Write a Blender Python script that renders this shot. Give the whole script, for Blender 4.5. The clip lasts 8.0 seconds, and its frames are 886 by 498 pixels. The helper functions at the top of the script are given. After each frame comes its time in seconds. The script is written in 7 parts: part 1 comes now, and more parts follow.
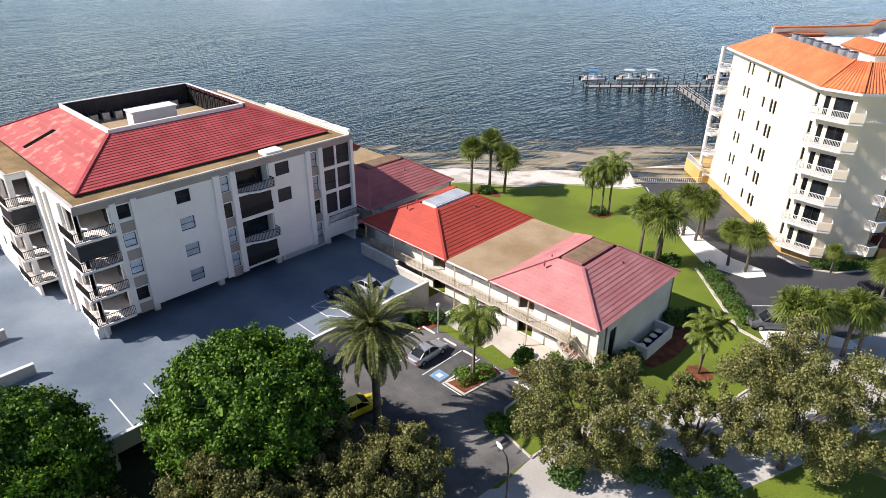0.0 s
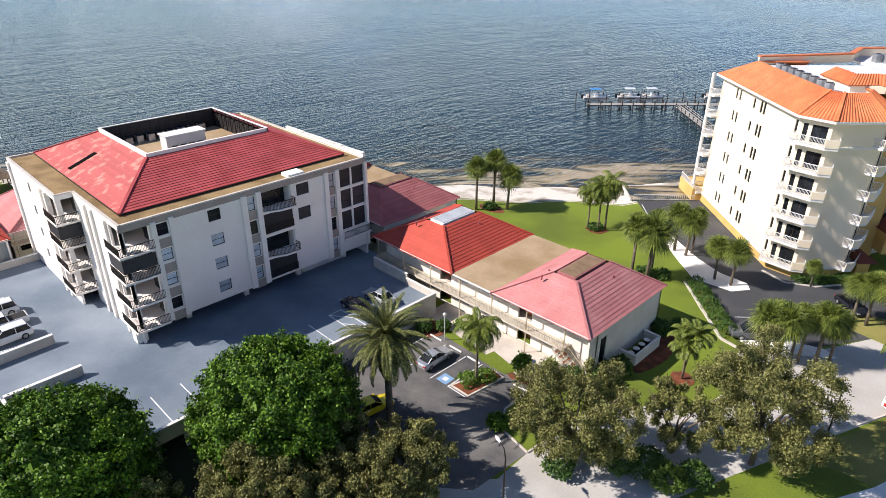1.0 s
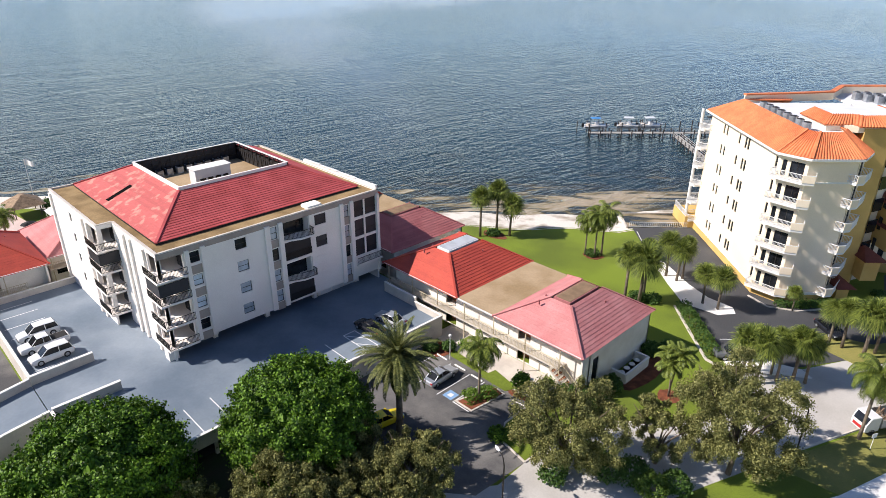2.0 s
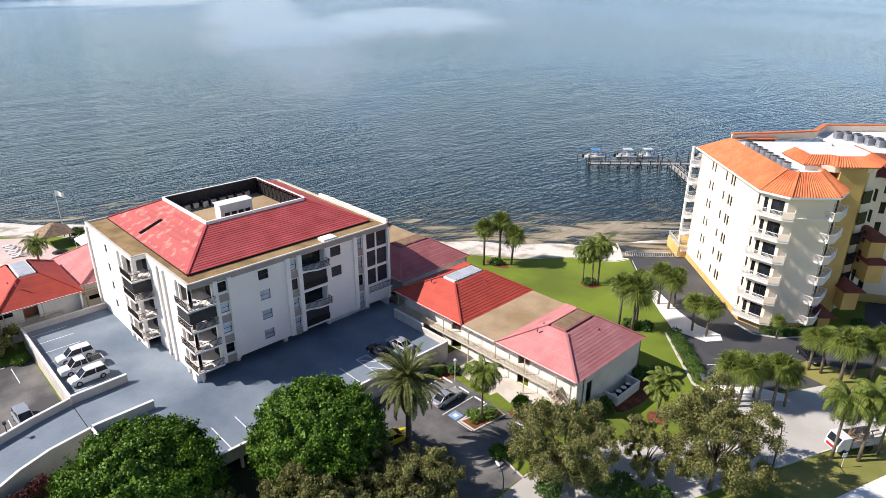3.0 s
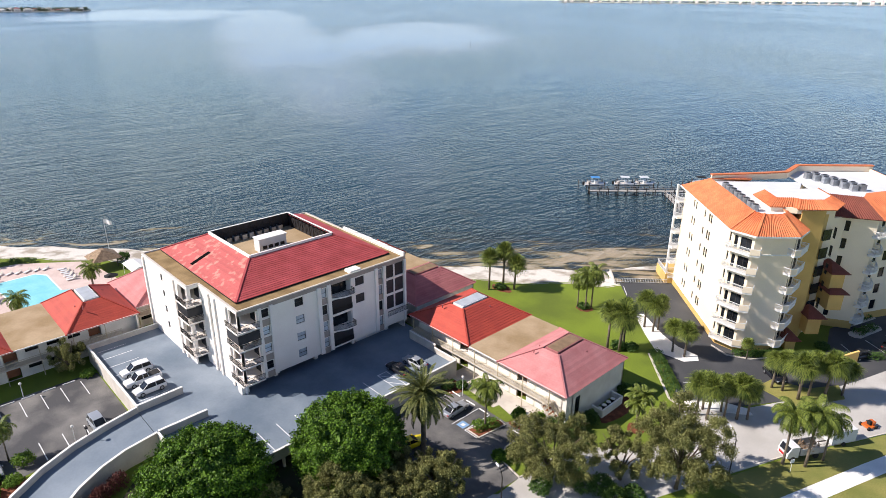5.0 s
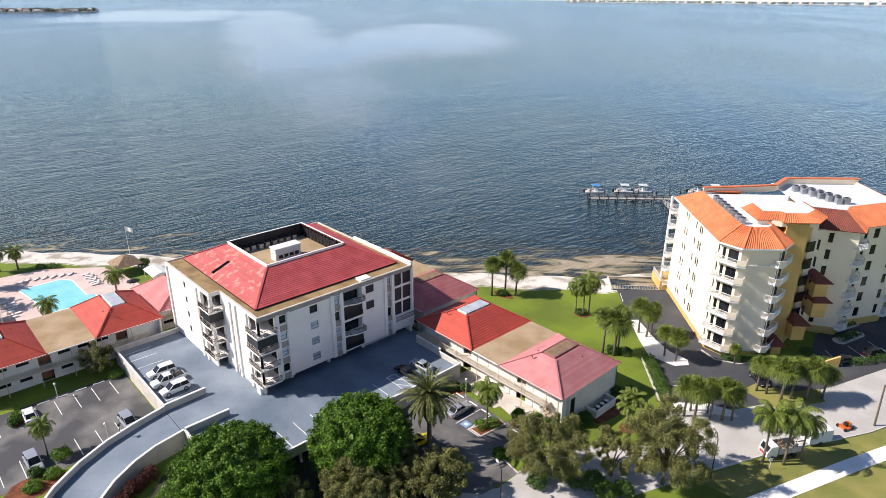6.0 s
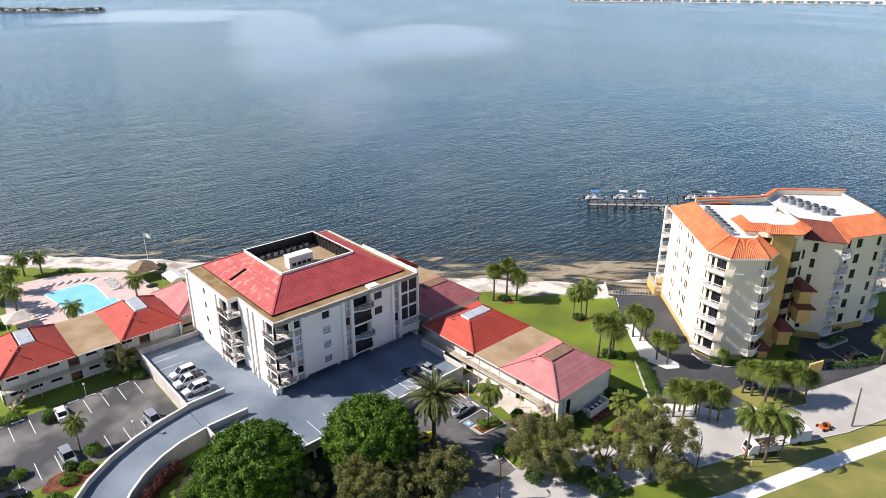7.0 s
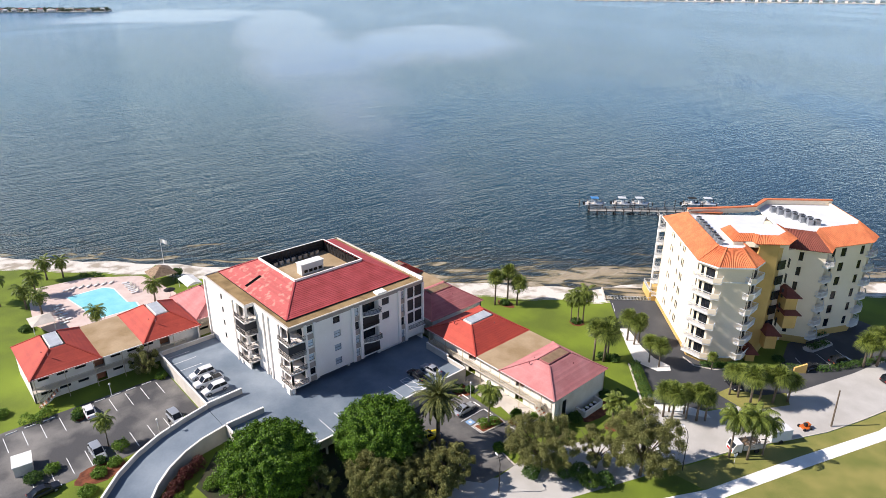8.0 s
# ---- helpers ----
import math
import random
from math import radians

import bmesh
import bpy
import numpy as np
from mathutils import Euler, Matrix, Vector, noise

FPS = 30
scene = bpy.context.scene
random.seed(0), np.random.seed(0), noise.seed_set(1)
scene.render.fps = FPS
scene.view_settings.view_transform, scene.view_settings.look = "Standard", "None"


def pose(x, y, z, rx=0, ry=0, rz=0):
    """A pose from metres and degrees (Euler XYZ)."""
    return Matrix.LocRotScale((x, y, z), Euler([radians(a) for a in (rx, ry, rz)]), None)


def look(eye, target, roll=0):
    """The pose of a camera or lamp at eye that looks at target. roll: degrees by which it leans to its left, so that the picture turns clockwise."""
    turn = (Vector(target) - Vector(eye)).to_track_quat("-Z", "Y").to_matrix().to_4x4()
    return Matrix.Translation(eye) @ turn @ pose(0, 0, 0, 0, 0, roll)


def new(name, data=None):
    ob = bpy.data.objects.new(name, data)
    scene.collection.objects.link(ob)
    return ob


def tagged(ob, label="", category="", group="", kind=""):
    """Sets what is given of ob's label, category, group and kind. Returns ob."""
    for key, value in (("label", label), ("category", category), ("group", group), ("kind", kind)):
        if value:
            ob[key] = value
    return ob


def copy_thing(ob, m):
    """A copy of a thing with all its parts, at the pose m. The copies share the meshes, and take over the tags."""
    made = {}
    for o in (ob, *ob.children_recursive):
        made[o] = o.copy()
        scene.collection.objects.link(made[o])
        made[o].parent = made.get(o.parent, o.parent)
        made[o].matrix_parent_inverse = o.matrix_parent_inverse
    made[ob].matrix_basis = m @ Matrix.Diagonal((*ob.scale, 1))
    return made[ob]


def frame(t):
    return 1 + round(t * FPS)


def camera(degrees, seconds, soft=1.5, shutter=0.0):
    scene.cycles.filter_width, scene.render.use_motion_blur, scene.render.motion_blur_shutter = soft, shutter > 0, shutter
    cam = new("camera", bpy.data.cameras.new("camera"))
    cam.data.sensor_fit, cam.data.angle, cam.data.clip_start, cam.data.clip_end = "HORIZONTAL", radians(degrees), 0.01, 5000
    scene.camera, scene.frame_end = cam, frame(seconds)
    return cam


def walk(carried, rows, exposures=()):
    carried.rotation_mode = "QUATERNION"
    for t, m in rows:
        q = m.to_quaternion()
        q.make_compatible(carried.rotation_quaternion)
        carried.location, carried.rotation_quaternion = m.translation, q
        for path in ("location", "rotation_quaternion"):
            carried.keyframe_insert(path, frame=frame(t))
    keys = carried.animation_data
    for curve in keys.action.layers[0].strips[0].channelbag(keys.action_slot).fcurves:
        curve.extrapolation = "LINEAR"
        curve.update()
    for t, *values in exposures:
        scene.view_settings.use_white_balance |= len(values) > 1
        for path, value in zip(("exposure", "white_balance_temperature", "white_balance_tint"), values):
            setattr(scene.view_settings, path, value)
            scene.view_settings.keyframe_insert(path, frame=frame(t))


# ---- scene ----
cam = camera(69.3, 8.0, soft=0.7)
METRES, EYE, TILT, LEAN, TURN = 57.0, 39.5, 0.0, 0.0, 44.1
ROWS = [
    (0.0, 0.0, 0.0, 0.0, 0.17, -27.15, -0.32),
    (0.5, 0.0002, -0.0481, 0.0298, 0.5, -26.89, -0.31),
    (1.0, 0.0006, -0.0959, 0.0623, 0.83, -26.37, -0.3),
    (1.5, 0.0007, -0.1445, 0.0953, 1.12, -25.58, -0.3),
    (3.0, 0.0011, -0.2953, 0.2018, 1.88, -22.81, -0.29),
    (3.5, 0.0008, -0.3465, 0.2393, 2.09, -22.05, -0.29),
    (4.0, 0.0011, -0.3976, 0.2769, 2.31, -21.92, -0.29),
    (4.5, 0.0013, -0.4488, 0.3154, 2.49, -21.93, -0.3),
    (6.0, 0.0065, -0.6028, 0.4325, 3.17, -22.01, -0.3),
    (6.5, 0.0086, -0.6531, 0.4721, 3.38, -22.09, -0.3),
    (7.0, 0.0106, -0.7037, 0.5116, 3.55, -22.15, -0.3),
    (7.5, 0.0127, -0.7544, 0.5513, 3.72, -22.22, -0.3),
    (8.0, 0.0154, -0.8056, 0.5913, 3.89, -22.29, -0.3),
]
walk(cam, [(t, pose(0, 0, EYE, TILT, LEAN, TURN) @ pose(METRES * x, METRES * y, METRES * z, 90 + pitch, roll, yaw)) for t, x, y, z, yaw, pitch, roll in ROWS], [(0.0, 0.29, 6700, 15), (8.0, 0.29, 6700, 15)])

# ---- light ----
scene.world = bpy.data.worlds.new("world")
scene.world.use_nodes = True
_n = scene.world.node_tree.nodes
_sky = _n.new("ShaderNodeTexSky")
_sky.sky_type, _sky.sun_disc = "NISHITA", False
SUN_DIR = Vector((-0.695, -0.838, 0.90)).normalized()
_sky.sun_elevation = math.asin(SUN_DIR.z)
_sky.sun_rotation = math.atan2(SUN_DIR.x, SUN_DIR.y)
_sky.air_density, _sky.dust_density, _sky.ozone_density = 0.6, 0.0, 1.5
_n["Background"].inputs["Strength"].default_value = 0.134
scene.world.node_tree.links.new(_sky.outputs[0], _n["Background"].inputs["Color"])
sun = new("sun", bpy.data.lights.new("sun", "SUN"))
sun.data.energy, sun.data.angle, sun.data.color = 5.5, radians(0.55), (1.0, 0.955, 0.895)
sun.matrix_basis = look(SUN_DIR * 300, (0, 0, 0))


# ---- materials ----
def mat(name, col, rough=0.8, metal=0.0, var=0.12, scale=0.6, fine=14.0, bump=0.15, col2=None, patch=0.5, spec=0.4, rand=0.0, width=0.14):
    """A surface with stains at two scales, fine relief and, by rand, a tone of its own for each piece."""
    m = bpy.data.materials.new(name)
    m.use_nodes = True
    nt = m.node_tree
    N, L = nt.nodes, nt.links
    b = N["Principled BSDF"]
    b.inputs["Roughness"].default_value, b.inputs["Metallic"].default_value = rough, metal
    b.inputs["Specular IOR Level"].default_value = spec
    tc = N.new("ShaderNodeTexCoord")
    big, small = N.new("ShaderNodeTexNoise"), N.new("ShaderNodeTexNoise")
    big.inputs["Scale"].default_value, small.inputs["Scale"].default_value = scale, fine
    big.inputs["Detail"].default_value, small.inputs["Detail"].default_value = 5.0, 3.0
    for t in (big, small):
        L.new(tc.outputs["Object"], t.inputs["Vector"])
    ramp = N.new("ShaderNodeValToRGB")
    c2 = col2 or tuple(max(0.0, c * (1 - var * 2.2)) for c in col)
    ramp.color_ramp.elements[0].position, ramp.color_ramp.elements[1].position = max(0.0, patch - width), min(1.0, patch + width)
    ramp.color_ramp.elements[0].color, ramp.color_ramp.elements[1].color = (*c2, 1), (*col, 1)
    L.new(big.outputs["Fac"], ramp.inputs["Fac"])
    hsv = N.new("ShaderNodeHueSaturation")
    L.new(ramp.outputs[0], hsv.inputs["Color"])
    mr = N.new("ShaderNodeMapRange")
    mr.inputs[1].default_value, mr.inputs[2].default_value = 0.25, 0.75
    mr.inputs[3].default_value, mr.inputs[4].default_value = 1 - var, 1 + var
    L.new(small.outputs["Fac"], mr.inputs[0])
    val = mr.outputs[0]
    if rand:
        oi, mr2, mul = N.new("ShaderNodeObjectInfo"), N.new("ShaderNodeMapRange"), N.new("ShaderNodeMath")
        mr2.inputs[3].default_value, mr2.inputs[4].default_value = 1 - rand, 1 + rand
        L.new(oi.outputs["Random"], mr2.inputs[0])
        mul.operation = "MULTIPLY"
        L.new(mr2.outputs[0], mul.inputs[0])
        L.new(val, mul.inputs[1])
        val = mul.outputs[0]
    L.new(val, hsv.inputs["Value"])
    L.new(hsv.outputs[0], b.inputs["Base Color"])
    if bump:
        bp = N.new("ShaderNodeBump")
        bp.inputs["Strength"].default_value, bp.inputs["Distance"].default_value = bump, 0.03
        L.new(small.outputs["Fac"], bp.inputs["Height"])
        L.new(bp.outputs[0], b.inputs["Normal"])
    return m


def leaf_mat(name, a, c, rough=0.55, trans=0.32):
    """Foliage: every leaf or clump has a tone between a and c."""
    m = bpy.data.materials.new(name)
    m.use_nodes = True
    nt = m.node_tree
    N, L = nt.nodes, nt.links
    b = N["Principled BSDF"]
    b.inputs["Roughness"].default_value = rough
    b.inputs["Specular IOR Level"].default_value = 0.3
    geo, mix = N.new("ShaderNodeNewGeometry"), N.new("ShaderNodeMix")
    mix.data_type = "RGBA"
    mix.inputs[6].default_value, mix.inputs[7].default_value = (*a, 1), (*c, 1)
    L.new(geo.outputs["Random Per Island"], mix.inputs[0])
    L.new(mix.outputs[2], b.inputs["Base Color"])
    tr, ms = N.new("ShaderNodeBsdfTranslucent"), N.new("ShaderNodeMixShader")
    L.new(mix.outputs[2], tr.inputs["Color"])
    ms.inputs[0].default_value = trans
    L.new(b.outputs[0], ms.inputs[1])
    L.new(tr.outputs[0], ms.inputs[2])
    L.new(ms.outputs[0], N["Material Output"].inputs[0])
    return m


STUCCO = mat("white_stucco", (0.93, 0.87, 0.80), 0.9, var=0.05, scale=0.25, fine=9, bump=0.1, col2=(0.88, 0.81, 0.74))
STUCCO_L = mat("old_white_stucco", (0.84, 0.80, 0.73), 0.9, var=0.06, scale=0.4, fine=9, col2=(0.74, 0.69, 0.61))
TAUPE = mat("taupe_band", (0.42, 0.35, 0.30), 0.85, var=0.06, scale=0.5, col2=(0.36, 0.30, 0.26))
CREAM = mat("cream_stucco", (0.91, 0.785, 0.60), 0.9, var=0.03, scale=0.15, fine=7, col2=(0.86, 0.73, 0.54))
OCHRE = mat("ochre_stucco", (0.66, 0.44, 0.15), 0.9, var=0.06, scale=0.3, col2=(0.58, 0.37, 0.12))
# near-black paint standing in for the shade inside the tile gap
GAP_SHADE = mat("dark_gap_shade", (0.008, 0.007, 0.007), 0.95, var=0.2, bump=0.0, spec=0.05)
TRIM = mat("white_trim", (0.82, 0.80, 0.76), 0.7, var=0.03, scale=1.0, bump=0.05)
TILE_T = mat("faded_red_roof_tile", (0.47, 0.082, 0.085), 0.75, var=0.10, scale=0.35, fine=5, col2=(0.36, 0.055, 0.055), rand=0.10)
TILE_FADED = mat("patchy_red_roof_tile", (0.50, 0.115, 0.105), 0.8, var=0.10, scale=0.75, fine=3, col2=(0.58, 0.25, 0.20), patch=0.42, rand=0.08, width=0.04)
TILE_RED = mat("bright_red_roof_tile", (0.50, 0.075, 0.045), 0.7, var=0.10, scale=0.4, fine=5, col2=(0.42, 0.06, 0.04), rand=0.08)
TILE_PINK = mat("pink_red_roof_tile", (0.55, 0.235, 0.225), 0.8, var=0.10, scale=0.4, fine=5, col2=(0.49, 0.18, 0.175), rand=0.08)
TILE_OLD = mat("dull_red_roof_tile", (0.44, 0.16, 0.155), 0.8, var=0.10, scale=0.4, fine=5, col2=(0.38, 0.125, 0.125), rand=0.08)
TILE_ORANGE = mat("orange_barrel_tile", (0.72, 0.225, 0.088), 0.75, var=0.14, scale=0.5, fine=3, col2=(0.60, 0.165, 0.065), rand=0.05)
TILE_BROWN = mat("brown_red_awning_tile", (0.22, 0.06, 0.04), 0.75, var=0.1, scale=0.6, fine=4)
ROOFTAN = mat("tan_gravel_roof", (0.42, 0.31, 0.19), 0.95, var=0.10, scale=0.22, fine=5, bump=0.4, col2=(0.30, 0.21, 0.11), patch=0.5)
ROOFBROWN = mat("brown_gravel_roof", (0.33, 0.225, 0.105), 0.95, var=0.14, scale=0.4, fine=4, bump=0.4, col2=(0.20, 0.13, 0.055), patch=0.48)
ROOFWHITE = mat("white_roof_membrane", (0.72, 0.73, 0.74), 0.7, var=0.04, scale=0.3, col2=(0.64, 0.66, 0.68))
DECK = mat("blue_grey_deck_coating", (0.225, 0.270, 0.315), 0.75, var=0.05, scale=0.10, fine=3, bump=0.05, col2=(0.115, 0.155, 0.200))
ASPHALT = mat("worn_asphalt", (0.07, 0.07, 0.073), 0.9, var=0.14, scale=0.13, fine=6, bump=0.3, col2=(0.22, 0.21, 0.195), patch=0.46, width=0.12)
ASPHALT_D = mat("dark_asphalt", (0.055, 0.057, 0.062), 0.9, var=0.12, scale=0.15, fine=6, bump=0.3, col2=(0.09, 0.09, 0.09), patch=0.4)
ROADC = mat("pale_concrete_road", (0.52, 0.50, 0.47), 0.9, var=0.07, scale=0.18, fine=5, bump=0.2, col2=(0.43, 0.41, 0.38))
CONC = mat("pale_concrete", (0.62, 0.57, 0.50), 0.9, var=0.07, scale=0.5, fine=6, col2=(0.52, 0.47, 0.41))
PAVER = mat("pink_pool_paving", (0.66, 0.52, 0.47), 0.85, var=0.06, scale=0.4, fine=3, col2=(0.58, 0.45, 0.40))
PATHW = mat("white_shell_path", (0.86, 0.84, 0.80), 0.9, var=0.05, scale=0.4, fine=5, col2=(0.76, 0.74, 0.70))
SAND = mat("beach_sand", (0.68, 0.63, 0.56), 0.95, var=0.10, scale=0.22, fine=3, col2=(0.36, 0.31, 0.24), patch=0.45, width=0.07, bump=0.3)
GRASS = mat("lawn_grass", (0.165, 0.228, 0.019), 0.95, var=0.25, scale=0.11, fine=7, bump=0.6, col2=(0.108, 0.148, 0.016), patch=0.5)
GRASS_DRY = mat("dry_verge_grass", (0.27, 0.245, 0.07), 0.95, var=0.25, scale=0.17, fine=7, bump=0.6, col2=(0.16, 0.175, 0.04))
MULCH = mat("red_brown_mulch", (0.24, 0.075, 0.035), 0.95, var=0.25, scale=1.0, fine=12, bump=0.8)
GROUND_D = mat("dark_ground", (0.045, 0.040, 0.022), 0.95, var=0.25, scale=0.6, fine=9, bump=0.8, col2=(0.03, 0.045, 0.015))
GLASS = mat("dark_window_glass", (0.018, 0.022, 0.028), 0.14, var=0.3, scale=0.7, fine=2, bump=0.0, spec=0.3, rand=0.6)
BLIND = mat("window_with_pale_blind", (0.54, 0.61, 0.67), 0.25, var=0.12, scale=0.8, fine=2, bump=0.0, spec=0.7, rand=0.35)
SCREEN = mat("dark_insect_screen", (0.035, 0.035, 0.04), 0.6, var=0.1, scale=1.0, bump=0.0, rand=0.4)
INTERIOR = mat("dim_room_wall", (0.30, 0.27, 0.24), 0.9, var=0.1, scale=0.5, rand=0.3)
DARKMETAL = mat("dark_bronze_metal", (0.035, 0.03, 0.027), 0.5, metal=0.3, var=0.1, bump=0.0)
GREYMETAL = mat("galvanised_metal", (0.42, 0.44, 0.46), 0.45, metal=0.6, var=0.1, scale=2, bump=0.05, rand=0.2)
WHITEMETAL = mat("white_painted_metal", (0.78, 0.78, 0.77), 0.5, var=0.04, bump=0.0)
BLACK = mat("black_rubber", (0.02, 0.02, 0.02), 0.8, var=0.1, bump=0.0)
WOOD = mat("weathered_dock_wood", (0.42, 0.40, 0.37), 0.9, var=0.12, scale=1.0, fine=8, col2=(0.32, 0.30, 0.27), rand=0.15)
PILE = mat("dark_wet_timber", (0.055, 0.045, 0.038), 0.8, var=0.2, scale=1.0, rand=0.3)
BARK = mat("grey_brown_bark", (0.17, 0.13, 0.095), 0.95, var=0.2, scale=1.2, fine=9, bump=0.8)
BARK_P = mat("palm_trunk", (0.22, 0.175, 0.13), 0.95, var=0.2, scale=2.0, fine=9, bump=0.8)
THATCH = mat("weathered_thatch", (0.36, 0.25, 0.16), 0.95, var=0.2, scale=2, fine=12, bump=0.8)
LINE = mat("white_road_paint", (0.76, 0.77, 0.77), 0.8, var=0.06, scale=1.2)
BLUEPAINT = mat("blue_road_paint", (0.22, 0.38, 0.60), 0.8, var=0.06, scale=1.2)
POOLW = mat("pool_water", (0.22, 0.62, 0.68), 0.08, var=0.05, scale=0.3, fine=2.5, bump=0.1, col2=(0.30, 0.70, 0.74), spec=0.5)
TERRA = mat("terracotta_paving", (0.42, 0.17, 0.085), 0.85, var=0.1, scale=1.0)
LEAF_FICUS = leaf_mat("glossy_dark_leaves", (0.010, 0.040, 0.004), (0.17, 0.32, 0.022), 0.58, 0.12)
LEAF_OLIVE = leaf_mat("olive_leaves", (0.07, 0.08, 0.02), (0.37, 0.36, 0.13), 0.75, 0.24)
LEAF_PALM = leaf_mat("palm_leaves", (0.03, 0.06, 0.009), (0.25, 0.30, 0.055), 0.55, 0.22)
LEAF_DATE = leaf_mat("date_palm_leaves", (0.025, 0.040, 0.008), (0.20, 0.21, 0.06), 0.55, 0.15)
LEAF_HEDGE = leaf_mat("hedge_leaves", (0.035, 0.085, 0.018), (0.11, 0.20, 0.04), 0.6)
LEAF_LIME = leaf_mat("lime_leaves", (0.10, 0.19, 0.02), (0.20, 0.32, 0.05), 0.6)
LEAF_LIME_DARK = leaf_mat("broad_green_leaves", (0.06, 0.11, 0.018), (0.17, 0.26, 0.04), 0.55)
LEAF_RED = leaf_mat("dark_red_leaves", (0.07, 0.018, 0.018), (0.16, 0.05, 0.035), 0.6)
FAR_GREEN = leaf_mat("far_trees", (0.035, 0.06, 0.035), (0.09, 0.11, 0.06), 0.8, 0.0)


def sea_mat():
    m = bpy.data.materials.new("bay_water")
    m.use_nodes = True
    nt = m.node_tree
    N, L = nt.nodes, nt.links
    b = N["Principled BSDF"]
    b.inputs["IOR"].default_value = 1.33
    b.inputs["Specular IOR Level"].default_value = 0.42
    tc = N.new("ShaderNodeTexCoord")
    # object space: x along the shore, y out to sea from the water's edge
    sep = N.new("ShaderNodeSeparateXYZ")
    L.new(tc.outputs["Object"], sep.inputs[0])

    def noise_at(scale, detail, stretch=(1, 1, 1), dist=0.0, turn=0.0):
        mp, t = N.new("ShaderNodeMapping"), N.new("ShaderNodeTexNoise")
        mp.vector_type = "TEXTURE"
        mp.inputs["Scale"].default_value = [1 / k for k in stretch]
        mp.inputs["Rotation"].default_value = (0, 0, turn)
        L.new(tc.outputs["Object"], mp.inputs[0])
        t.inputs["Scale"].default_value, t.inputs["Detail"].default_value, t.inputs["Distortion"].default_value = scale, detail, dist
        L.new(mp.outputs[0], t.inputs["Vector"])
        return t.outputs["Fac"]

    def math_node(op, a, c):
        n = N.new("ShaderNodeMath")
        n.operation = op
        for i, v in enumerate((a, c)):
            if isinstance(v, (int, float)):
                n.inputs[i].default_value = v
            else:
                L.new(v, n.inputs[i])
        return n.outputs[0]

    patches = noise_at(0.11, 7, (0.42, 1.2, 1), 1.9)
    depth = N.new("ShaderNodeMapRange")
    depth.inputs[1].default_value, depth.inputs[2].default_value = 0.0, 42.0
    L.new(sep.outputs["Y"], depth.inputs[0])
    # a sandy shoal off the basin
    gx = math_node("MULTIPLY", math_node("ADD", sep.outputs["X"], -37.0), 1 / 13.0)
    gy = math_node("MULTIPLY", math_node("ADD", sep.outputs["Y"], -13.0), 1 / 6.5)
    rr = math_node("ADD", math_node("MULTIPLY", gx, gx), math_node("MULTIPLY", gy, gy))
    shoal = math_node("MULTIPLY", math_node("POWER", 2.718, math_node("MULTIPLY", rr, -1.0)), -0.42)
    base = math_node("ADD", math_node("MULTIPLY", depth.outputs[0], 0.95), math_node("MULTIPLY", math_node("ADD", patches, -0.5), 2.6))
    score = math_node("ADD", math_node("ADD", base, 0.32), shoal)
    ramp = N.new("ShaderNodeValToRGB")
    e = ramp.color_ramp.elements
    e[0].position, e[0].color = 0.18, (0.36, 0.29, 0.19, 1)
    e[1].position, e[1].color = 0.98, (0.017, 0.036, 0.046, 1)
    for p, c in ((0.30, (0.25, 0.20, 0.11, 1)), (0.38, (0.10, 0.085, 0.045, 1)), (0.50, (0.038, 0.042, 0.038, 1)), (0.76, (0.018, 0.029, 0.031, 1))):
        k = e.new(p)
        k.color = c
    L.new(score, ramp.inputs["Fac"])
    deep, hue = N.new("ShaderNodeMapRange"), N.new("ShaderNodeMix")
    deep.inputs[1].default_value, deep.inputs[2].default_value = 25.0, 300.0
    L.new(sep.outputs["Y"], deep.inputs[0])
    hue.data_type = "RGBA"
    L.new(deep.outputs[0], hue.inputs[0])
    L.new(ramp.outputs[0], hue.inputs[6])
    hue.inputs[7].default_value = (0.009, 0.082, 0.145, 1)
    # ruffled near the shore, calmer far out, with smooth slicks
    slick = noise_at(0.0024, 3, (1.6, 0.5, 1), 0.9)
    far = N.new("ShaderNodeMapRange")
    far.inputs[1].default_value, far.inputs[2].default_value, far.inputs[3].default_value, far.inputs[4].default_value = 60.0, 1300.0, 1.0, 0.82
    far.interpolation_type = "SMOOTHSTEP"
    L.new(sep.outputs["Y"], far.inputs[0])
    sl = N.new("ShaderNodeMapRange")
    sl.inputs[1].default_value, sl.inputs[2].default_value, sl.inputs[3].default_value, sl.inputs[4].default_value = 0.36, 0.56, 0.42, 1.0
    L.new(slick, sl.inputs[0])
    # calm patches over pale cloud reflections far out: centre, half width, half length, turn
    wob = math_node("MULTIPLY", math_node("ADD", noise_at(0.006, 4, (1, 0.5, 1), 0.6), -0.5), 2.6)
    calm_glare = None
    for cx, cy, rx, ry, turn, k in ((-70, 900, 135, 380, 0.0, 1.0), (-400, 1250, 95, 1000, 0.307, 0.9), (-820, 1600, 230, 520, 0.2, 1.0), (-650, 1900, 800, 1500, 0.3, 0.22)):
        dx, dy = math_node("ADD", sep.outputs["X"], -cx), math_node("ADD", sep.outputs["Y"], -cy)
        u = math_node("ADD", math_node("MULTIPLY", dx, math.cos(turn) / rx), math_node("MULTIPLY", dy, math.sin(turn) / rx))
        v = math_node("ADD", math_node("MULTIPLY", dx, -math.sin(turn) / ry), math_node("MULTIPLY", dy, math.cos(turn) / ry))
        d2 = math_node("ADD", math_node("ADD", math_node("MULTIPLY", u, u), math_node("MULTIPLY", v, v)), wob)
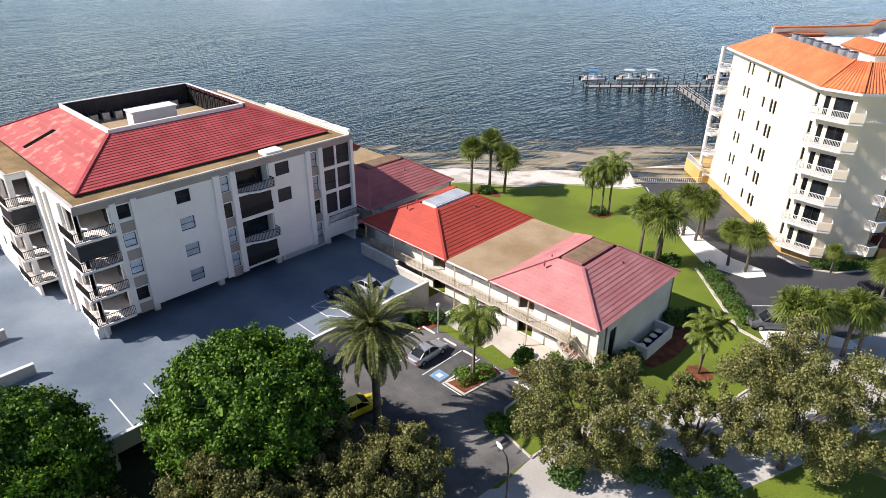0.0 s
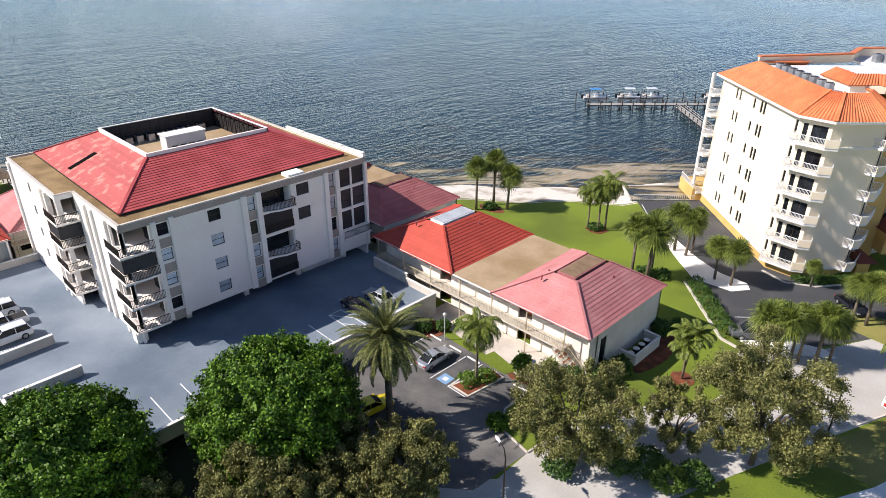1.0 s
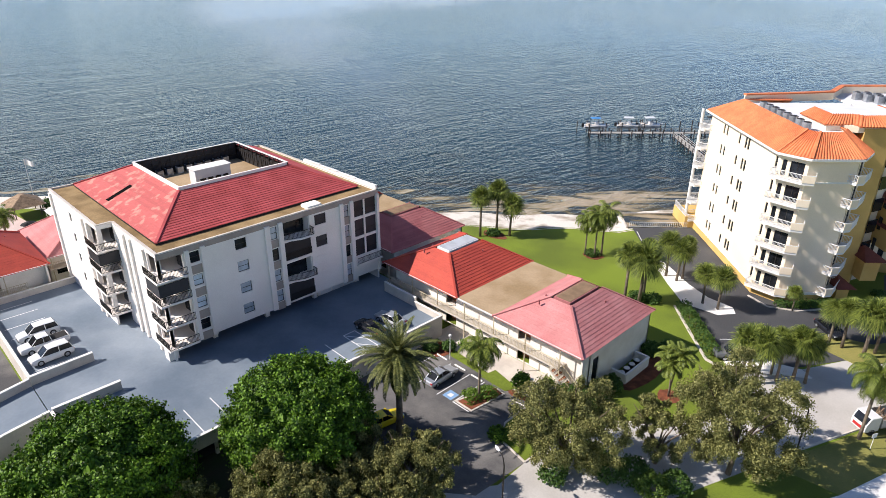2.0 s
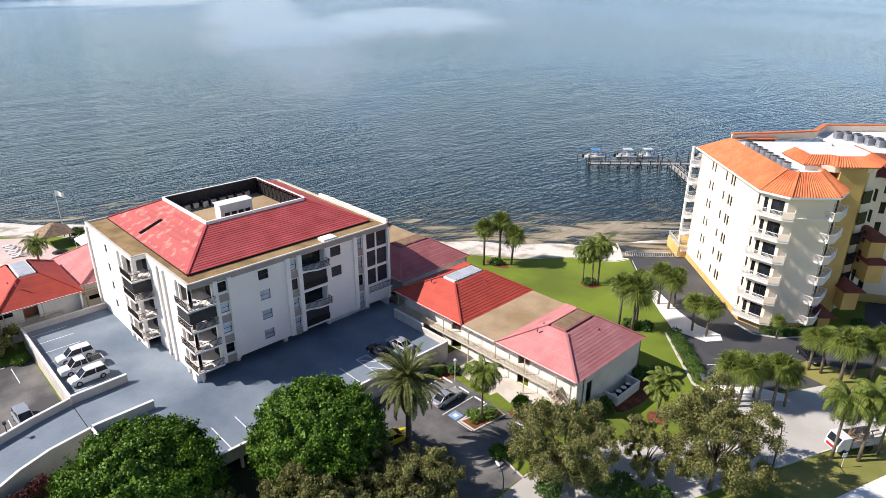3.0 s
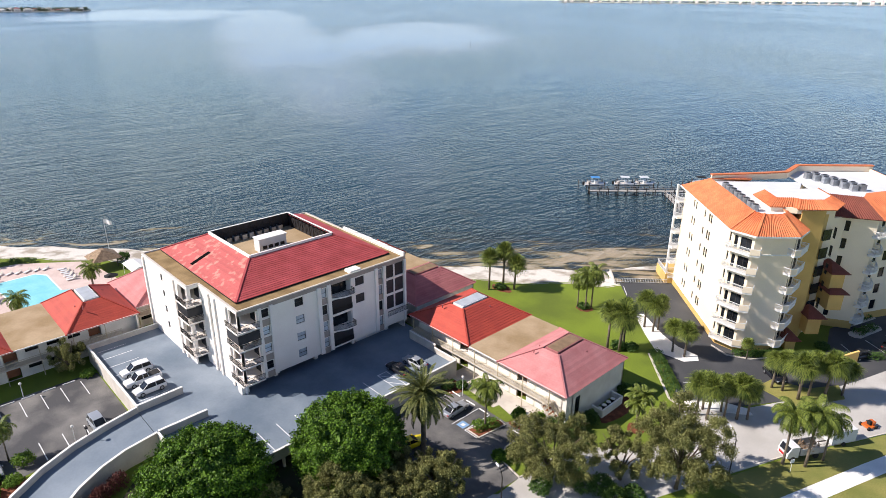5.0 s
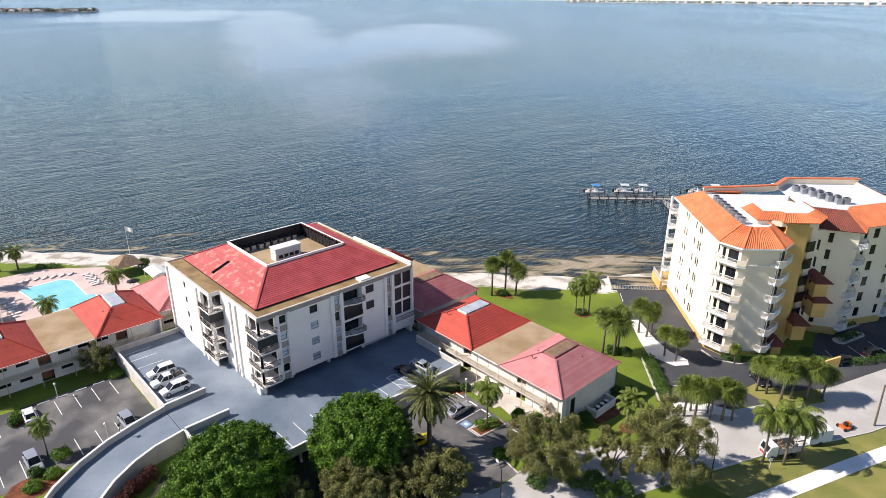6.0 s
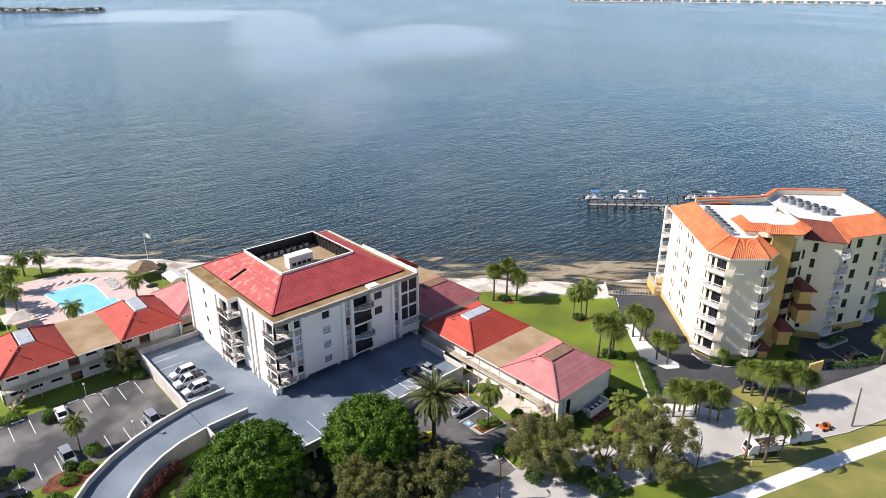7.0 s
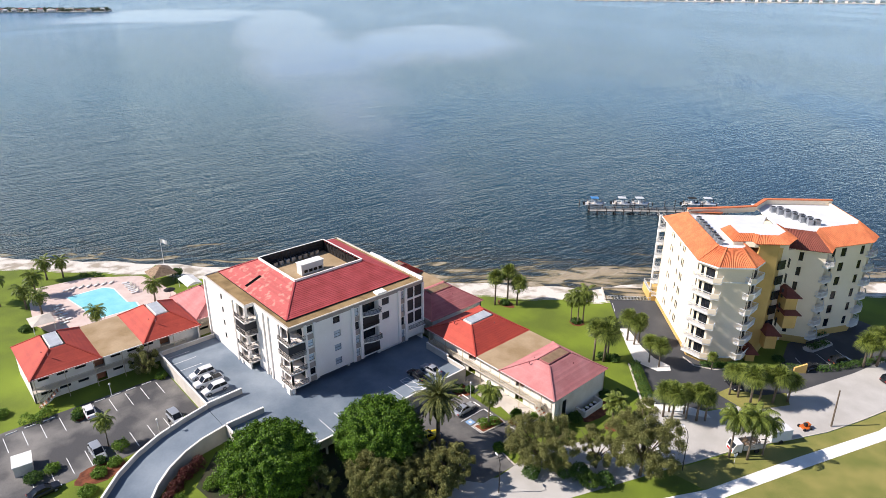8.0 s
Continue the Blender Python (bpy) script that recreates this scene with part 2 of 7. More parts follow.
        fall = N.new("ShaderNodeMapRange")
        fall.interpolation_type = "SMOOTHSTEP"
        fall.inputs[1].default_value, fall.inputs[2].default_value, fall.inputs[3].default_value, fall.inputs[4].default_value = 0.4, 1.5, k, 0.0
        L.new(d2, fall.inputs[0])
        calm_glare = fall.outputs[0] if calm_glare is None else math_node("MAXIMUM", calm_glare, fall.outputs[0])
    # pale cloud reflection is painted into the base colour of the calm water
    cloud_glare = N.new("ShaderNodeMix")
    cloud_glare.data_type = "RGBA"
    L.new(math_node("MULTIPLY", calm_glare, 0.75), cloud_glare.inputs[0])
    L.new(hue.outputs[2], cloud_glare.inputs[6])
    cloud_glare.inputs[7].default_value = (0.25, 0.275, 0.30, 1)
    L.new(cloud_glare.outputs[2], b.inputs["Base Color"])
    ruffle = math_node("ADD", 1.0, math_node("MULTIPLY", calm_glare, -0.93))
    rg = N.new("ShaderNodeMapRange")
    rg.inputs[1].default_value, rg.inputs[2].default_value, rg.inputs[3].default_value, rg.inputs[4].default_value = 40.0, 1100.0, 0.08, 0.14
    L.new(sep.outputs["Y"], rg.inputs[0])
    L.new(rg.outputs[0], b.inputs["Roughness"])
    w1 = noise_at(0.55, 3, (0.45, 1.25, 1), 0.3, radians(40))
    w2 = noise_at(0.17, 2, (0.42, 1.35, 1), 0.3, radians(46))
    w3 = noise_at(1.5, 2, (0.6, 1.3, 1), 0.3, radians(25))
    h = math_node("ADD", math_node("ADD", math_node("MULTIPLY", w1, 0.85), math_node("ADD", math_node("MULTIPLY", w2, 0.55), math_node("MULTIPLY", noise_at(0.05, 3, (0.45, 1.5, 1), 0.4, radians(42)), 1.0))), math_node("MULTIPLY", w3, 0.24))
    bp = N.new("ShaderNodeBump")
    bp.inputs["Distance"].default_value = 1.0
    L.new(math_node("MULTIPLY", ruffle, math_node("MULTIPLY", far.outputs[0], sl.outputs[0])), bp.inputs["Strength"])
    L.new(h, bp.inputs["Height"])
    L.new(bp.outputs[0], b.inputs["Normal"])
    return m


SEA = sea_mat()


# ---- mesh helpers ----
def box(bm, x0, y0, z0, x1, y1, z1, m=None):
    vs = [bm.verts.new((x, y, z)) for z in (z0, z1) for x, y in ((x0, y0), (x1, y0), (x1, y1), (x0, y1))]
    if m:
        for v in vs:
            v.co = m @ v.co
    for f in ((3, 2, 1, 0), (4, 5, 6, 7), (0, 1, 5, 4), (1, 2, 6, 5), (2, 3, 7, 6), (3, 0, 4, 7)):
        bm.faces.new([vs[i] for i in f])
    return vs


def prism(bm, pts, z0, z1, pts_top=None):
    """A solid over a counter-clockwise outline; z0 and z1 may be lists."""
    n = len(pts)
    za = z0 if isinstance(z0, (list, tuple)) else [z0] * n
    zb = z1 if isinstance(z1, (list, tuple)) else [z1] * n
    lo = [bm.verts.new((p[0], p[1], z)) for p, z in zip(pts, za)]
    hi = [bm.verts.new((p[0], p[1], z)) for p, z in zip(pts_top or pts, zb)]
    bm.faces.new(lo[::-1])
    bm.faces.new(hi)
    for i in range(n):
        j = (i + 1) % n
        bm.faces.new((lo[i], lo[j], hi[j], hi[i]))


def bar(bm, p, q, w, h=None, up=(0, 0, 1)):
    """A square bar from p to q."""
    p, q = Vector(p), Vector(q)
    d = q - p
    ln = d.length
    if ln < 1e-6:
        return
    d /= ln
    u = Vector(up)
    if abs(d.dot(u)) > 0.95:
        u = Vector((1, 0, 0))
    s = d.cross(u).normalized()
    u = s.cross(d)
    h = h or w
    m = Matrix(((s.x, u.x, d.x, p.x), (s.y, u.y, d.y, p.y), (s.z, u.z, d.z, p.z), (0, 0, 0, 1)))
    box(bm, -w / 2, -h / 2, 0, w / 2, h / 2, ln, m)


def tube(bm, pts, radii, sides=8, cap=True):
    rings = []
    for i, (p, r) in enumerate(zip(pts, radii)):
        p = Vector(p)
        d = (Vector(pts[min(i + 1, len(pts) - 1)]) - Vector(pts[max(i - 1, 0)])).normalized()
        a = d.cross(Vector((1, 0, 0)) if abs(d.x) < 0.8 else Vector((0, 1, 0))).normalized()
        c = d.cross(a)
        rings.append([bm.verts.new(p + (a * math.cos(t) + c * math.sin(t)) * r) for t in [2 * math.pi * k / sides for k in range(sides)]])
    for ra, rb in zip(rings, rings[1:]):
        for k in range(sides):
            bm.faces.new((ra[k], ra[(k + 1) % sides], rb[(k + 1) % sides], rb[k]))
    if cap:
        bm.faces.new(rings[0][::-1])
        bm.faces.new(rings[-1])


def thing(name, label, category, m=None, group="", kind=""):
    ob = new(name)
    ob.empty_display_size = 0.3
    if m is not None:
        ob.matrix_basis = m
    return tagged(ob, label, category, group, kind)


def mesh_of(name, bm, material, smooth=False):
    bmesh.ops.recalc_face_normals(bm, faces=bm.faces)
    me = bpy.data.meshes.new(name)
    bm.to_mesh(me)
    bm.free()
    me.materials.append(material)
    if smooth:
        for p in me.polygons:
            p.use_smooth = True
    return me


def part(name, bm, material, parent, label="", smooth=False, world=False):
    """Links a bmesh as one mesh under a thing or part. world: its points are world places."""
    if world:
        m = parent.matrix_basis
        if parent.parent:
            m = parent.parent.matrix_basis @ m
        bm.transform(m.inverted())
    ob = new(name, mesh_of(name, bm, material, smooth))
    ob.parent = parent
    return tagged(ob, label)


def setting(name, bm, material, label, category, smooth=False):
    return tagged(new(name, mesh_of(name, bm, material, smooth)), label, category, kind="structure")


def B(fn, *a, **k):
    bm = bmesh.new()
    fn(bm, *a, **k)
    return bm


def share(name, ob, parent, m):
    """Another piece on the same mesh."""
    o = new(name, ob.data)
    o.parent = parent
    o.matrix_basis = m
    return o


def wall_panel(bm, org, ux, length, z0, z1, thick, holes):
    """A wall from org along the unit direction ux; its outside is to the right of ux. holes: (a, b, za, zb)."""
    org, ux = Vector((*org, 0)), Vector((*ux, 0))
    nrm = Vector((ux.y, -ux.x, 0))
    m = Matrix(((ux.x, -nrm.x, 0, org.x), (ux.y, -nrm.y, 0, org.y), (0, 0, 1, 0), (0, 0, 0, 1)))
    us = sorted({0, length, *[h[0] for h in holes], *[h[1] for h in holes]})
    for a, b in zip(us, us[1:]):
        if b - a < 1e-4:
            continue
        mid = (a + b) / 2
        cuts = sorted((h[2], h[3]) for h in holes if h[0] < mid < h[1])
        z = z0
        for za, zb in cuts + [(z1, z1)]:
            if za - z > 1e-3:
                box(bm, a, 0, z, b, thick, za, m)
            z = max(z, zb)
    return m


def window(parent, m, a, b, za, zb, pane_mat=None, frame=0.07, frame_mat=None, mullion=True):
    """A window set back in its opening: a frame with a pane; m: the wall's matrix."""
    bm = bmesh.new()
    y0, y1 = 0.10, 0.18
    box(bm, a, y0, za, b, y1, za + frame, m)
    box(bm, a, y0, zb - frame, b, y1, zb, m)
    box(bm, a, y0, za + frame, a + frame, y1, zb - frame, m)
    box(bm, b - frame, y0, za + frame, b, y1, zb - frame, m)
    if mullion:
        zc = (za + zb) / 2
        box(bm, a + frame, y0 + 0.01, zc - 0.03, b - frame, y1 - 0.01, zc + 0.03, m)
    w = part("window", bm, frame_mat or DARKMETAL, parent)
    bm = bmesh.new()
    box(bm, a + frame, 0.135, za + frame, b - frame, 0.15, zb - frame, m)
    part("pane", bm, pane_mat or GLASS, w)
    return w


def railing(bm, p, q, h=1.05, gap=0.16, w=0.035, rail=0.06, z=None):
    p, q = Vector(p), Vector(q)
    up = Vector((0, 0, h))
    bar(bm, p + up, q + up, rail)
    bar(bm, p + up * 0.12, q + up * 0.12, rail * 0.8)
    n = max(1, int((q - p).length / gap))
    for i in range(n + 1):
        a = p.lerp(q, i / n)
        bar(bm, a + up * 0.1, a + up, w)


# ---- ground, shore and sea ----
# along the shore s = (x + y) / r2, out to sea n = (y - x) / r2
R2 = math.sqrt(2)


def sn(s, n, z):
    return ((s - n) / R2, (s + n) / R2, z)


def lawn_edge(s):
    k = [(-3000, 110), (-130, 110), (-90, 109), (-60, 107), (0, 101.5), (33, 100), (46, 104), (60, 108), (90, 108), (3000, 108)]
    for (a, na), (b, nb) in zip(k, k[1:]):
        if a <= s <= b:
            return na + (nb - na) * (s - a) / (b - a) + 0.7 * math.sin(s * 0.35) * (1 if abs(s) < 200 else 0)
    return 108


bm = bmesh.new()
_ss = [-3000, -1000, -400, -250] + [-200 + 4 * i for i in range(88)] + [200, 400, 1000, 3000]
_rows = [(-3000, 0), (-150, 0), (-40, 0), (20, 0), (60, 0)]
grid = []
for s in _ss:
    e = lawn_edge(s)
    col = [sn(s, n, z) for n, z in _rows] + [sn(s, e + d, z) for d, z in ((0, 0.0), (1.6, -0.55), (9, -1.5), (40, -2.6), (300, -8), (4000, -12))]
    grid.append([bm.verts.new(p) for p in col])
for ca, cb in zip(grid, grid[1:]):
    for i in range(len(ca) - 1):
        bm.faces.new((ca[i], cb[i], cb[i + 1], ca[i + 1]))
setting("ground", bm, GRASS, "mown green lawn running down to the shore", "lawn")

bm = bmesh.new()
prev = None
for s in [x for x in _ss if abs(x) <= 400]:
    e = lawn_edge(s)
    cur = [bm.verts.new(sn(s, e + d, z)) for d, z in ((-0.6, 0.03), (5, -0.50), (9, -0.89), (22, -1.45))]
    if prev:
        for i in range(3):
            bm.faces.new((prev[i], cur[i], cur[i + 1], prev[i + 1]))
    prev = cur
setting("beach", bm, SAND, "narrow strip of pale sand with dark seaweed", "beach")

sea_m = pose(0, 0, -0.9, 0, 0, 45) @ Matrix.Translation((0, 108, 0))
bm = bmesh.new()
ys = [-6, 40, 120, 400, 1200, 4800]
xs = [-4500, -1200, -300, 0, 300, 1200, 4500]
vs = [[bm.verts.new((x, y, 0)) for x in xs] for y in ys]
for ra, rb in zip(vs, vs[1:]):
    for i in range(len(xs) - 1):
        bm.faces.new((ra[i], ra[i + 1], rb[i + 1], rb[i]))
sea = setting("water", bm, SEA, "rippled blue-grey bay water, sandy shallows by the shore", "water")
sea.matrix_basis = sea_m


def slab(name, pts, z0, z1, material, label, category):
    return setting(name, B(prism, pts, z0, z1), material, label, category)


def rect(x0, y0, x1, y1):
    return [(x0, y0), (x1, y0), (x1, y1), (x0, y1)]


# car parks, roads, paths
slab("car_park_west", [(-88, -60), (-66.5, -60), (-66.5, -16), (-67.5, 0.5), (-87, 0.5)], -0.3, 0.02, ASPHALT, "worn grey asphalt car park with white bay lines", "car park")
slab("car_park_east", [(-44.8, 21), (-33.5, 22), (-25, 24.5), (-22.5, 26.5), (-22.0, 33.3), (-25.6, 34), (-27.3, 36.4), (-27.4, 41), (-44.8, 41.5)], -0.3, 0.02, ASPHALT, "patched dark asphalt car park between the buildings", "car park")
slab("street", [(-20, 12), (-4.6, 51.4), (1.4, 65.8), (6, 74.6), (9.3, 81.2), (12.4, 90), (16, 102), (22, 135), (12, 137), (5, 107), (1, 91.5), (-4.5, 77.5), (-9.5, 68), (-15, 64), (-14.4, 59.6), (-12.6, 55), (-13.3, 51), (-17, 47), (-21, 43), (-22, 33.3), (-21.9, 29), (-26, 24)], -0.3, 0.015, ROADC, "pale concrete street with a low kerb", "street")
slab("entrance_drive", [(-4.5, 77.5), (1.2, 91.5), (-5, 96), (-12, 88.5), (-20.5, 86.5), (-32.5, 98.6), (-39.8, 105.2), (-47, 96.5), (-35.8, 85.0), (-24, 75), (-15, 66), (-10, 68.5)], -0.3, 0.03, ASPHALT_D, "dark asphalt drive beside the cream building", "drive")
slab("car_park_north", [(-5, 96), (1.2, 91.5), (6, 106), (12, 130), (-2, 132), (-8, 108)], -0.3, 0.025, ASPHALT_D, "dark asphalt parking by the cream building", "car park")
slab("footpath", [(-4, 36), (4, 50.5), (10.5, 69), (17.5, 88), (22, 110), (20, 110), (15.3, 88.5), (8.3, 70), (1.8, 51.5), (-6, 37)], -0.3, 0.02, PATHW, "white shell footpath through rough grass", "path")
slab("street_verge", [(-4.4, 51.0), (1.8, 51.5), (8.3, 70), (15.3, 88.5), (20, 110), (24, 135), (22.2, 135), (16.2, 102), (12.6, 90), (9.5, 81.2), (6.2, 74.4), (1.6, 65.6)], -0.3, 0.012, GRASS_DRY, "mottled green verge grass between street and path", "verge")
slab("verge", [(10.5, 69.2), (17.5, 88), (22, 110), (90, 110), (60, 20), (-2, 20), (4.2, 50.5)], -0.3, 0.012, GRASS_DRY, "dry mottled verge grass", "verge")
slab("pool_terrace", [(-121, -13), (-112, -8), (-112, 14), (-123, 16), (-134, 14.5), (-139.5, 13), (-148, 1.5), (-149.5, -11), (-140, -13.5), (-128, -15)], -0.3, 0.05, PAVER, "pink paved terrace round a swimming pool", "terrace")
slab("shore_walk", [(-36.6, 85.6), (-31.0, 80.0), (-26.4, 75.9), (-21.2, 76.2), (-19.6, 78.4), (-20.6, 79.9), (-24.5, 80.2), (-28.6, 82.2), (-35.4, 87.0)], -0.3, 0.06, PATHW, "pale paved strip under palms", "path")


# ---- tiled roofs ----
def courses(parent, a, b, c, d, material, step=0.42, lift=0.10, name="tile_course"):
    """Overlapping tile courses on the slope with the eave a-b and the top c-d (d above a), each course a piece."""
    a, b, c, d = map(Vector, (a, b, c, d))
    slope = ((d + c) / 2 - (a + b) / 2).length
    n = max(3, int(slope / step))
    up = (b - a).cross(d - a).normalized()
    if up.z < 0:
        up = -up
    for i in range(n):
        t0, t1 = i / n, min(1.0, (i + 1.08) / n)
        p0, q0 = a.lerp(d, t0), b.lerp(c, t0)
        p1, q1 = a.lerp(d, t1), b.lerp(c, t1)
        bm = bmesh.new()
        v = [bm.verts.new(x) for x in (p0, q0, q1, p1, p0 + up * lift, q0 + up * lift, q1 + up * 0.02, p1 + up * 0.02)]
        for f in ((4, 5, 6, 7), (0, 1, 5, 4), (1, 2, 6, 5), (3, 0, 4, 7), (3, 2, 1, 0)):
            bm.faces.new([v[k] for k in f])
        part(name, bm, material, parent, world=True)


def ridge(parent, pts, material, w=0.30, name="ridge_cap"):
    bm = bmesh.new()
    for p, q in zip(pts, pts[1:]):
        bar(bm, Vector(p) + Vector((0, 0, 0.08)), Vector(q) + Vector((0, 0, 0.08)), w, 0.16)
    part(name, bm, material, parent, world=True)


# ---- tall block on the parking deck ----
DZ = 2.2
tower = thing("apartment_block", "white four-storey apartment block with a red tiled mansard roof", "building", pose(-76, 30, DZ))
X1, X0, Y0, Y1 = -60.6, -93.0, 14.6, 46.3
ZB, ZP = 4.1, 16.3
FL = [4.1, 7.1, 10.1, 13.1]
# floors
for z in FL + [16.0]:
    bm = bmesh.new()
    prism(bm, [(-92.8, 12.9), (-74.2, 12.9), (-74.2, 15.2), (X1 - 0.25, 15.0), (X1 - 0.25, 46.1), (-92.8, 46.1)], z - 0.25, z)
    part("floor_slab", bm, STUCCO, tower, world=True)
# inner rooms
bm = bmesh.new()
box(bm, -91, 18.6, ZB, -63.8, 42, 16)
part("inner_core", bm, INTERIOR, tower, world=True)
# east wall with its openings
win_e = [(9.4, 10.9, z + 0.75, z + 2.15) for z in FL]
col1 = [(3.7, 4.9, z + 0.9, z + 2.3) for z in FL]
col2 = [(14.2, 15.2, z + 0.6, z + 2.3) for z in FL]
bal2 = [(16.0, 20.1, z + 0.02, z + 2.6) for z in FL]
win3 = [(20.9, 22.7, FL[3] + 0.7, FL[3] + 2.2), (20.9, 22.7, FL[2] + 0.5, FL[2] + 2.1)]
col4 = [(25.6, 26.5, z + 0.5, z + 2.3) for z in FL]
log_e = [(0.35, 3.1, z + 0.02, z + 2.62) for z in FL]
log_n = [(27.3, 29.1, z + 0.02, z + 2.62) for z in FL[1:]] + [(29.35, 31.3, z + 0.02, z + 2.62) for z in FL[1:]]
bm = bmesh.new()
me_m = wall_panel(bm, (X1, Y0), (0, 1), Y1 - Y0, ZB - 0.25, ZP, 0.25, win_e + col1 + col2 + bal2 + win3 + col4 + log_e + log_n)
part("east_wall", bm, STUCCO, tower, world=True)
LOC = tower.matrix_basis.inverted()
M = LOC @ me_m
for i, h in enumerate(win_e):
    window(tower, M, *h, pane_mat=(BLIND, BLIND, BLIND, GLASS, BLIND)[i])
for i, h in enumerate(col1 + col2 + col4):
    window(tower, M, *h, pane_mat=GLASS if i % 3 == 0 else BLIND)
for h in win3:
    window(tower, M, *h, pane_mat=SCREEN)
# taupe panels, pilasters and the slanted balcony fronts
for a, b, holes in ((3.6, 5.0, col1), (14.1, 15.3, col2), (25.5, 26.6, col4)):
    for z in FL:
        part("spandrel_panel", B(box, a, -0.04, z - 0.55, b, 0.02, z + 0.55, M), TAUPE, tower)
for a, b in ((3.1, 3.6), (5.0, 5.55), (13.4, 14.1), (15.3, 15.95), (24.9, 25.5), (26.6, 27.2), (31.3, 31.7)):
    part("pilaster", B(box, a, -0.32, ZB - 0.25, b, -0.003, ZP - 0.5, M), STUCCO, tower)
part("taupe_coping", B(box, -0.05, -0.06, ZP - 0.75, Y1 - Y0 + 0.05, -0.005, ZP - 0.05, M), TAUPE, tower)
for a, b, z in ((22.4, 24.2, FL[3] - 0.9), (20.9, 22.6, FL[2] - 0.85), (20.9, 22.6, FL[1] - 0.4)):
    part("stucco_panel", B(box, a, -0.05, z, b, -0.003, z + 0.12, M), STUCCO, tower)
for i, z in enumerate(FL):
    out = 0.95 if i in (1, 3) else 0.05
    bm = bmesh.new()
    vs = [(16.0, 0), (20.1, 0), (20.1, -out), (18.2, -out * 0.9)] if out > 0.5 else [(16.0, 0.0), (20.1, 0.0), (20.1, -0.05), (16.0, -0.05)]
    prism(bm, vs[::-1], z - 0.22, z)
    bm.transform(M)
    bal = part("balcony", bm, STUCCO, tower)
    bm = bmesh.new()
    for p, q in zip(vs[1:], vs[2:] + vs[:1]):
        railing(bm, (p[0], p[1], z), (q[0], q[1], z), 1.0)
    bm.transform(M)
    part("railing", bm, DARKMETAL, bal)
    part("sliding_door", B(box, 16.2, 1.3, z, 19.9, 1.38, z + 2.35, M), GLASS, tower)
    if i in (0, 2):
        part("insect_screen", B(box, 16.0, 0.05, z, 20.1, 0.07, z + 2.6, M), SCREEN, tower)
    part("loggia_side", B(box, 20.0, 0.2, z, 20.25, 3.0, z + 2.7, M), STUCCO, tower)
    part("loggia_side", B(box, 15.85, 0.2, z, 16.0, 3.0, z + 2.7, M), STUCCO, tower)
# screened corner loggias by the north-east corner
for h in log_n:
    part("insect_screen", B(box, h[0], 0.16, h[2], h[1], 0.18, h[3], M), SCREEN, tower)
for z in FL[1:]:
    bm = bmesh.new()
    bar(bm, (27.3, 0.1, z + 1.0), (31.3, 0.1, z + 1.0), 0.06)
    bm.transform(M)
    part("screen_rail", bm, DARKMETAL, tower)
bm = bmesh.new()
prism(bm, [(27.2, 0), (31.7, 0), (31.7, -0.7), (27.2, -0.7)][::-1], FL[0] + 1.7, FL[0] + 1.95)
bm.transform(M)
nb = part("balcony", bm, STUCCO, tower)
bm = bmesh.new()
railing(bm, (27.2, -0.65, FL[0] + 1.95), (31.7, -0.65, FL[0] + 1.95), 1.0)
bm.transform(M)
part("railing", bm, DARKMETAL, nb)

# south walls: western bay stands forward
bm = bmesh.new()
swin = [(8.0, 8.8, z + 0.7, z + 2.0) for z in FL] + [(16.0, 18.6, z + 0.02, z + 2.62) for z in FL]
ms = wall_panel(bm, (X0, 12.7), (1, 0), 19.0, DZ, ZP, 0.25, swin)
part("south_wall_west", bm, STUCCO, tower, world=True)
for i, h in enumerate(swin[:4]):
    window(tower, LOC @ ms, *h, pane_mat=GLASS)
bm = bmesh.new()
swin2 = [(3.0, 4.0, z + 0.7, z + 2.1) for z in FL] + [(10.4, 13.0, z + 0.02, z + 2.62) for z in FL] + [(4.4, 5.6, DZ, DZ + 1.75)]
ms2 = wall_panel(bm, (-74.0, Y0), (1, 0), 13.4, DZ, ZP, 0.25, swin2)
part("south_wall_east", bm, STUCCO, tower, world=True)
for h in swin2[:4]:
    window(tower, LOC @ ms2, *h, pane_mat=GLASS)
part("entrance_door", B(box, 4.4, 0.12, DZ, 5.6, 0.2, DZ + 1.75, LOC @ ms2), DARKMETAL, tower)
for x, y in ((-92.6, 12.7), (-79.5, 12.7), (-77.6, 12.7), (-70.6, Y0), (-64.6, Y0), (-68.6, Y0)):
    bm = bmesh.new()
    box(bm, x, y - 0.28, DZ, x + 0.55, y - 0.003, ZP - 0.4)
    part("pilaster", bm, STUCCO, tower, world=True)
# side of the western bay
bm = bmesh.new()
hs = [(0.3, 1.75, z + 0.02, z + 2.62) for z in FL]
wall_panel(bm, (-74.0, 12.95), (0, 1), 1.6, ZB - 0.25, ZP, 0.25, hs)
part("bay_side_wall", bm, STUCCO, tower, world=True)
bm = bmesh.new()
wall_panel(bm, (X0, 46.3), (0, -1), 33.35, DZ, ZP, 0.25, [])
part("west_wall", bm, STUCCO, tower, world=True)
bm = bmesh.new()
wall_panel(bm, (X1 - 0.25, Y1), (-1, 0), 31.9, DZ, ZP, 0.25, [])
part("north_wall", bm, STUCCO, tower, world=True)


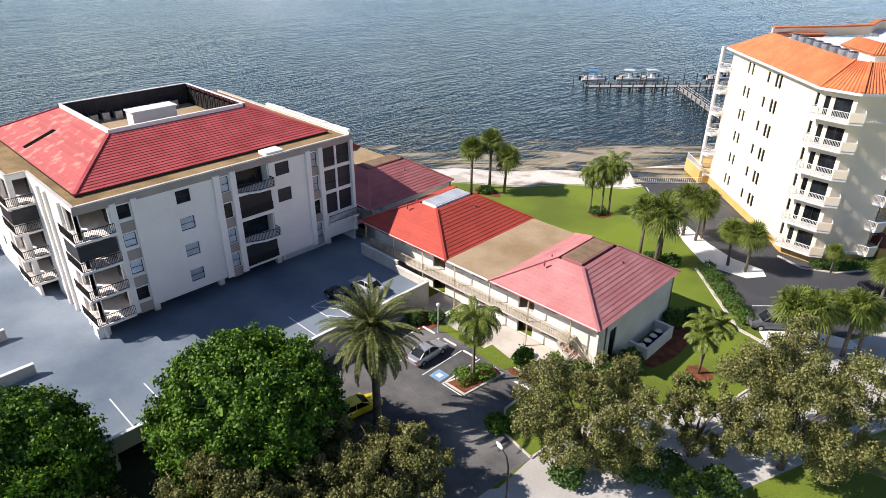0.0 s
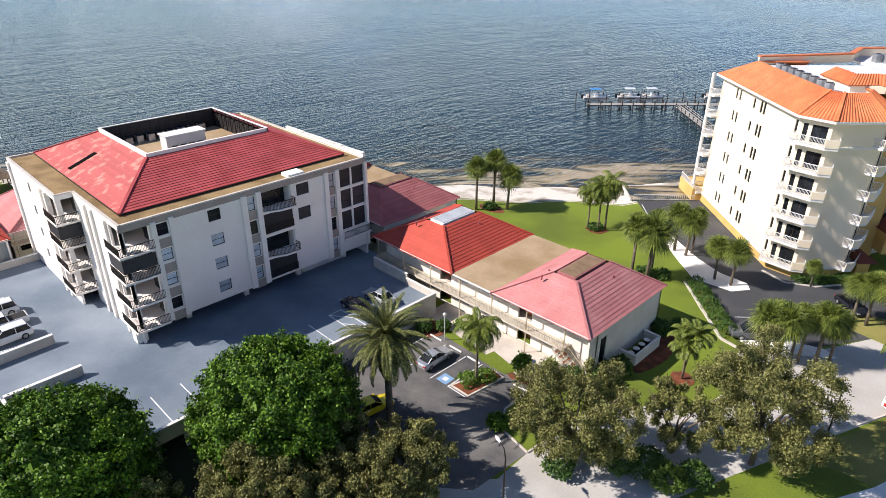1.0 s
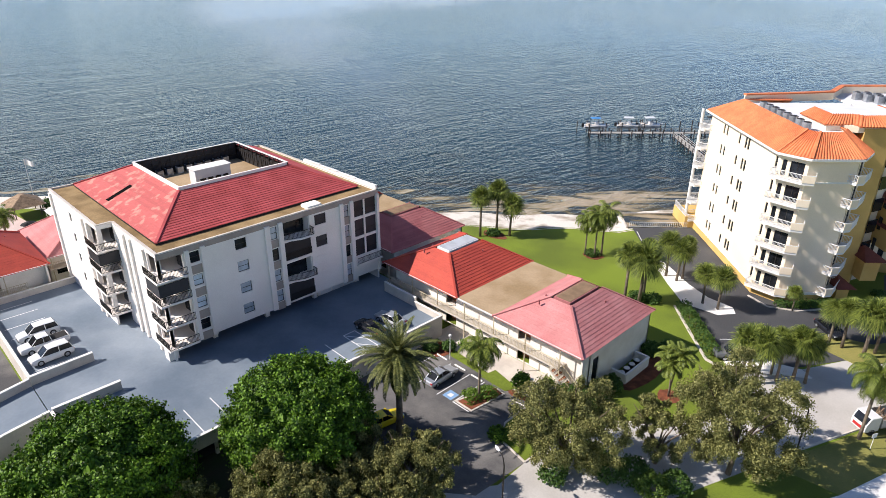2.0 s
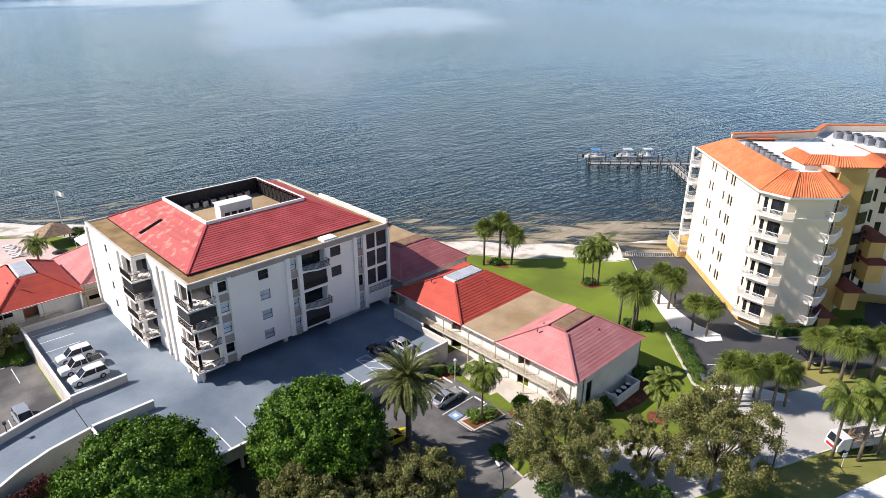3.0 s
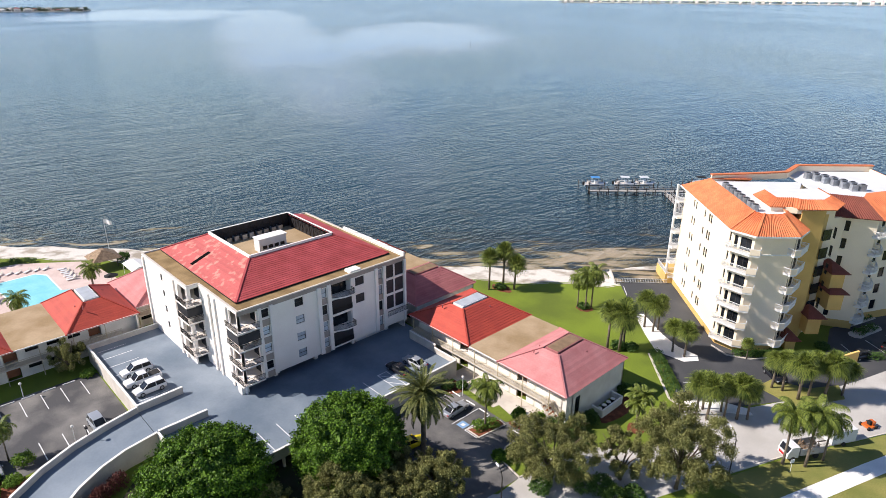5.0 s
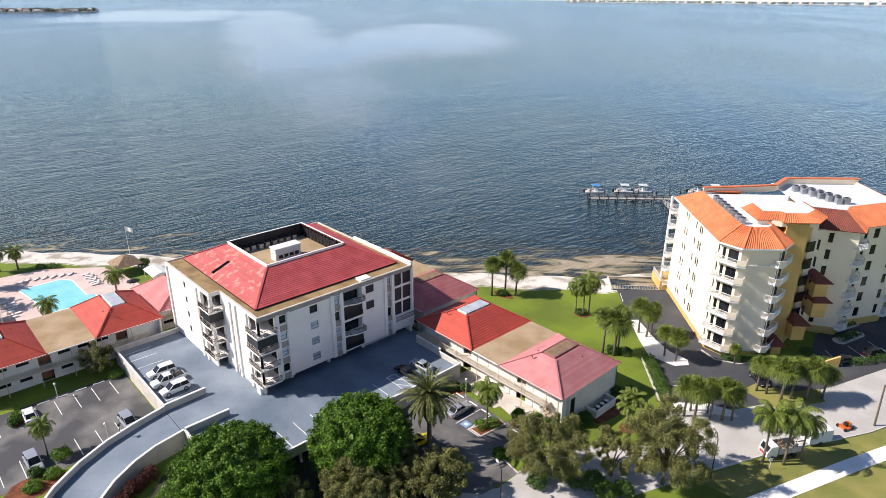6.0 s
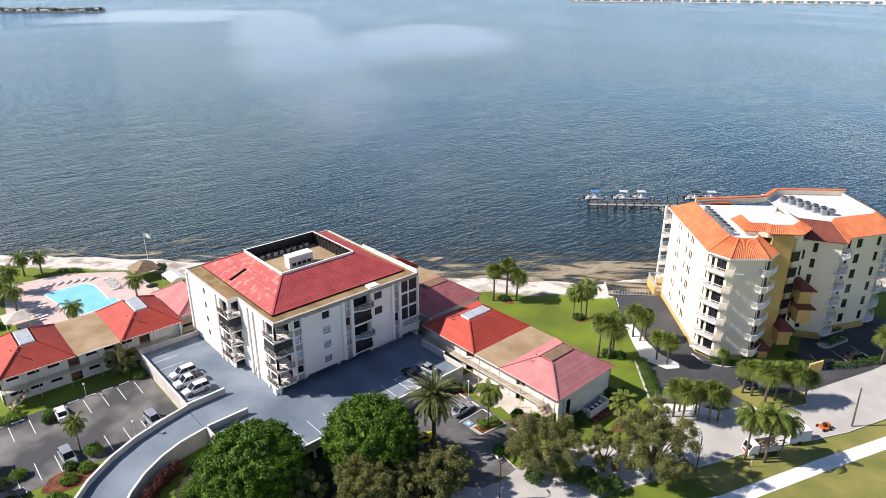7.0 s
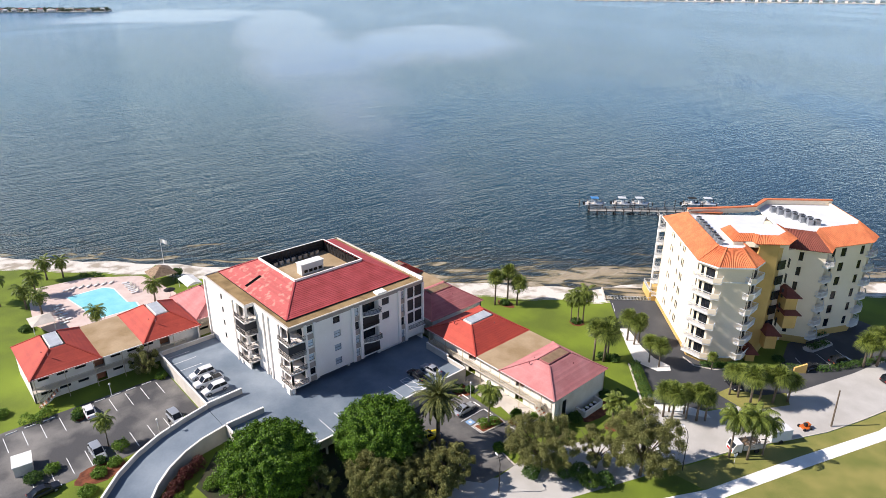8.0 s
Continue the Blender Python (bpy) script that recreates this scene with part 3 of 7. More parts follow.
def corner_loggia(x0, x1, y0, y1, label):
    """Stacked corner balconies with bronze railings, a deep floor and a glazed back."""
    for i, z in enumerate(FL):
        bm = bmesh.new()
        box(bm, x0, y0, z - 0.22, x1, y1, z + 0.01)
        bal = part("balcony", bm, STUCCO, tower, label, world=True)
        bm = bmesh.new()
        railing(bm, (x0, y0 + 0.05, z), (x1 - 0.05, y0 + 0.05, z), 1.0, 0.15)
        railing(bm, (x1 - 0.05, y0 + 0.05, z), (x1 - 0.05, y1, z), 1.0, 0.15)
        part("railing", bm, DARKMETAL, bal, world=True)
        if i == 2:
            bm = bmesh.new()
            box(bm, x0 + 0.1, y0 + 0.12, z + 1.1, x1 - 0.15, y0 + 0.14, z + 2.6)
            part("insect_screen", bm, SCREEN, tower, world=True)
            bm = bmesh.new()
            box(bm, x1 - 0.14, y0 + 0.12, z + 1.1, x1 - 0.12, y1 - 0.1, z + 2.6)
            part("insect_screen", bm, SCREEN, tower, world=True)
        bm = bmesh.new()
        box(bm, x0 + 0.3, y1 + 0.3, z + 0.02, x1 - 0.8, y1 + 0.4, z + 2.5)
        part("glazed_back", bm, GLASS, tower, world=True)
        bm = bmesh.new()
        tube(bm, [(x1 - 1.2, y0 + 1.2, z + 0.70), (x1 - 1.2, y0 + 1.2, z + 0.75)], [0.5, 0.5], 12)
        tube(bm, [(x1 - 1.2, y0 + 1.2, z), (x1 - 1.2, y0 + 1.2, z + 0.72)], [0.05, 0.05], 6)
        tb = thing("balcony_table", "round white table on a shaded balcony", "table", pose(x1 - 1.2, y0 + 1.2, z + 0.01))
        part("table", bm, WHITEMETAL, tb, world=True)


corner_loggia(-63.8, -59.9, 13.9, 17.6, "corner balcony with bronze railings")
corner_loggia(-77.4, -73.3, 12.0, 14.7, "corner balcony with bronze railings")
for x, y in ((-61.1, 14.7), (-60.9, 17.6), (-74.5, 12.8)):
    bm = bmesh.new()
    box(bm, x - 0.1, y - 0.1, ZB, x + 0.3, y + 0.3, ZP - 0.5)
    part("corner_post", bm, STUCCO, tower, world=True)
# columns and garage wall of the open ground level
for x, y in ((-62.5, 20.5), (-62.5, 28.0), (-62.4, 35.6), (-62.4, 43.0), (-70, 20.5), (-70, 28), (-70, 35.6)):
    bm = bmesh.new()
    box(bm, x - 0.3, y - 0.3, DZ, x + 0.3, y + 0.3, ZB - 0.2)
    part("column", bm, STUCCO, tower, world=True)
bm = bmesh.new()
box(bm, -62.6, 36.2, DZ, -62.3, 42.7, ZB - 0.2)
g = part("garage_wall", bm, STUCCO, tower, world=True)
for k in range(3):
    bm = bmesh.new()
    box(bm, -62.29, 36.6 + 2.05 * k, DZ, -62.24, 38.4 + 2.05 * k, ZB - 0.4)
    part("garage_door", bm, WHITEMETAL, g, world=True)
bm = bmesh.new()
box(bm, -74.5, 14.9, DZ, -74.2, 46, ZB - 0.2)
part("ground_level_back_wall", bm, INTERIOR, tower, world=True)
# corner pier at the ramp
bm = bmesh.new()
box(bm, -62.2, 14.0, DZ, -61.0, 15.2, ZB)
part("corner_pier", bm, STUCCO, tower, world=True)

# flat roof strip, parapets and mansard
bm = bmesh.new()
prism(bm, [(-92.7, 13.0), (-74.3, 13.0), (-74.3, 14.9), (X1 - 0.3, 14.9), (X1 - 0.3, 46.0), (-92.7, 46.0)], 16.0, 16.2)
part("flat_roof", bm, ROOFBROWN, tower, "tan gravel roof strip behind a low parapet", world=True)
for x0, y0, x1, y1 in ((X0, 12.7, -74.0, 12.95), (-74.25, 12.95, -74.0, 14.6), (-74.0, 14.6, X1, 14.85), (X1 - 0.25, 14.85, X1, Y1), (X0, 12.95, X0 + 0.25, Y1), (X0, Y1 - 0.25, X1, Y1)):
    bm = bmesh.new()
    box(bm, x0 - 0.03, y0 - 0.03, ZP + 0.003, x1 + 0.03, y1 + 0.03, ZP + 0.10)
    part("parapet_cap", bm, CONC, tower, world=True)
bm = bmesh.new()
box(bm, -79.0, Y1 - 0.26, ZP + 0.103, X1 - 0.02, Y1 + 0.02, ZP + 0.55)
np_ = part("north_parapet", bm, STUCCO, tower, world=True)
for k in range(12):
    bm = bmesh.new()
    box(bm, -78.9 + 1.53 * k, Y1 - 0.34, ZP + 0.553, -77.5 + 1.53 * k, Y1 + 0.08, ZP + 0.62 + 0.03 * (k % 3))
    part("coping_stone", bm, TRIM, np_, world=True)
EV, RT = 16.45, 18.95
ex0, ex1, ey0, ey1 = -92.2, -63.3, 15.8, 44.9
rx0, rx1, ry0, ry1 = -87.3, -72.0, 22.8, 39.0
A, Bq, C, D = (ex0, ey0, EV), (ex1, ey0, EV), (ex1, ey1, EV), (ex0, ey1, EV)
a, b, c, d = (rx0, ry0, RT), (rx1, ry0, RT), (rx1, ry1, RT), (rx0, ry1, RT)
courses(tower, A, Bq, b, a, TILE_FADED, 0.44, 0.05)
courses(tower, Bq, C, c, b, TILE_T, 0.46, 0.08)
courses(tower, C, D, d, c, TILE_T, 0.44)
courses(tower, D, A, a, d, TILE_T, 0.44)
ridge(tower, [Bq, b], TILE_T, 0.34)
ridge(tower, [C, c], TILE_T, 0.34)
ridge(tower, [A, a], TILE_T, 0.34)
bm = bmesh.new()
box(bm, ex0, ey0, 16.07, ex1, ey1, EV - 0.02)
part("eave_gutter", bm, DARKMETAL, tower, world=True)
# gap of missing tiles: a black bar stands in for the shade inside
bm = bmesh.new()
p, q = Vector(A).lerp(Vector(Bq), 0.39), Vector(a).lerp(Vector(b), 0.39)
s0, s1 = p.lerp(q, 0.12), p.lerp(q, 0.62)
bar(bm, s0 + Vector((0, 0, 0.03)), s1 + Vector((0, 0, 0.03)), 0.85, 0.10)
part("roof_gap", bm, GAP_SHADE, tower, "black bar painted as the shade inside a gap in the tiles", world=True)
# well with low walls on south and east, timber screen behind
bm = bmesh.new()
box(bm, rx0, ry0, RT - 0.1, rx1, ry0 + 0.3, RT + 0.45)
box(bm, rx1 - 0.3, ry0 + 0.3, RT - 0.1, rx1, ry1, RT + 0.45)
part("well_wall", bm, STUCCO, tower, world=True)
bm = bmesh.new()
box(bm, rx0 + 0.1, ry0 + 0.1, 16.1, rx1 - 0.1, ry1 - 0.1, 16.7)
part("well_floor", bm, ROOFTAN, tower, world=True)
bm = bmesh.new()
for p, q in (((rx0, ry0), (rx0, ry1)), ((rx0, ry1), (rx1, ry1))):
    n = 12
    for k in range(n + 1):
        x, y = p[0] + (q[0] - p[0]) * k / n, p[1] + (q[1] - p[1]) * k / n
        bar(bm, (x, y, 16.6), (x, y, RT + 0.4), 0.14)
        if k < n:
            xb, yb = p[0] + (q[0] - p[0]) * (k + 0.8) / n, p[1] + (q[1] - p[1]) * (k + 0.8) / n
            bar(bm, (x, y, 16.7), (xb, yb, RT - 0.2), 0.09)
    for z in (17.4, 18.3, RT + 0.3):
        bar(bm, (*p, z), (*q, z), 0.12)
part("screen_frame", bm, DARKMETAL, tower, world=True)
bm = bmesh.new()
box(bm, rx0 - 0.08, ry0, 16.6, rx0 - 0.02, ry1, RT + 0.25)
box(bm, rx0, ry1 + 0.02, 16.6, rx1, ry1 + 0.08, RT - 0.3)
part("screen_board", bm, SCREEN, tower, world=True)
bm = bmesh.new()
for p, q in (((rx0, ry0), (rx0, ry1)), ((rx0, ry1), (rx1, ry1))):
    bar(bm, (*p, RT + 0.44), (*q, RT + 0.44), 0.3, 0.08)
part("screen_cap", bm, TRIM, tower, world=True)
hv = thing("roof_plant_housing", "long white metal housing in the roof well", "rooftop unit", pose(-79.0, 30.4, 16.7))
bm = bmesh.new()
box(bm, -80.0, 27.8, 16.7, -78.0, 33.1, RT + 0.12)
part("casing", bm, WHITEMETAL, hv, world=True)
bm = bmesh.new()
box(bm, -80.15, 27.65, RT + 0.123, -77.85, 33.25, RT + 0.25)
part("top", bm, TRIM, hv, world=True)
for k in range(4):
    bm = bmesh.new()
    box(bm, -77.99, 28.4 + 1.15 * k, 17.2, -77.93, 29.2 + 1.15 * k, 17.8)
    part("vent_grille", bm, DARKMETAL, hv, world=True)
for k in range(9):
    cu = thing("condenser_unit", "grey air conditioning condenser on the roof", "air conditioner", pose(-86.5 + 0.2 * (k % 2), 24.5 + 1.5 * k, 16.7), "condensers in the roof well")
    part("casing", B(box, -0.45, -0.45, 0, 0.45, 0.45, 0.95), GREYMETAL, cu)
    part("fan_grille", B(tube, [(0, 0, 0.95), (0, 0, 1.0)], [0.4, 0.38], 12), DARKMETAL, cu)
bm = bmesh.new()
box(bm, X1 - 1.9, 34.8, 16.06, X1 - 0.3, 37.0, 16.6)
part("roof_kerb", bm, STUCCO, tower, world=True)


# ---- parking deck and ramp ----
deck_pts = [(-91.0, 0.8), (-67.4, 0.8), (-59.6, 0.8), (-45.0, 0.8), (-45.0, 44.0), (-57.0, 44.0), (-57.0, 47), (-91.0, 47)]
slab("parking_deck", deck_pts, 1.85, DZ, DECK, "blue-grey coated parking deck with white bay lines", "parking deck")


def parapet(name, pts, z0, z1, w=0.22, label="pale concrete deck parapet", cap=True, mat_=None):
    ob = thing(name, label, "wall", pose(pts[0][0], pts[0][1], min(z0 if not isinstance(z0, list) else min(z0), 9)), kind="structure")
    bm = bmesh.new()
    n = len(pts)
    for i in range(n - 1):
        p, q = Vector((*pts[i], 0)), Vector((*pts[i + 1], 0))
        d = (q - p).normalized()
        s = Vector((-d.y, d.x, 0)) * w / 2
        za = z0 if not isinstance(z0, list) else z0[i]
        zb = z0 if not isinstance(z0, list) else z0[i + 1]
        ta = z1 if not isinstance(z1, list) else z1[i]
        tb = z1 if not isinstance(z1, list) else z1[i + 1]
        prism(bm, [(p - s)[:2], (q - s)[:2], (q + s)[:2], (p + s)[:2]], [za, zb, zb, za], [ta, tb, tb, ta])
    part("wall", bm, mat_ or CONC, ob, world=True)
    if cap:
        bm = bmesh.new()
        for i in range(n - 1):
            ta = z1 if not isinstance(z1, list) else z1[i]
            tb = z1 if not isinstance(z1, list) else z1[i + 1]
            bar(bm, (*pts[i], ta + 0.04), (*pts[i + 1], tb + 0.04), w + 0.1, 0.08)
        part("coping", bm, TRIM, ob, world=True)
    return ob


parapet("deck_wall", [(-45.0, 20.0), (-45.0, 44.0)], 0, 3.1)
parapet("deck_wall", [(-45.0, 0.8), (-45.0, 19.98)], 1.55, 3.1)
for k in range(8):
    gp = thing("garage_post", "pale concrete post under the deck edge", "post", pose(-45.0, 1.1 + 2.65 * k, -0.02), "garage posts", "structure")
    part("shaft", B(box, -0.16, -0.16, 0, 0.16, 0.16, 1.55), CONC, gp)
slab("garage_floor", rect(-66.0, 1.2, -45.3, 43.6), -0.3, 0.012, ASPHALT_D, "dark garage floor under the deck", "floor")
parapet("deck_wall", [(-45.1, 44.0), (-50.3, 44.0)], 0, 3.1)
parapet("deck_wall", [(-50.3, 44.2), (-57.0, 44.2)], 0, 3.6)
parapet("deck_wall", [(-91.0, 13), (-91.0, 0.8), (-67.5, 0.8)], 0, 3.1)
parapet("deck_wall", [(-67.4, 0.8), (-67.7, 7.6)], DZ, 3.3, 0.3)
parapet("deck_wall", [(-59.5, 0.9), (-59.6, 7.9)], DZ, 3.3, 0.3)
parapet("deck_wall", [(-59.4, 0.8), (-45.1, 0.8)], 0, 3.1)
outer = [(-67.3, 0.7), (-66.4, -4.0), (-65.2, -8.5), (-63.3, -12.8), (-60.8, -16.6), (-57.2, -20.2), (-52.5, -23.6), (-46, -27)]
inner = [(-59.5, 0.7), (-58.9, -3.8), (-57.9, -7.0), (-56.2, -10.2), (-54.0, -12.9), (-51.2, -15.2), (-47.5, -17.6), (-42, -20.2)]
rz = [2.2, 2.0, 1.75, 1.45, 1.1, 0.7, 0.35, 0.06]
bm = bmesh.new()
for i in range(7):
    prism(bm, [outer[i], outer[i + 1], inner[i + 1], inner[i]], -0.1, [rz[i], rz[i + 1], rz[i + 1], rz[i]])
setting("ramp", bm, DECK, "curved blue-grey ramp up to the parking deck", "ramp")
parapet("ramp_wall", outer, 0, [z + 0.95 for z in rz], 0.25, "curved pale ramp wall")
parapet("ramp_wall", inner, 0, [z + 0.95 for z in rz], 0.25, "curved pale ramp wall")


def bay_lines(name, rows, z, parent_label):
    ob = thing(name, parent_label, "road marking", pose(rows[0][0], rows[0][1], z), kind="structure")
    for x0, y0, x1, y1 in rows:
        bm = bmesh.new()
        p, q = Vector((x0, y0, 0)), Vector((x1, y1, 0))
        d = (q - p).normalized()
        s = Vector((-d.y, d.x, 0)) * 0.06
        prism(bm, [(p - s)[:2], (q - s)[:2], (q + s)[:2], (p + s)[:2]], z - 0.004, z + 0.006)
        part("line", bm, LINE, ob, world=True)


bay_lines("deck_bay_lines", [(-51.2, y, -46.2, y) for y in (8.2, 11.2, 14.2, 17.2, 20.2, 23.3, 26.5, 29.5)] + [(-51.2, 32.4, -46.2, 32.4), (-51.2, 34.2, -46.2, 34.2), (-51.2, 32.4, -51.2, 34.2), (-51.2, 32.4, -48.7, 34.2), (-48.7, 32.4, -46.2, 34.2)], DZ + 0.005, "white painted bay lines on the deck")
bay_lines("deck_bay_lines", [(x, 1.6, x, 6.3) for x in (-70.0, -73.2, -76.3, -79.6, -82.8, -86.0, -89)], DZ + 0.005, "white painted bay lines on the deck")
bay_lines("west_bay_lines", [(-85.7, y, -80.8, y) for y in (-28.3, -25.4, -22.55, -19.5, -13.9, -11.0, -8.1, -5.25, -2.3)] + [(-72.9, y, -68.0, y) for y in (-27, -24.2, -21.4, -18.6, -11.3, -8.3, -5.4)], 0.025, "white painted bay lines on asphalt")


def wheel_stop(m):
    ob = thing("wheel_stop", "white concrete wheel stop at the head of a bay", "wheel stop", m, "wheel stops")
    bm = bmesh.new()
    prism(bm, [(-0.95, -0.09), (0.95, -0.09), (0.95, 0.09), (-0.95, 0.09)], 0, 0.13, [(-0.9, -0.05), (0.9, -0.05), (0.9, 0.05), (-0.9, 0.05)])
    part("block", bm, TRIM, ob)
    return ob


ws = wheel_stop(pose(-86.4, -3.8, 0.02, rz=90))
for y in (-6.7, -9.6, -12.4, -21.0, -24.0, -26.9, -29.8):
    copy_thing(ws, pose(-86.4, y, 0.02, rz=90))


# ---- low red-roofed blocks ----
def low_block(name, label, org, L, W, ze, roofs, tan, front_holes, end_windows=()):
    """A two-storey block whose long front faces its local -y; roofs: (x0, x1, material, lid material)."""
    ob = thing(name, label, "building", org)
    wz = ze - 0.15
    bm = bmesh.new()
    m = wall_panel(bm, (0, 2.2), (1, 0), L, 0, wz, 0.25, front_holes)
    part("front_wall", bm, STUCCO_L, ob)
    for h in front_holes:
        if h[2] < 0.3 or (2.9 < h[2] < 3.4 and h[3] - h[2] > 1.9):
            part("entrance_recess", B(box, h[0], 1.2, h[2], h[1], 1.3, h[3], m), TERRA, ob)
        else:
            window(ob, m, *h, pane_mat=GLASS)
    bm = bmesh.new()
    mr = wall_panel(bm, (L, 0.9), (0, 1), W - 0.9, 0, wz, 0.25, list(end_windows))
    part("end_wall", bm, STUCCO_L, ob)
    for h in end_windows:
        window(ob, mr, *h, pane_mat=GLASS)
    bm = bmesh.new()
    wall_panel(bm, (0, W), (0, -1), W - 2.2, 0, wz, 0.25, [])
    part("end_wall", bm, STUCCO_L, ob)
    bm = bmesh.new()
    wall_panel(bm, (L, W), (-1, 0), L, 0, wz, 0.25, [])
    part("back_wall", bm, STUCCO_L, ob)
    part("inner_floor", B(box, 0.3, 2.5, 2.8, L - 0.3, W - 0.3, 3.0), CONC, ob)
    part("soffit", B(box, -0.2, 0.3, wz, L + 0.2, W + 0.2, wz + 0.12), TRIM, ob)
    # gallery with railing and posts
    part("gallery_floor", B(box, 0, 0.55, 2.8, L - 3.0, 2.2, 3.0), CONC, ob)
    bm = bmesh.new()
    railing(bm, (0, 0.6, 3.0), (L - 3.0, 0.6, 3.0), 1.0, 0.22, 0.03, 0.06)
    part("gallery_railing", bm, mat_rail, ob)
    k = 0.4
    while k < L - 2.5:
        part("gallery_post", B(box, k, 0.62, 0, k + 0.11, 0.73, wz), mat_rail, ob)
        k += 5.1
    # roof
    part("gutter", B(box, -0.35, 0.15, wz + 0.12, L + 0.35, 0.3, wz + 0.27), TRIM, ob)
    for x0, x1, tile, lid in roofs:
        xm = (x0 + x1) / 2
        R = ob.matrix_basis
        holder = part("roof_base", B(box, x0 + 0.1, 0.3, wz + 0.121, x1 - 0.1, W + 0.1, wz + 0.2), TRIM, ob)
        fx0, fx1 = xm - 1.5, xm + 1.5
        fy0, fy1 = W * 0.30, W * 0.72
        zr = ze + 3.0

        def wp(x, y, z):
            return R @ Vector((x, y, z))
        P = [wp(x0, 0.1, ze), wp(x1, 0.1, ze), wp(x1, W + 0.3, ze), wp(x0, W + 0.3, ze)]
        Q = [wp(fx0, fy0, zr), wp(fx1, fy0, zr), wp(fx1, fy1, zr), wp(fx0, fy1, zr)]
        for i in range(4):
            j = (i + 1) % 4
            courses(ob, P[i], P[j], Q[j], Q[i], tile, 0.46, (0.04, 0.062, 0.06, 0.06)[i])
            ridge(ob, [P[i], Q[i]], tile, 0.26)
        bm = bmesh.new()
        box(bm, fx0 + 0.3, fy0 + 0.3, zr - 0.5, fx1 - 0.3, fy1 - 0.3, zr + 0.14)
        kb = part("roof_curb", bm, lid[1], ob)
        part("roof_lid", B(box, fx0 + 0.45, fy0 + 0.45, zr + 0.143, fx1 - 0.45, fy1 - 0.45, zr + 0.19), lid[0], kb)
        for vx, vy in ((fx0 - 1.2, fy0 + 0.8), (fx1 + 1.6, fy1 - 1.5), (fx0 - 0.5, fy0 - 1.5)):
            t = min(1, max(0, (vx - x0) / (fx0 - x0) if vx < xm else (x1 - vx) / (x1 - fx1)))
            zz = ze + 3.0 * t
            bm = bmesh.new()
            tube(bm, [(vx, vy, zz - 0.3), (vx, vy, zz + 0.3)], [0.1, 0.1], 7)
            part("vent_pipe", bm, TILE_OLD, ob)
    if tan:
        part("flat_roof", B(box, tan[0], 0.2, wz + 0.122, tan[1], W + 0.2, ze + 0.10), ROOFTAN, ob, "tan gravel roof between the tiled hips")
    return ob


mat_rail = mat("cream_gallery_rail", (0.55, 0.47, 0.33), 0.7, var=0.05, bump=0.0)
lw, lb = (mat("grey_skylight_panel", (0.46, 0.49, 0.52), 0.5, var=0.08, scale=0.8), TRIM), (mat("brown_flat_roof_lid", (0.26, 0.17, 0.10), 0.9, var=0.12, scale=1.0), TILE_OLD)


def front(L, up=True):
    hs = []
    k = 1.2
    i = 0
    while k < L - 5:
        for z in (0.0, 3.0):
            if i % 4 == 3:
                hs.append((k, k + 2.0, z + 0.02, z + 2.3))
            else:
                hs.append((k, k + 1.9, z + 1.3, z + 2.1))
        k += 3.2
        i += 1
    return hs


# by the lawn: eave from x = -58 to -23.5, front at y = 45
low_block("lawn_block", "two-storey white block with red and pink hipped tile roofs", pose(-58.0, 44.8, 0), 34.0, 15.9, 6.0,
          [(-0.3, 14.9, TILE_RED, lw), (21.0, 34.4, TILE_PINK, lb)], (14.7, 21.2), front(34.0), [(2.2, 3.4, 0.6, 4.6)])
# behind it, by the beach
low_block("beach_block", "two-storey white block with dull red hipped roof and tan flat roof", pose(-86.0, 47.8, 0), 26.0, 15.6, 6.0,
          [(12.5, 26.4, TILE_OLD, lb), (-0.3, 5.0, TILE_RED, lb)], (4.8, 12.7), front(26.0))
# by the pool, front facing the western car park
low_block("pool_block", "two-storey white block with bright red hipped roofs by the pool", pose(-91.0, -21.7, 0, rz=90), 31.5, 16.1, 6.0,
          [(-0.3, 12.2, TILE_RED, lw), (19.8, 31.8, TILE_RED, lw)], (12.0, 20.0), front(31.5))
low_block("shore_block", "low white block with pink tiled roof behind the tall block", pose(-95.5, 10.8, 0, rz=90), 14.0, 15.0, 5.0,
          [(-0.3, 14.3, TILE_PINK, lb)], None, front(14.0))


# ---- cream building on the right, turned 45 degrees ----
YM = pose(-21.6, 86.6, 0, 0, 0, -45)
cream = thing("cream_apartment_building", "cream seven-storey apartment building with orange barrel-tile roof", "building", YM)
Y_FL = [1.6 + 3.45 * i for i in range(6)]
Y_EV = 22.2
# outline, counter-clockwise, in the building's own axes (x towards the street end, y to the right)
main = [(-25.0, 0.5), (0.6, 0.5), (3.5, 3.0), (3.5, 9.6), (0.6, 12.3), (-25.0, 12.3)]
for z in Y_FL + [Y_EV]:
    bm = bmesh.new()
    prism(bm, [(-24.7, 0.8), (0.5, 0.8), (3.2, 3.1), (3.2, 9.5), (0.5, 12.0), (-24.7, 12.0)], z - 0.3, z)
    part("floor_slab", bm, CREAM, cream)
part("base", B(prism, main, -0.6, 1.28), OCHRE, cream)
zb = Y_FL[5] - 0.32
part("cornice_band", B(prism, [(-25.1, 0.42), (0.65, 0.42), (3.62, 2.95), (3.62, 9.65), (0.65, 12.4), (-25.1, 12.4)], zb, zb + 0.22), TRIM, cream)
part("base_band", B(prism, [(-25.1, 0.4), (0.65, 0.4), (3.65, 2.95), (3.65, 9.65), (0.65, 12.4), (-25.1, 12.4)], 1.29, 1.62), TRIM, cream)


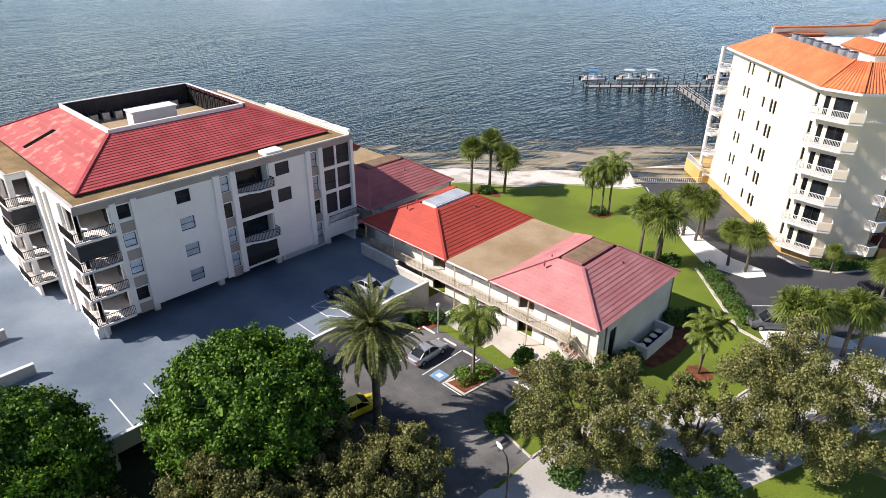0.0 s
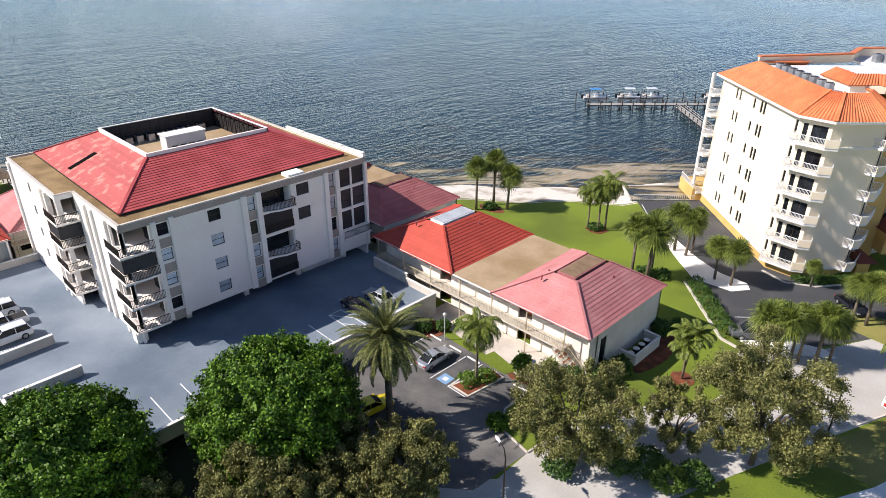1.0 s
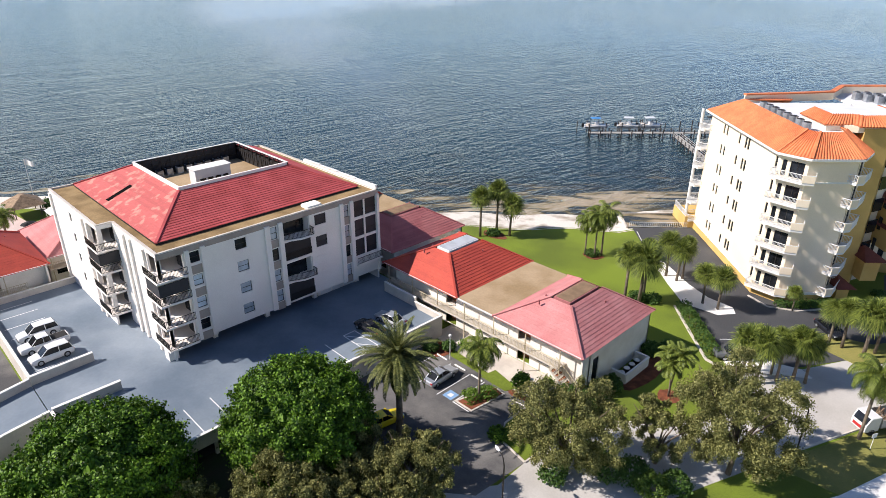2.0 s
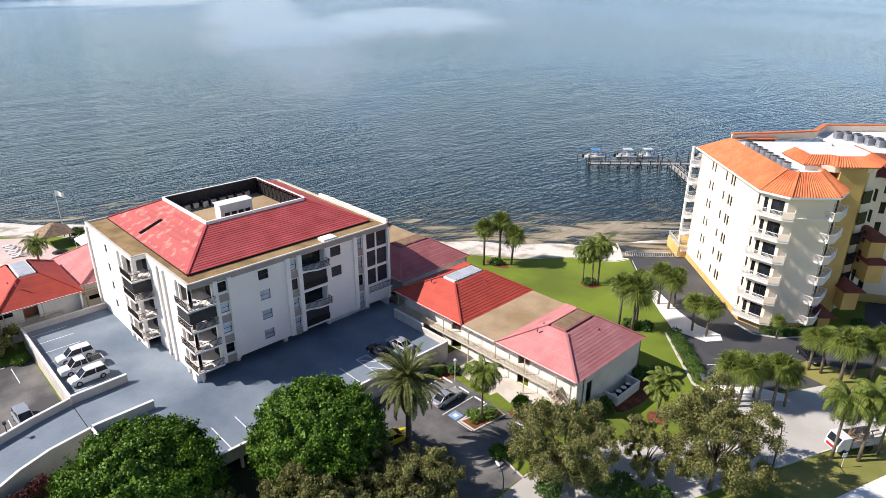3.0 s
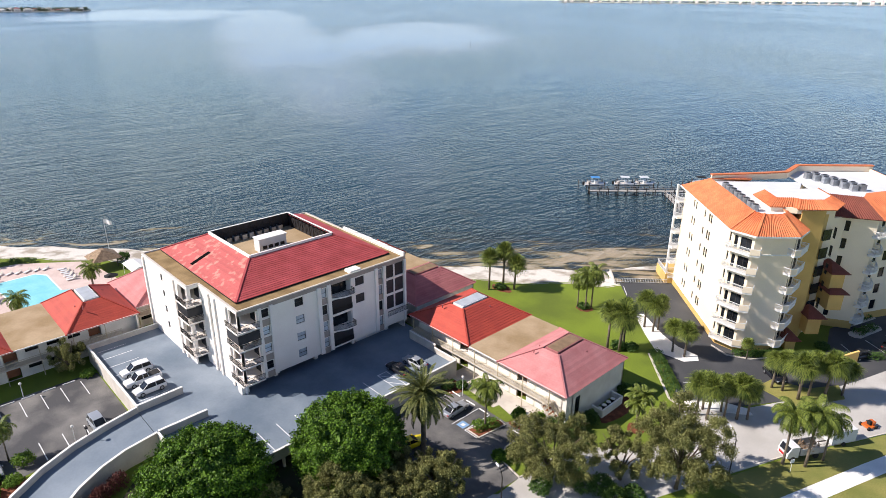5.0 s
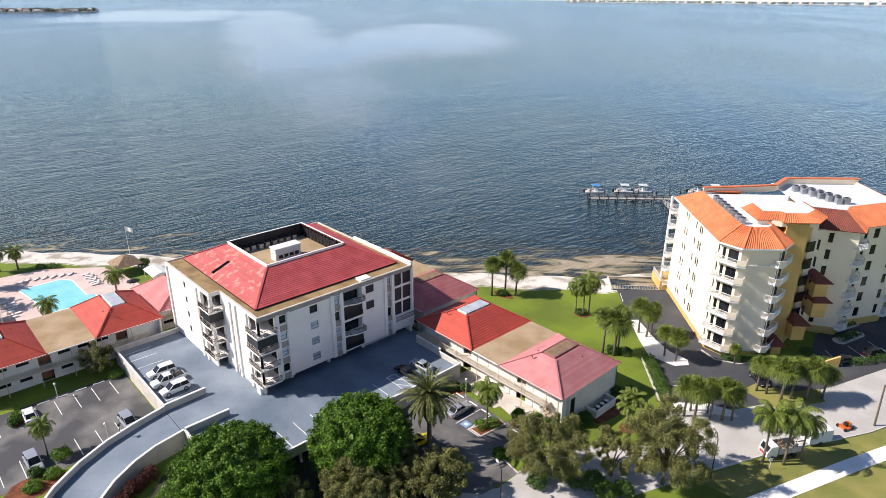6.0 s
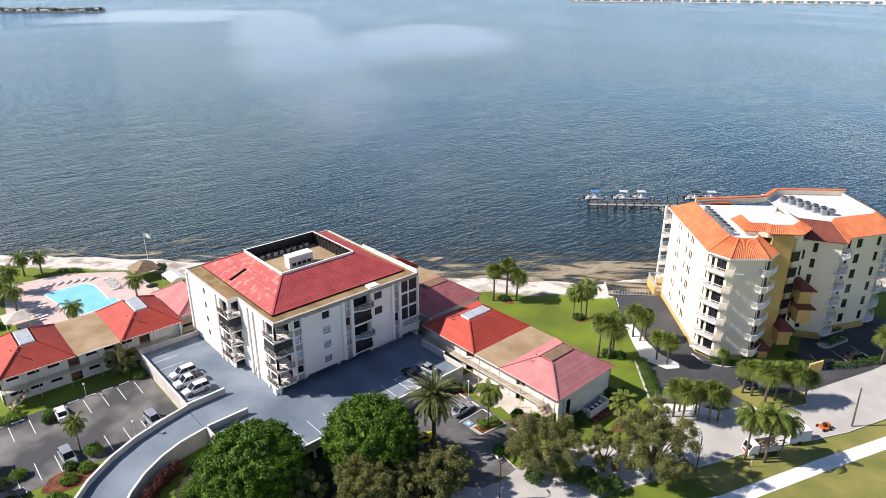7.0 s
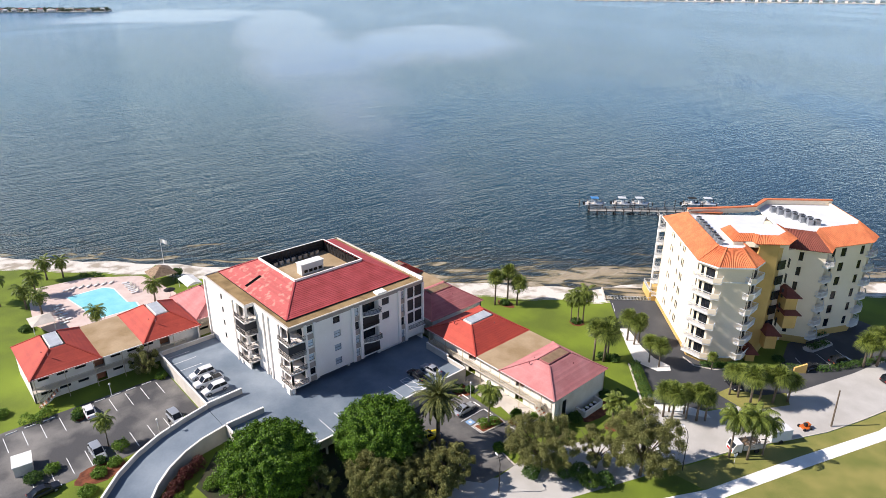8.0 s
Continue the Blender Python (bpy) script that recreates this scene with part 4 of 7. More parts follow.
def ywall(p, q, holes, name="wall", material=None, z0=1.62, z1=Y_EV, pane=None, thick=0.3, mull=False, mid=False):
    p, q = Vector(p), Vector(q)
    d = (q - p)
    ln = d.length
    d /= ln
    bm = bmesh.new()
    m = wall_panel(bm, p, d, ln, z0, z1, thick, holes)
    part(name, bm, material or CREAM, cream)
    for h in holes:
        if h[3] - h[2] < 2.3:
            w = window(cream, m, *h, pane_mat=pane or GLASS, mullion=mull)
            if mid and h[1] - h[0] > 1:
                xc = (h[0] + h[1]) / 2
                part("mullion", B(box, xc - 0.04, 0.10, h[2] + 0.07, xc + 0.04, 0.17, h[3] - 0.07, m), DARKMETAL, w)
    return m


holes = []
for z in Y_FL:
    holes += [(24.3, 24.95, z + 0.7, z + 2.4), (14.1, 14.75, z + 0.7, z + 2.5), (15.1, 15.75, z + 0.7, z + 2.5), (11.8, 12.4, z + 0.8, z + 2.3), (5.6, 6.15, z + 0.8, z + 2.4), (6.9, 7.45, z + 0.8, z + 2.4)]
ywall((-25.0, 0.5), (0.6, 0.5), holes, "sunny_wall")
# street end: recessed balcony faces
for (p, q), hs in ((((0.6, 0.5), (3.5, 3.0)), [(0.35, 0.95), (1.45, 3.35)]), (((3.5, 3.0), (3.5, 9.6)), []), (((3.5, 9.6), (0.6, 12.3)), [(0.45, 1.05), (1.6, 3.3)])):
    holes = [(a, b, z + 0.10, z + 2.37) for z in Y_FL for a, b in hs]
    ywall(p, q, holes, "street_end_wall", mid=True)
ywall((0.6, 12.3), (-25.0, 12.3), [], "inner_wall")
ywall((-25.0, 12.3), (-25.0, 0.5), [], "sea_wall")
part("end_core", B(prism, [(-24, 2.2), (-0.9, 2.2), (1.3, 4.0), (1.3, 8.6), (-0.9, 10.6), (-24, 10.6)], 1.62, Y_EV - 0.3), CREAM, cream)


def yrail(bm, pts, z, h=1.05, gap=0.17):
    for p, q in zip(pts, pts[1:]):
        railing(bm, (*p, z), (*q, z), h, gap, 0.04, 0.08)


for i, z in enumerate(Y_FL):
    for pts in ([(0.35, 0.3), (0.85, -0.75), (4.3, 2.1), (4.75, 3.6), (3.4, 4.4)], [(3.4, 8.6), (4.5, 9.4), (4.3, 10.5), (1.2, 13.3), (0.4, 12.2)]):
        bm = bmesh.new()
        prism(bm, pts, z - 0.28, z + 0.06)
        bal = part("balcony", bm, TRIM, cream)
        bm = bmesh.new()
        yrail(bm, pts, z + 0.06)
        part("railing", bm, WHITEMETAL, bal)
        # solid curved end of the balcony front
        p, q = (pts[2], pts[3]) if pts[0][0] < 1 else (pts[1], pts[2])
        bm = bmesh.new()
        bar(bm, (*p, z + 0.56), (*q, z + 0.56), 0.14, 1.0)
        part("parapet_panel", bm, CREAM, bal)
    # rounded balconies at the sea end
    bm = bmesh.new()
    arc = [(-24.2, 0.5), (-24.8, -0.6), (-26.0, -1.0), (-27.2, -0.4), (-27.6, 1.2), (-27.6, 3.0), (-25.0, 3.0)]
    prism(bm, [(-25.0, 0.4)] + arc[1:][::-1][::-1], z - 0.3, z + 0.03)
    bal = part("balcony", bm, TRIM, cream)
    bm = bmesh.new()
    yrail(bm, arc, z + 0.03)
    part("railing", bm, WHITEMETAL, bal)
bm = bmesh.new()
for x, y in ((-26.6, -0.6), (-27.4, 2.6)):
    tube(bm, [(x, y, 1.6), (x, y, Y_EV)], [0.28, 0.28], 10)
part("sea_end_column", bm, TRIM, cream)
bm = bmesh.new()
prism(bm, [(-31.5, -1.2), (-25.0, -1.2), (-25.0, 12.0), (-31.5, 12.0)], -1.2, 2.2)
part("terrace", bm, OCHRE, cream)
bm = bmesh.new()
yrail(bm, [(-25, -1.1), (-31.4, -1.1), (-31.4, 11.9)], 2.2)
part("terrace_railing", bm, WHITEMETAL, cream)


def barrel(parent, a, b, c, d, material, pitch=0.42, amp=0.10, name="tiled_slope", smooth=True):
    """A slope of barrel tiles: rows of round ribs from the eave a-b up to d-c."""
    a, b, c, d = map(Vector, (a, b, c, d))
    ln = max((b - a).length, (c - d).length)
    n = max(2, int(ln / pitch))
    up = (b - a).cross(d - a).normalized()
    if up.z < 0:
        up = -up
    bm = bmesh.new()
    rows = 8
    prev = None
    prof = [(0.0, 0.0), (0.2, 0.8), (0.4, 1.0), (0.6, 0.8), (0.8, 0.0)]
    for i in range(n):
        for u, h in prof:
            t = (i + u) / n
            lo, hi = a.lerp(b, t), d.lerp(c, t)
            cur = []
            for k in range(rows + 1):
                cur.append(bm.verts.new(lo.lerp(hi, k / rows) + up * (amp * h + 0.02)))
            if prev:
                for k in range(rows):
                    bm.faces.new((prev[k], cur[k], cur[k + 1], prev[k + 1]))
            prev = cur
    # closing underside
    v = [bm.verts.new(p - up * 0.12) for p in (a, b, c, d)]
    bm.faces.new(v[::-1])
    w = [bm.verts.new(p + up * 0.02) for p in (a, b, c, d)]
    for i in range(4):
        j = (i + 1) % 4
        bm.faces.new((v[i], v[j], w[j], w[i]))
    return part(name, bm, material, parent)


ZR = 25.0
eo = [(-26.0, -0.3), (0.9, -0.3), (4.3, 2.7), (4.3, 9.9), (0.9, 13.0)]
er = [(-21.5, 3.9), (-0.6, 3.9), (0.7, 5.0), (0.7, 8.2), (-0.8, 9.4)]
for i in range(4):
    barrel(cream, (*eo[i], Y_EV), (*eo[i + 1], Y_EV), (*er[i + 1], ZR), (*er[i], ZR), TILE_ORANGE)
barrel(cream, (-26.0, 12.4, Y_EV), (*eo[0], Y_EV), (*er[0], ZR), (-21.5, 12, ZR), TILE_ORANGE)
barrel(cream, (*eo[4], Y_EV), (-3.5, 13.0, Y_EV), (-3.8, 9.6, ZR), (*er[4], ZR), TILE_ORANGE)
for p, q in zip(eo[1:], er[1:]):
    bm = bmesh.new()
    bar(bm, (*p, Y_EV + 0.12), (*q, ZR + 0.12), 0.3, 0.2)
    part("ridge_cap", bm, TILE_ORANGE, cream)
bm = bmesh.new()
prism(bm, eo + [(-26, 13.0)], Y_EV - 0.02, Y_EV - 0.003 + 0.0)
part("soffit", bm, TRIM, cream)
bm = bmesh.new()
for p, q in zip(eo, eo[1:]):
    bar(bm, (*p, Y_EV - 0.12), (*q, Y_EV - 0.12), 0.22, 0.3)
part("fascia", bm, TRIM, cream)
# flat roof behind the slopes
flat_z = 24.4
bm = bmesh.new()
prism(bm, [(-21.6, 3.9), (-0.6, 3.9), (0.7, 5.0), (0.7, 8.2), (-0.8, 9.4), (-3, 12), (-21.6, 22)], flat_z - 0.3, flat_z)
part("flat_roof", bm, ROOFWHITE, cream, "white membrane flat roof")
for k in range(8):
    cu = thing("condenser_unit", "grey rooftop condenser in a row by the tiled slope", "air conditioner", YM @ pose(-16.5 + 1.95 * k, 4.9, flat_z), "roof condensers")
    part("casing", B(tube, [(0, 0, 0), (0, 0, 1.15)], [0.62, 0.62], 12), GREYMETAL, cu, smooth=False)
    part("fan_grille", B(tube, [(0, 0, 1.15), (0, 0, 1.22)], [0.5, 0.45], 12), DARKMETAL, cu)
bm = bmesh.new()
prism(bm, [(-25, 12.3), (-3.0, 12.3), (-6, 21), (-8.5, 27), (-30, 27), (-25, 15)], -0.6, Y_EV)
part("rear_core", bm, CREAM, cream)
# ochre stair tower with a lower band
bm = bmesh.new()
prism(bm, [(-12, 12.32), (-1.2, 12.32), (-1.2, 16.3), (-5.0, 19.4), (-12, 19.4)], -0.6, 25.0)
part("stair_tower", bm, OCHRE, cream)
bm = bmesh.new()
prism(bm, [(-9.0, 16.5), (-3.0, 16.5), (-4.4, 19.8), (-9.0, 19.8)], -0.6, 25.0)
part("tower_face", bm, CREAM, cream)
bm = bmesh.new()
prism(bm, [(-9.3, 7.5), (-2.5, 7.5), (-2.5, 9.5), (-1.4, 11.5), (-1.4, 17.5), (-4.8, 20.6), (-10.7, 20.6)], flat_z + 0.004, 25.3)
part("tower_head", bm, CREAM, cream)
te = [(-9.6, 7.2), (-2.3, 7.2), (-2.3, 11.0), (-0.9, 11.6), (-0.9, 17.9), (-4.6, 21.2), (-11, 21.2)]
ti = [(-9.2, 9.0), (-4.3, 9.0), (-4.3, 12.0), (-3.3, 13.0), (-3.3, 16.6), (-5.8, 19.2), (-10.6, 19.2)]
for i in range(6):
    barrel(cream, (*te[i], 25.3), (*te[i + 1], 25.3), (*ti[i + 1], 26.4), (*ti[i], 26.4), TILE_ORANGE)
part("tower_flat_roof", B(prism, ti, 25.6, 26.35), ROOFWHITE, cream, "white flat roof of the stair tower")
for z in Y_FL[1:]:
    part("tower_window", B(prism, [(-1.9, 17.05), (-1.8, 17.1), (-2.75, 19.0), (-2.85, 18.95)], z + 0.4, z + 2.4), GLASS, cream)
    part("tower_window", B(prism, [(-3.9, 20.0), (-3.2, 20.0), (-3.2, 20.06), (-3.9, 20.06)][::1], z + 0.4, z + 2.4), GLASS, cream)
# awning roofs on the inner corner
for x, y, z, w in ((-2.6, 20.2, 13.2, 3.0), (-1.8, 20.2, 9.6, 3.2), (0.0, 16.4, 5.6, 3.0), (1.6, 12.4, 1.9, 2.4)):
    bm = bmesh.new()
    prism(bm, rect(x - 3, y - 0.4, x + 1.6, y + w), z, z + 0.12)
    prism(bm, rect(x - 3, y - 0.4, x + 1.6, y + w), z + 0.121, z + 1.3, [(x - 3, y + 0.8), (x - 1.2, y + 0.8), (x - 1.2, y + w - 1.6), (x - 3, y + w - 1.6)])
    part("tiled_canopy", bm, TILE_BROWN, cream)
    part("canopy_wall", B(prism, rect(x - 3, y, x + 0.9, y + w - 0.6), z - 3.3, z - 0.003), OCHRE, cream)
# right wing
wing = [(-30, 20.0), (-8.0, 20.0), (-5.6, 28.6), (-8.6, 30.6), (-12.2, 41.0), (-15.5, 43.6), (-30, 43.6)]
bm = bmesh.new()
prism(bm, [(-29, 20.3), (-10.2, 20.3), (-8.0, 28.0), (-10.6, 29.6), (-14, 39.6), (-16.5, 42), (-29, 42)], 1.6, Y_EV - 0.3)
part("wing_core", bm, CREAM, cream)
part("wing_base", B(prism, wing, -0.6, 1.62), OCHRE, cream)
for (p, q), hs in ((((-8.0, 20.0), (-5.6, 28.6)), [(1.0, 1.8), (3.6, 4.6)]), (((-5.6, 28.6), (-8.6, 30.6)), [(0.2, 3.4)]), (((-8.6, 30.6), (-12.2, 41.0)), [(0.9, 1.7), (3.3, 4.7), (8.6, 9.6)]), (((-12.2, 41.0), (-15.5, 43.6)), [(0.3, 3.9)])):
    wide = hs[0][1] - hs[0][0] > 2
    ywall(p, q, [(a, b, z + (0.02 if wide else 0.6), z + 2.75 if wide else z + 2.6) for z in Y_FL for a, b in hs], "wing_wall")
ywall((-15.5, 43.6), (-30, 43.6), [], "wing_wall")
for z in Y_FL:
    for pts in ([(-5.4, 28.0), (-4.7, 28.8), (-5.6, 30.6), (-8.0, 31.6), (-8.8, 31.0)], [(-12.0, 40.4), (-11.4, 41.2), (-12.6, 43.2), (-15.0, 44.4), (-15.6, 43.8)]):
        bm = bmesh.new()
        prism(bm, pts + [((pts[0][0] + pts[4][0]) / 2 - 1.2, (pts[0][1] + pts[4][1]) / 2 - 0.6)], z - 0.28, z + 0.03)
        bal = part("balcony", bm, TRIM, cream)
        bm = bmesh.new()
        yrail(bm, pts, z + 0.03)
        part("railing", bm, WHITEMETAL, bal)
wo = [(-7.4, 19.6), (-4.7, 29.0), (-8.0, 31.2), (-11.6, 41.3), (-15.2, 44.3), (-30, 44.3)]
wi = [(-12.0, 21.5), (-9.8, 27.5), (-12.4, 29.4), (-16.0, 39.8), (-17.5, 40.6), (-30, 40.6)]
for i in range(5):
    barrel(cream, (*wo[i], Y_EV), (*wo[i + 1], Y_EV), (*wi[i + 1], ZR), (*wi[i], ZR), TILE_ORANGE if i else TILE_BROWN)
part("wing_flat_roof", B(prism, [(-30.5, 22), (-12.0, 21.5), (-9.8, 27.5), (-12.4, 29.4), (-16.0, 39.8), (-17.5, 40.6), (-30.5, 40.6)], flat_z - 0.3, flat_z + 0.01), ROOFWHITE, cream, "white membrane flat roof")
bm = bmesh.new()
bk = [(-21.6, 3.9), (-23.5, 15.5), (-24.6, 20.2), (-30.2, 25.0), (-30.6, 41.0)]
for p, q in zip(bk, bk[1:]):
    bar(bm, (*p, flat_z + 0.6), (*q, flat_z + 0.6), 0.3, 1.3)
part("roof_parapet", bm, CREAM, cream)
bm = bmesh.new()
for p, q in zip(bk, bk[1:]):
    bar(bm, (*p, flat_z + 1.35), (*q, flat_z + 1.35), 0.9, 0.22)
part("parapet_tiles", bm, TILE_ORANGE, cream)
part("wing_roof_parapet", B(prism, [(-30.6, 40.3), (-17.6, 40.3), (-17.6, 40.6), (-30.6, 40.6)], flat_z, ZR), CREAM, cream)
for k in range(12):
    cu = thing("condenser_unit", "grey rooftop condenser on the white flat roof", "air conditioner", YM @ pose(-24.5 + 1.7 * (k // 2), 24.5 + 1.3 * (k // 2) * 0.7 + 1.6 * (k % 2), flat_z), "roof condensers")
    part("casing", B(box, -0.55, -0.55, 0, 0.55, 0.55, 1.3), GREYMETAL, cu)
    part("fan_grille", B(tube, [(0, 0, 1.3), (0, 0, 1.36)], [0.45, 0.4], 10), DARKMETAL, cu)


# ---- plants ----
def leaf_cloud(name, centers, dirs, size, material, parent, per=3, spread=0.35, seed=1, droop=0.0):
    """Many small leaves round given twig ends, as one mesh."""
    rng = np.random.default_rng(seed)
    n = len(centers) * per
    c = np.repeat(np.asarray(centers, float), per, 0) + rng.normal(0, spread, (n, 3))
    nrm = np.repeat(np.asarray(dirs, float), per, 0) + rng.normal(0, 0.75, (n, 3))
    nrm /= np.linalg.norm(nrm, axis=1)[:, None] + 1e-9
    d = np.cross(nrm, rng.normal(0, 1, (n, 3)))
    d[:, 2] -= droop
    d /= np.linalg.norm(d, axis=1)[:, None] + 1e-9
    s = np.cross(d, nrm)
    s /= np.linalg.norm(s, axis=1)[:, None] + 1e-9
    ln = size * rng.uniform(0.7, 1.3, n)[:, None]
    w = ln * rng.uniform(0.30, 0.45, n)[:, None]
    t = nrm
    v = np.stack([c, c + d * ln * 0.5 + s * w - t * ln * 0.08, c + d * ln - t * ln * 0.15, c + d * ln * 0.5 - s * w - t * ln * 0.08], 1).reshape(-1, 3)
    me = bpy.data.meshes.new(name)
    me.from_pydata(v.tolist(), [], np.arange(n * 4).reshape(-1, 4).tolist())
    me.materials.append(material)
    ob = new(name, me)
    ob.parent = parent
    return ob


def lumpy(n, radii, seed, lumps=26, rough=0.16, low=-0.75):
    """Places and outward directions on an uneven dome, in bosses with gaps between."""
    rng = np.random.default_rng(seed)
    d = rng.normal(0, 1, (n * 2, 3))
    d /= np.linalg.norm(d, axis=1)[:, None]
    d = d[d[:, 2] > low][:n]
    b = rng.normal(0, 1, (lumps, 3))
    b /= np.linalg.norm(b, axis=1)[:, None]
    near = np.degrees(np.arccos(np.clip((d @ b.T).max(1), -1, 1)))
    r = 1 - rough + rough * 1.3 * np.clip(1 - near / (150 / math.sqrt(lumps)), 0, 1) + rng.normal(0, 0.02, len(d))
    r *= np.where(rng.random(len(d)) < 0.25, rng.uniform(0.75, 0.95, len(d)), 1)
    return d * np.array(radii) * r[:, None], d


def trunk(name, pts, radii, parent, material=None, sides=8):
    return part(name, B(tube, pts, radii, sides), material or BARK, parent, smooth=True)


def ficus(m, R, H, seed, n=8500):
    ob = thing("ficus_tree", "dense round dark green ficus tree beside the deck", "tree", m)
    trunk("trunk", [(0, 0, -0.05), (0, 0, 1.2), (0.1, 0.1, 3)], [0.6, 0.45, 0.35], ob)
    for k in range(6):
        a = k * 1.05 + seed
        trunk("limb", [(0, 0, 1.6), (math.cos(a) * R * 0.3, math.sin(a) * R * 0.3, 3.2), (math.cos(a) * R * 0.6, math.sin(a) * R * 0.6, 5.2)], [0.3, 0.2, 0.08], ob, sides=6)
    zc = H * 0.5 + 0.4
    p, d = lumpy(n, (R, R, H * 0.5), seed, 380, 0.25, -0.85)
    p[:, 2] += zc
    leaf_cloud("crown", p, d, 0.25, LEAF_FICUS, ob, 14, 0.17, seed, droop=0.2)
    # shaded inner mass
    q, e = lumpy(2200, (R * 0.72, R * 0.72, H * 0.36), seed + 1, 30, 0.1, -0.95)
    q[:, 2] += zc
    leaf_cloud("inner_crown", q, e, 1.1, LEAF_FICUS, ob, 2, 0.3, seed + 2)
    return ob


def olive_tree(m, R, H, seed, n=80, open_=0.55, label="spreading tree with sparse olive-grey leaves by the street"):
    """A tree with forking limbs and separate leaf masses with gaps between."""
    rng = np.random.default_rng(seed)
    ob = thing("street_tree", label, "tree", m)
    base = H * 0.25
    trunk("trunk", [(0, 0, -0.05), (0.1, 0.05, base * 0.6), (0.15, -0.1, base * 1.1)], [0.30, 0.22, 0.17], ob)
    cs, ds = [], []
    for k in range(7):
        a = k * 2 * math.pi / 7 + rng.uniform(-0.3, 0.3)
        rr = R * rng.uniform(0.45, 0.85)
        zt = H * rng.uniform(0.55, 0.92)
        mid = (math.cos(a) * rr * 0.45, math.sin(a) * rr * 0.45, base + (zt - base) * 0.5)
        end = (math.cos(a) * rr, math.sin(a) * rr, zt)
        trunk("limb", [(0.12, -0.05, base * 0.9), mid, end], [0.15, 0.09, 0.03], ob, sides=6)
    for k in range(int(n * 1.2)):
        u = rng.normal(0, 1, 3)
        u /= np.linalg.norm(u)
        f = rng.uniform(0.35, 1.12) ** 0.7
        c = np.array([u[0] * R * f, u[1] * R * f, H * 0.56 + u[2] * H * 0.42 * f])
        if c[2] < H * 0.2:
            continue
        s = rng.uniform(0.3, 0.9) * R * 0.22
        q = rng.normal(0, 1, (85, 3))
        q /= np.linalg.norm(q, axis=1)[:, None]
        cs.append(c + q * s * rng.uniform(0.25, 1.0, (85, 1)) * np.array([1, 1, 1.05]))
        ds.append(q)
    leaf_cloud("crown", np.concatenate(cs), np.concatenate(ds), 0.17, LEAF_OLIVE, ob, 6, 0.12, seed, droop=0.7)
    return ob


def frond_mesh(verts, faces, root, az, rise, length, arch, leaflet, pairs=26, vee=0.35, hang=0.3, wide=1.0):
    """One feather frond, arching out from root, with leaflets on both sides."""
    ca, sa = math.cos(az), math.sin(az)
    pts = []
    ang, p = rise, Vector(root)
    seg = 12
    for i in range(seg + 1):
        pts.append(p.copy())
        p = p + Vector((ca * math.cos(ang), sa * math.cos(ang), math.sin(ang))) * (length / seg)
        ang -= arch / seg * (0.5 + i / seg)
    side = Vector((-sa, ca, 0))

    def at(t):
        x = t * seg
        i = min(seg - 1, int(x))
        return pts[i].lerp(pts[i + 1], x - i), (pts[i + 1] - pts[i]).normalized()
    # midrib
    for i in range(seg):
        w = 0.05 * (1 - i / seg) + 0.012
        b = len(verts)
        up = Vector((0, 0, 0.03))
        verts.extend([pts[i] - side * w, pts[i] + side * w, pts[i + 1] + side * w * 0.9, pts[i + 1] - side * w * 0.9])
        faces.append((b, b + 1, b + 2, b + 3))
    for k in range(pairs):
        t = 0.10 + 0.89 * k / (pairs - 1)
        o, d = at(t)
        ln = leaflet * math.sin(math.pi * min(0.97, 0.18 + t * 0.78)) ** 0.7
        for sg in (-1, 1):
            up = d.cross(side).normalized()
            if up.z < 0:
                up = -up
            way = (d * 0.55 + side * sg * 0.8 + up * vee).normalized()
            tip = o + way * ln + Vector((0, 0, -hang * ln))
            mid = o + way * ln * 0.55
            w = d * (0.016 + 0.010 * leaflet) * wide
            b = len(verts)
            verts.extend([o - w * 0.6, mid - w, tip, mid + w, o + w * 0.6])
            faces.append((b, b + 1, b + 2, b + 3, b + 4))


def feather_palm(name, label, m, h, crown, nf, leaflet, material, seed, lean=(0, 0), r=0.22, rise=(-0.5, 1.35), arch=1.5, hang=0.3, vee=0.35, pairs=26, trunks=None, group="", wide=1.3):
    ob = thing(name, label, "palm tree", m, group)
    rng = random.Random(seed)
    for tx, ty, th in trunks or ((lean[0], lean[1], h),):
        pts = [(tx * t * t, ty * t * t, th * t - (0.05 if t == 0 else 0)) for t in (0, 0.25, 0.5, 0.75, 1)]
        trunk("trunk", pts, [r * 1.35, r * 1.05, r, r * 0.95, r * 0.9], ob, BARK_P, 9)
        verts, faces = [], []
        for k in range(nf):
            az = k * 2.399963 + rng.uniform(-0.15, 0.15)
            f = k / nf
            rs = rise[1] + (rise[0] - rise[1]) * f ** 0.8 + rng.uniform(-0.1, 0.1)
            frond_mesh(verts, faces, (tx, ty, th + 0.15), az, rs, crown * rng.uniform(0.88, 1.08), arch * rng.uniform(0.8, 1.15), leaflet, pairs, vee, hang, wide)
        me = bpy.data.meshes.new("crown")
        me.from_pydata(verts, [], faces)
        me.materials.append(material)
        o = new("crown", me)
        o.parent = ob
    return ob


